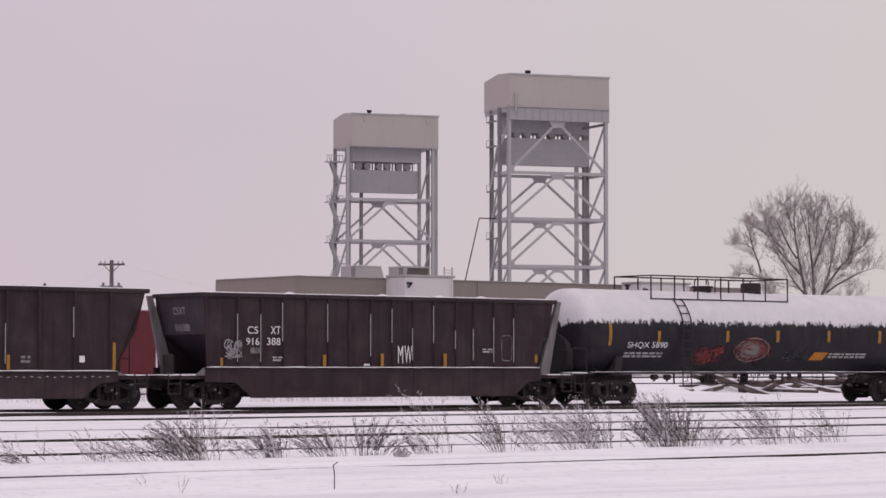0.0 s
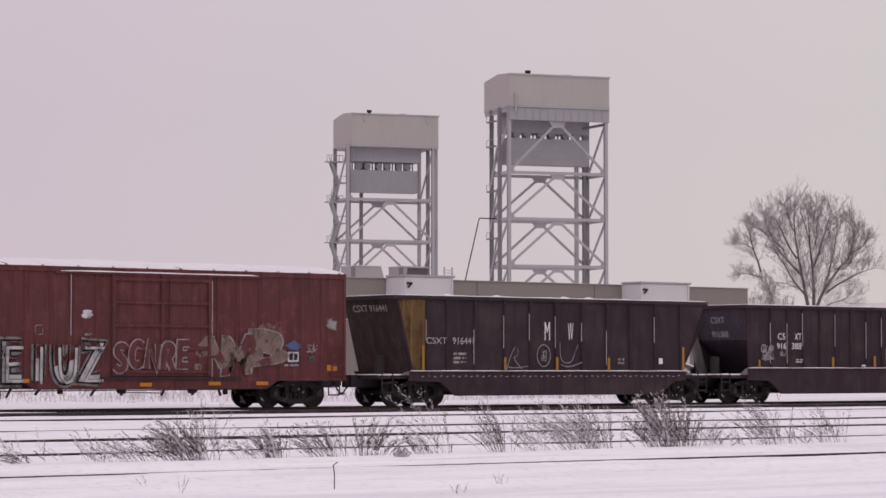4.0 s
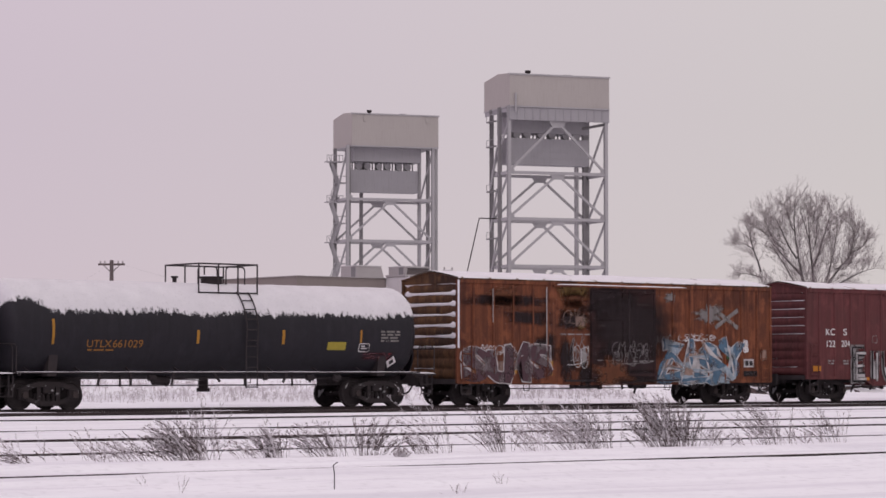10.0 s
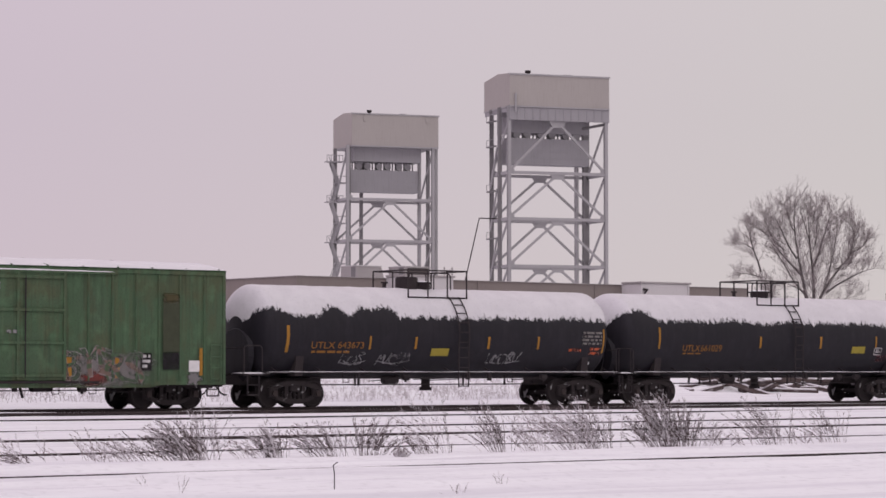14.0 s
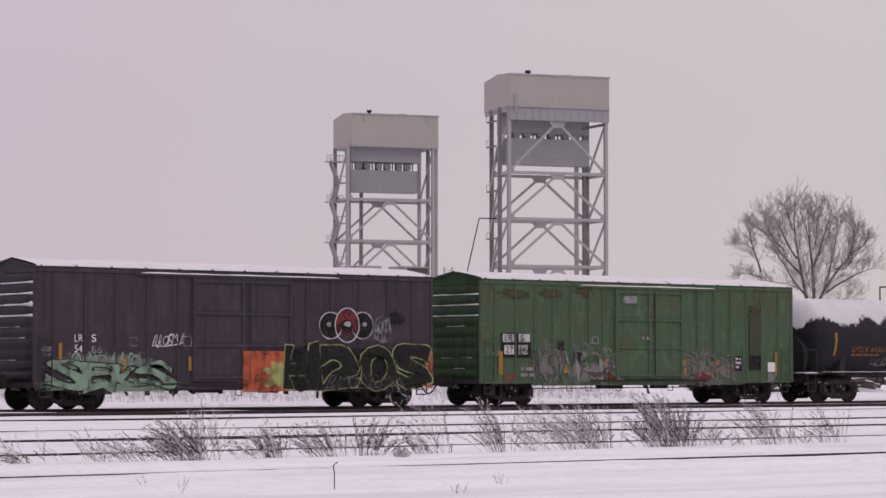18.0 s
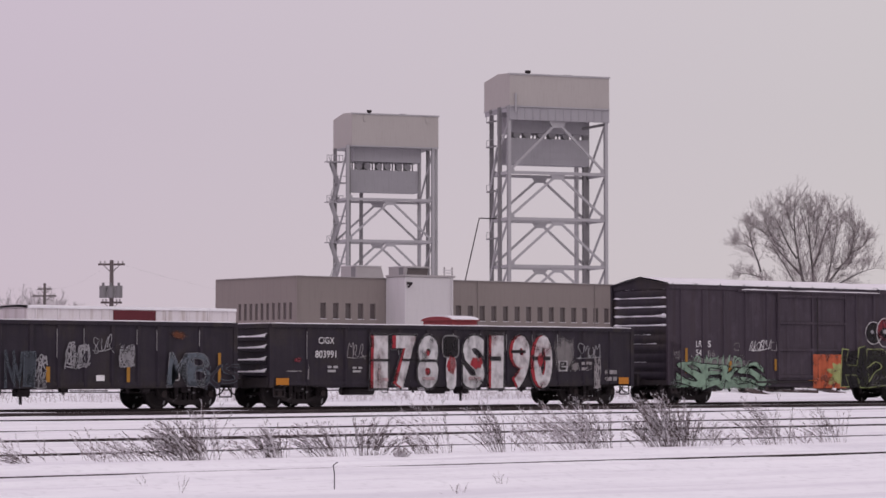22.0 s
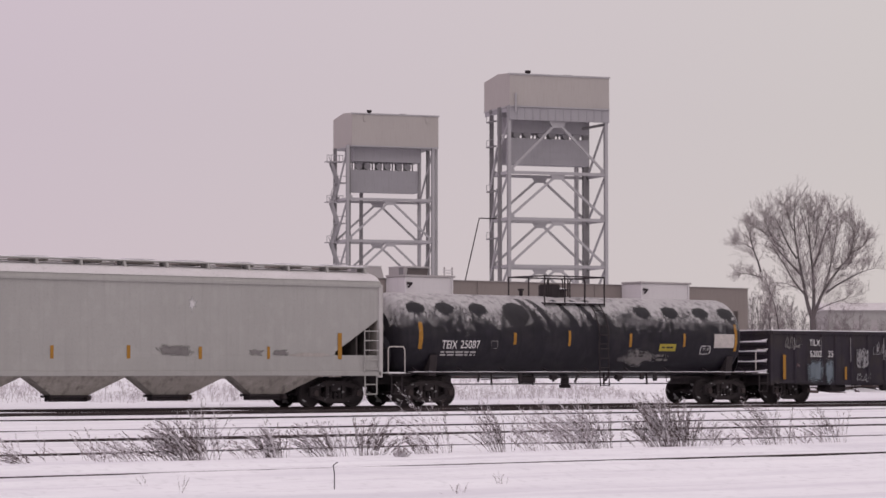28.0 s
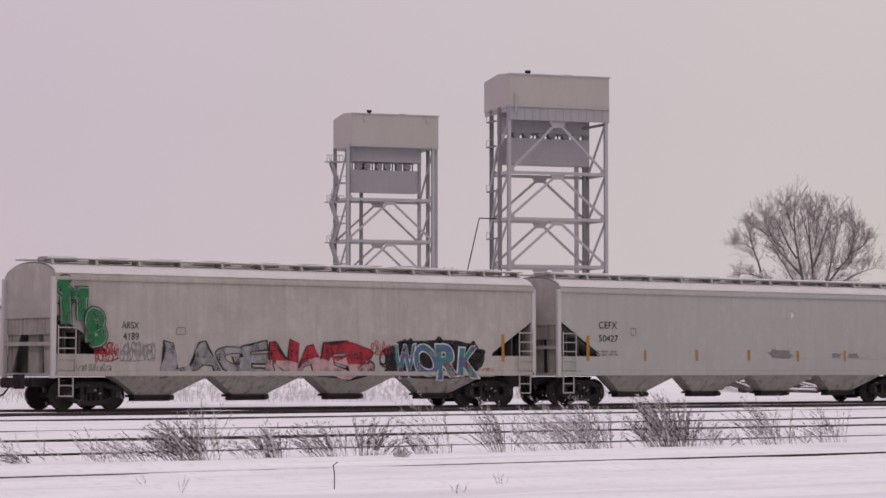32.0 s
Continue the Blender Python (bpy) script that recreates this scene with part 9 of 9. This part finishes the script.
bough(big_tree, crown, (-2.0, 10.2), (-3.6, 11.6), (-4.0, 14.6), 0.08, rng, side=0.5)
bough(big_tree, crown, (-0.2, 11.0), (-0.6, 12.4), (-0.9, 15.0), 0.07, rng, side=0.4)
part("crown", crown, BARK, big_tree, "wide dome of bare fine twigs")
for i, (px, d, h, sp) in enumerate(((1330, 262, 8.0, 1.2), (1345, 262, 8.8, 1.3), (1362, 266, 9.2, 1.5), (1380, 262, 8.4, 1.3), (1400, 262, 7.4, 1.4), (1425, 266, 6.6, 1.4), (1465, 266, 6.8, 1.4), (1500, 262, 7.0, 1.3), (1520, 270, 5.8, 1.2), (1560, 280, 6.2, 1.2), (1480, 275, 5.5, 1.3))):
    bare_tree(away((px - 784) * d / 4500, d, 0), tuple((0.3 * k, 0.2, sp * (k - 1), 0.4 * k, h * (1 - 0.1 * abs(k - 1)), 0.09) for k in range(3)), "grey leafless shrub thicket in the distance", BARK_FAR, 40 + i, depth=3, kids=3, name="shrub", category="shrub", group="distant shrubs")
for i, (px, d, h, sp) in enumerate(((12, 300, 9.4, 2.0), (36, 303, 9.9, 2.0), (58, 305, 10.0, 2.2), (80, 302, 9.7, 2.0), (102, 300, 9.2, 1.8))):
    bare_tree(away((px - 784) * d / 4500, d, 0), tuple((0.3 * k, 0.2, sp * (k - 1), 0.4 * k, h * (1 - 0.1 * abs(k - 1)), 0.10) for k in range(3)), "pale leafless shrub thicket far off", BARK_FAR, 60 + i, depth=3, kids=3, name="shrub", category="shrub", group="distant shrubs")

# a far house beyond the tree
hs = thing("house", away(45.4, 300, 0, 4), "pale far house with a low snowy roof", "house")
part("body", Kit().box(0, 9, 0, 8, -0.5, 8.4), HOPPER_GREY, hs)
part("roof", Kit().prism([(-0.5, 8.4), (8.5, 8.4), (4, 9.4)], "x", -0.5, 9.5), SNOW_THIN, hs, "low snow-covered roof")
for x in (1.2, 3.4, 5.6, 7.8):
    part("window", Kit().box(x - 0.4, x + 0.4, -0.06, 0.02, 5.6, 7.2), ROOF_GREY, hs)


# ---------------------------------------------------------------- heaps of old timbers behind the track
TIMBER = Kit().chamfered(-1.3, 1.3, -0.115, 0.115, -0.09, 0.09, 0.015).mesh("timber", TIE_WOOD)
TIMBER_SNOW = Kit().chamfered(-1.25, 1.25, -0.10, 0.10, 0.085, 0.15, 0.03).mesh("snow_cap", SNOW_CAR)
LONG = Kit().chamfered(-2.6, 2.6, -0.13, 0.13, -0.12, 0.12, 0.02).mesh("timber", TIE_WOOD)
LONG_SNOW = Kit().chamfered(-2.5, 2.5, -0.11, 0.11, 0.115, 0.19, 0.03).mesh("snow_cap", SNOW_CAR)
rng = random.Random(77)


def timber_heap(x, y, n, spread_x, h):
    t = thing("timber_heap", pose(x, y, 0), "tangled heap of old timbers under snow", "timber heap", "timber heaps")
    rows = []
    for i in range(17):
        u = -1 + i / 8
        rows.append([(u * spread_x * 1.15, v * 1.8, -0.2 + (h + 0.1) * 0.85 * max(0, 1 - u * u) * max(0, 1 - v * v) + 0.06 * noise.noise((u * 4 + x, v * 3, 0))) for v in [-1 + k / 5 for k in range(11)]])
    part("snow_mound", Kit().grid(rows), SNOW, t, "snow heaped over the timbers", smooth=True)
    for i in range(n):
        u = rng.uniform(-1, 1)
        big = rng.random() < 0.35
        z = 0.05 + h * (1 - abs(u)) * rng.uniform(0.2, 1.0)
        m = pose(u * spread_x, rng.uniform(-1.2, 0.6), z, rng.uniform(-14, 14), rng.uniform(-20, 20), rng.choice((rng.uniform(-40, 40), rng.uniform(50, 130))))
        b = part("timber", LONG if big else TIMBER, None, t, "", m)
        part("snow_cap", LONG_SNOW if big else TIMBER_SNOW, None, b)


timber_heap(88.5, 19.0, 16, 3.0, 0.85)
timber_heap(96.0, 18.0, 16, 3.6, 0.75)
timber_heap(104.0, 17.5, 14, 3.4, 0.75)
timber_heap(112.5, 17.5, 12, 3.2, 0.6)


# ---------------------------------------------------------------- weeds
def weed(k, base, height, lean, rng, r=0.0038, feather=1.0):
    """One dry stalk with short upswept side twigs and a ragged seed head."""
    d = Vector((lean[0] + rng.gauss(0, 0.10), lean[1] + rng.gauss(0, 0.12), 1)).normalized()
    p, n, pts = Vector(base), 7, [Vector(base)]
    for i in range(n):
        d = (d + Vector((rng.gauss(0, 0.05) + lean[0] * 0.16, rng.gauss(0, 0.05), -0.03))).normalized()
        p = p + d * height / n
        pts.append(p.copy())
    limb(k, pts, r, r * 0.45, 3)
    for i in range(2, n + 1):
        for _ in range(int(2.4 * feather + rng.random() * 2)):
            a = (d * 0.9 + Vector((rng.gauss(0, 0.5) + lean[0] * 0.5, rng.gauss(0, 0.5), rng.uniform(0.0, 0.5)))).normalized()
            q = pts[i] + a * height * rng.uniform(0.08, 0.2) * (1.1 - 0.06 * i)
            k.tube(pts[i], q, r * 0.6, 3, r * 0.45, caps=False)
            s = rng.uniform(0.8, 1.5) * r * 1.35
            k.tube(q - a * s * 2, q + a * s * 3.0, s, 3, s * 0.3)


def weed_clump(x, y, w, h, n, lean, material, seed, label="dry brown weed clump dusted with frost", feather=1.0, r=0.0038):
    rng = random.Random(seed)
    clump = thing("weed_clump", pose(x, y, snow_height(x, y) + 0.02, 0, 0, -38.2), label, "weeds", "weeds beside the track")
    for _ in range(n):
        u, k = rng.gauss(0, 0.42), Kit()
        b = (u * w * 0.5, rng.gauss(0, 0.18) * w * 0.6, -0.04)
        hh = h * rng.uniform(0.55, 1.08) * (1 - 0.35 * min(1, abs(u)))
        weed(k, b, hh, (lean + u * 0.4, rng.gauss(0, 0.08)), rng, r=r, feather=feather)
        part("stalk", k, material, clump)


WEEDS_A = ((18.95, -41.5, 0.75, 0.70, 95, -0.45, 1, 1.0), (18.3, -41.3, 0.8, 0.50, 26, -0.5, 1, 0.8), (18.1, -40.8, 0.7, 0.36, 16, -0.5, 0, 0.7), (17.2, -40.1, 0.7, 0.34, 12, -0.8, 1, 0.7),
           (18.2, -40.0, 0.9, 0.48, 14, -0.3, 0, 0.6), (19.2, -41.4, 0.5, 0.78, 22, 0.0, 1, 0.9), (16.6, -40.9, 0.5, 0.34, 12, -1.0, 1, 0.8), (17.6, -39.2, 0.8, 0.55, 10, -0.3, 0, 0.7))
WEEDS_B = ((20.75, -40.85, 0.55, 0.48, 55, -0.30, 1, 1.0), (20.2, -41.0, 0.5, 0.40, 8, -0.4, 0, 0.6), (21.7, -40.9, 0.65, 0.62, 50, -0.40, 1, 0.9), (22.3, -41.1, 0.6, 0.58, 50, 0.15, 1, 0.9),
           (21.2, -40.2, 0.6, 0.66, 12, -0.35, 0, 0.6), (21.65, -42.7, 0.2, 0.14, 40, 0.1, 0, 0.6), (23.9, -40.7, 0.45, 1.12, 14, -0.42, 1, 0.9), (23.6, -40.8, 0.8, 0.38, 22, -0.3, 1, 0.8),
           (24.9, -40.9, 0.55, 0.80, 38, -0.28, 1, 1.0), (25.4, -41.2, 0.8, 0.7, 22, -0.3, 0, 0.6))
WEEDS_C = ((26.3, -41.1, 0.8, 0.98, 44, -0.42, 0, 1.0), (26.8, -41.1, 0.7, 0.92, 56, -0.35, 1, 1.0), (28.05, -41.4, 0.75, 0.90, 125, -0.22, 1, 1.1), (28.5, -41.5, 0.9, 0.55, 36, 0.15, 1, 0.8), (29.3, -41.3, 0.8, 0.42, 14, -0.3, 0, 0.7),
           (30.6, -41.1, 0.7, 0.86, 36, -0.36, 1, 0.9), (30.0, -41.2, 0.6, 0.45, 12, -0.3, 0, 0.8), (31.3, -41.0, 0.6, 0.34, 14, -0.2, 0, 0.8), (33.2, -40.1, 0.5, 0.74, 26, -0.32, 1, 0.9), (32.2, -40.6, 0.5, 0.3, 10, -0.3, 0, 0.7),
           (27.6, -41.5, 0.9, 0.4, 20, -0.2, 1, 0.8))
for i, (x, y, w, h, n, lean, dark, feather) in enumerate(WEEDS_A + WEEDS_B + WEEDS_C):
    weed_clump(x, y, w, h, n, lean, WEED_DARK if dark else WEED, 200 + i, feather=feather)
for i, (x, y, h, n) in enumerate(((13.45, -49.9, 0.24, 3), (15.7, -51.4, 0.16, 5), (15.95, -51.2, 0.13, 4), (16.95, -50.6, 0.17, 5), (13.9, -48.6, 0.2, 3))):
    weed_clump(x, y, 0.15, h, n, 0.0, WEED, 260 + i, "few thin dry stalks poking through snow", 0.4, 0.0018)
stake = Kit().pipe([(0, 0, -0.1), (0.0, 0, 0.16), (-0.012, 0, 0.24), (0.02, 0, 0.27), (0.035, 0, 0.275)], 0.0055, 6)
solid("bent_stake", stake, STEEL_DARK, "thin dark bent wire stake standing in snow", "stake", m=pose(15.17, -50.1, -0.03, 0, 0, -38.2))

# brush behind the track
k, rng = Kit(), random.Random(9)
for _ in range(2000):
    x, y = rng.uniform(32, 74), 8.5 + 4.0 * rng.random() ** 1.5
    h = rng.uniform(0.12, 0.40)
    b = Vector((x, y, snow_height(x, y) - 0.03))
    d = Vector((rng.gauss(0, 0.22), rng.gauss(0, 0.1), 1)) * h
    limb(k, [b, b + d * 0.55, b + d + Vector((rng.gauss(0, 0.05), 0, 0))], 0.012, 0.005, 3)
    for u in (0.5, 0.75, 0.9):
        q = b + d * u
        k.tube(q, q + Vector((rng.gauss(0, 0.12), 0, rng.uniform(0.02, 0.14))), 0.008, 3, 0.006, caps=False)
solid("brush", k, BRUSH, "pale snowy brush along the far side of the track", "brush", kind="stuff")


# ---------------------------------------------------------------- movement of the train
TRAVEL = ((0, 0.0), (1, 6.13), (2, 12.30), (3, 18.49), (3.5, 21.60), (5.5, 34.11), (6, 37.25), (7, 43.55), (8, 49.90), (9, 56.29), (10, 62.70), (11, 69.14),
          (12, 75.62), (12.5, 78.86), (13, 81.90), (14, 88.42), (14.5, 91.69), (16.5, 104.85), (17, 108.16), (18, 114.83), (19, 121.50), (20, 128.20), (21, 134.90), (22, 141.64),
          (23, 148.43), (24, 155.21), (25, 162.00), (25.5, 165.44), (27.5, 179.12), (28, 182.55), (29, 189.45), (30, 196.36), (31, 203.28), (32, 210.22))


def motions():
    for car, x in CARS:
        walk(car, [(t, pose(x + s, 0, 0)) for t, s in TRAVEL])
    times = [t for t, s in TRAVEL]
    ways = [s for t, s in TRAVEL]
    turns = [(i / 10, math.degrees(float(np.interp(i / 10, times, ways)) / WHEEL_R)) for i in range(321)]
    for wheel, dx in WHEELS:
        walk(wheel, [(t, pose(dx, 0, WHEEL_R, 0, a % 360, 0)) for t, a in turns])


motions()
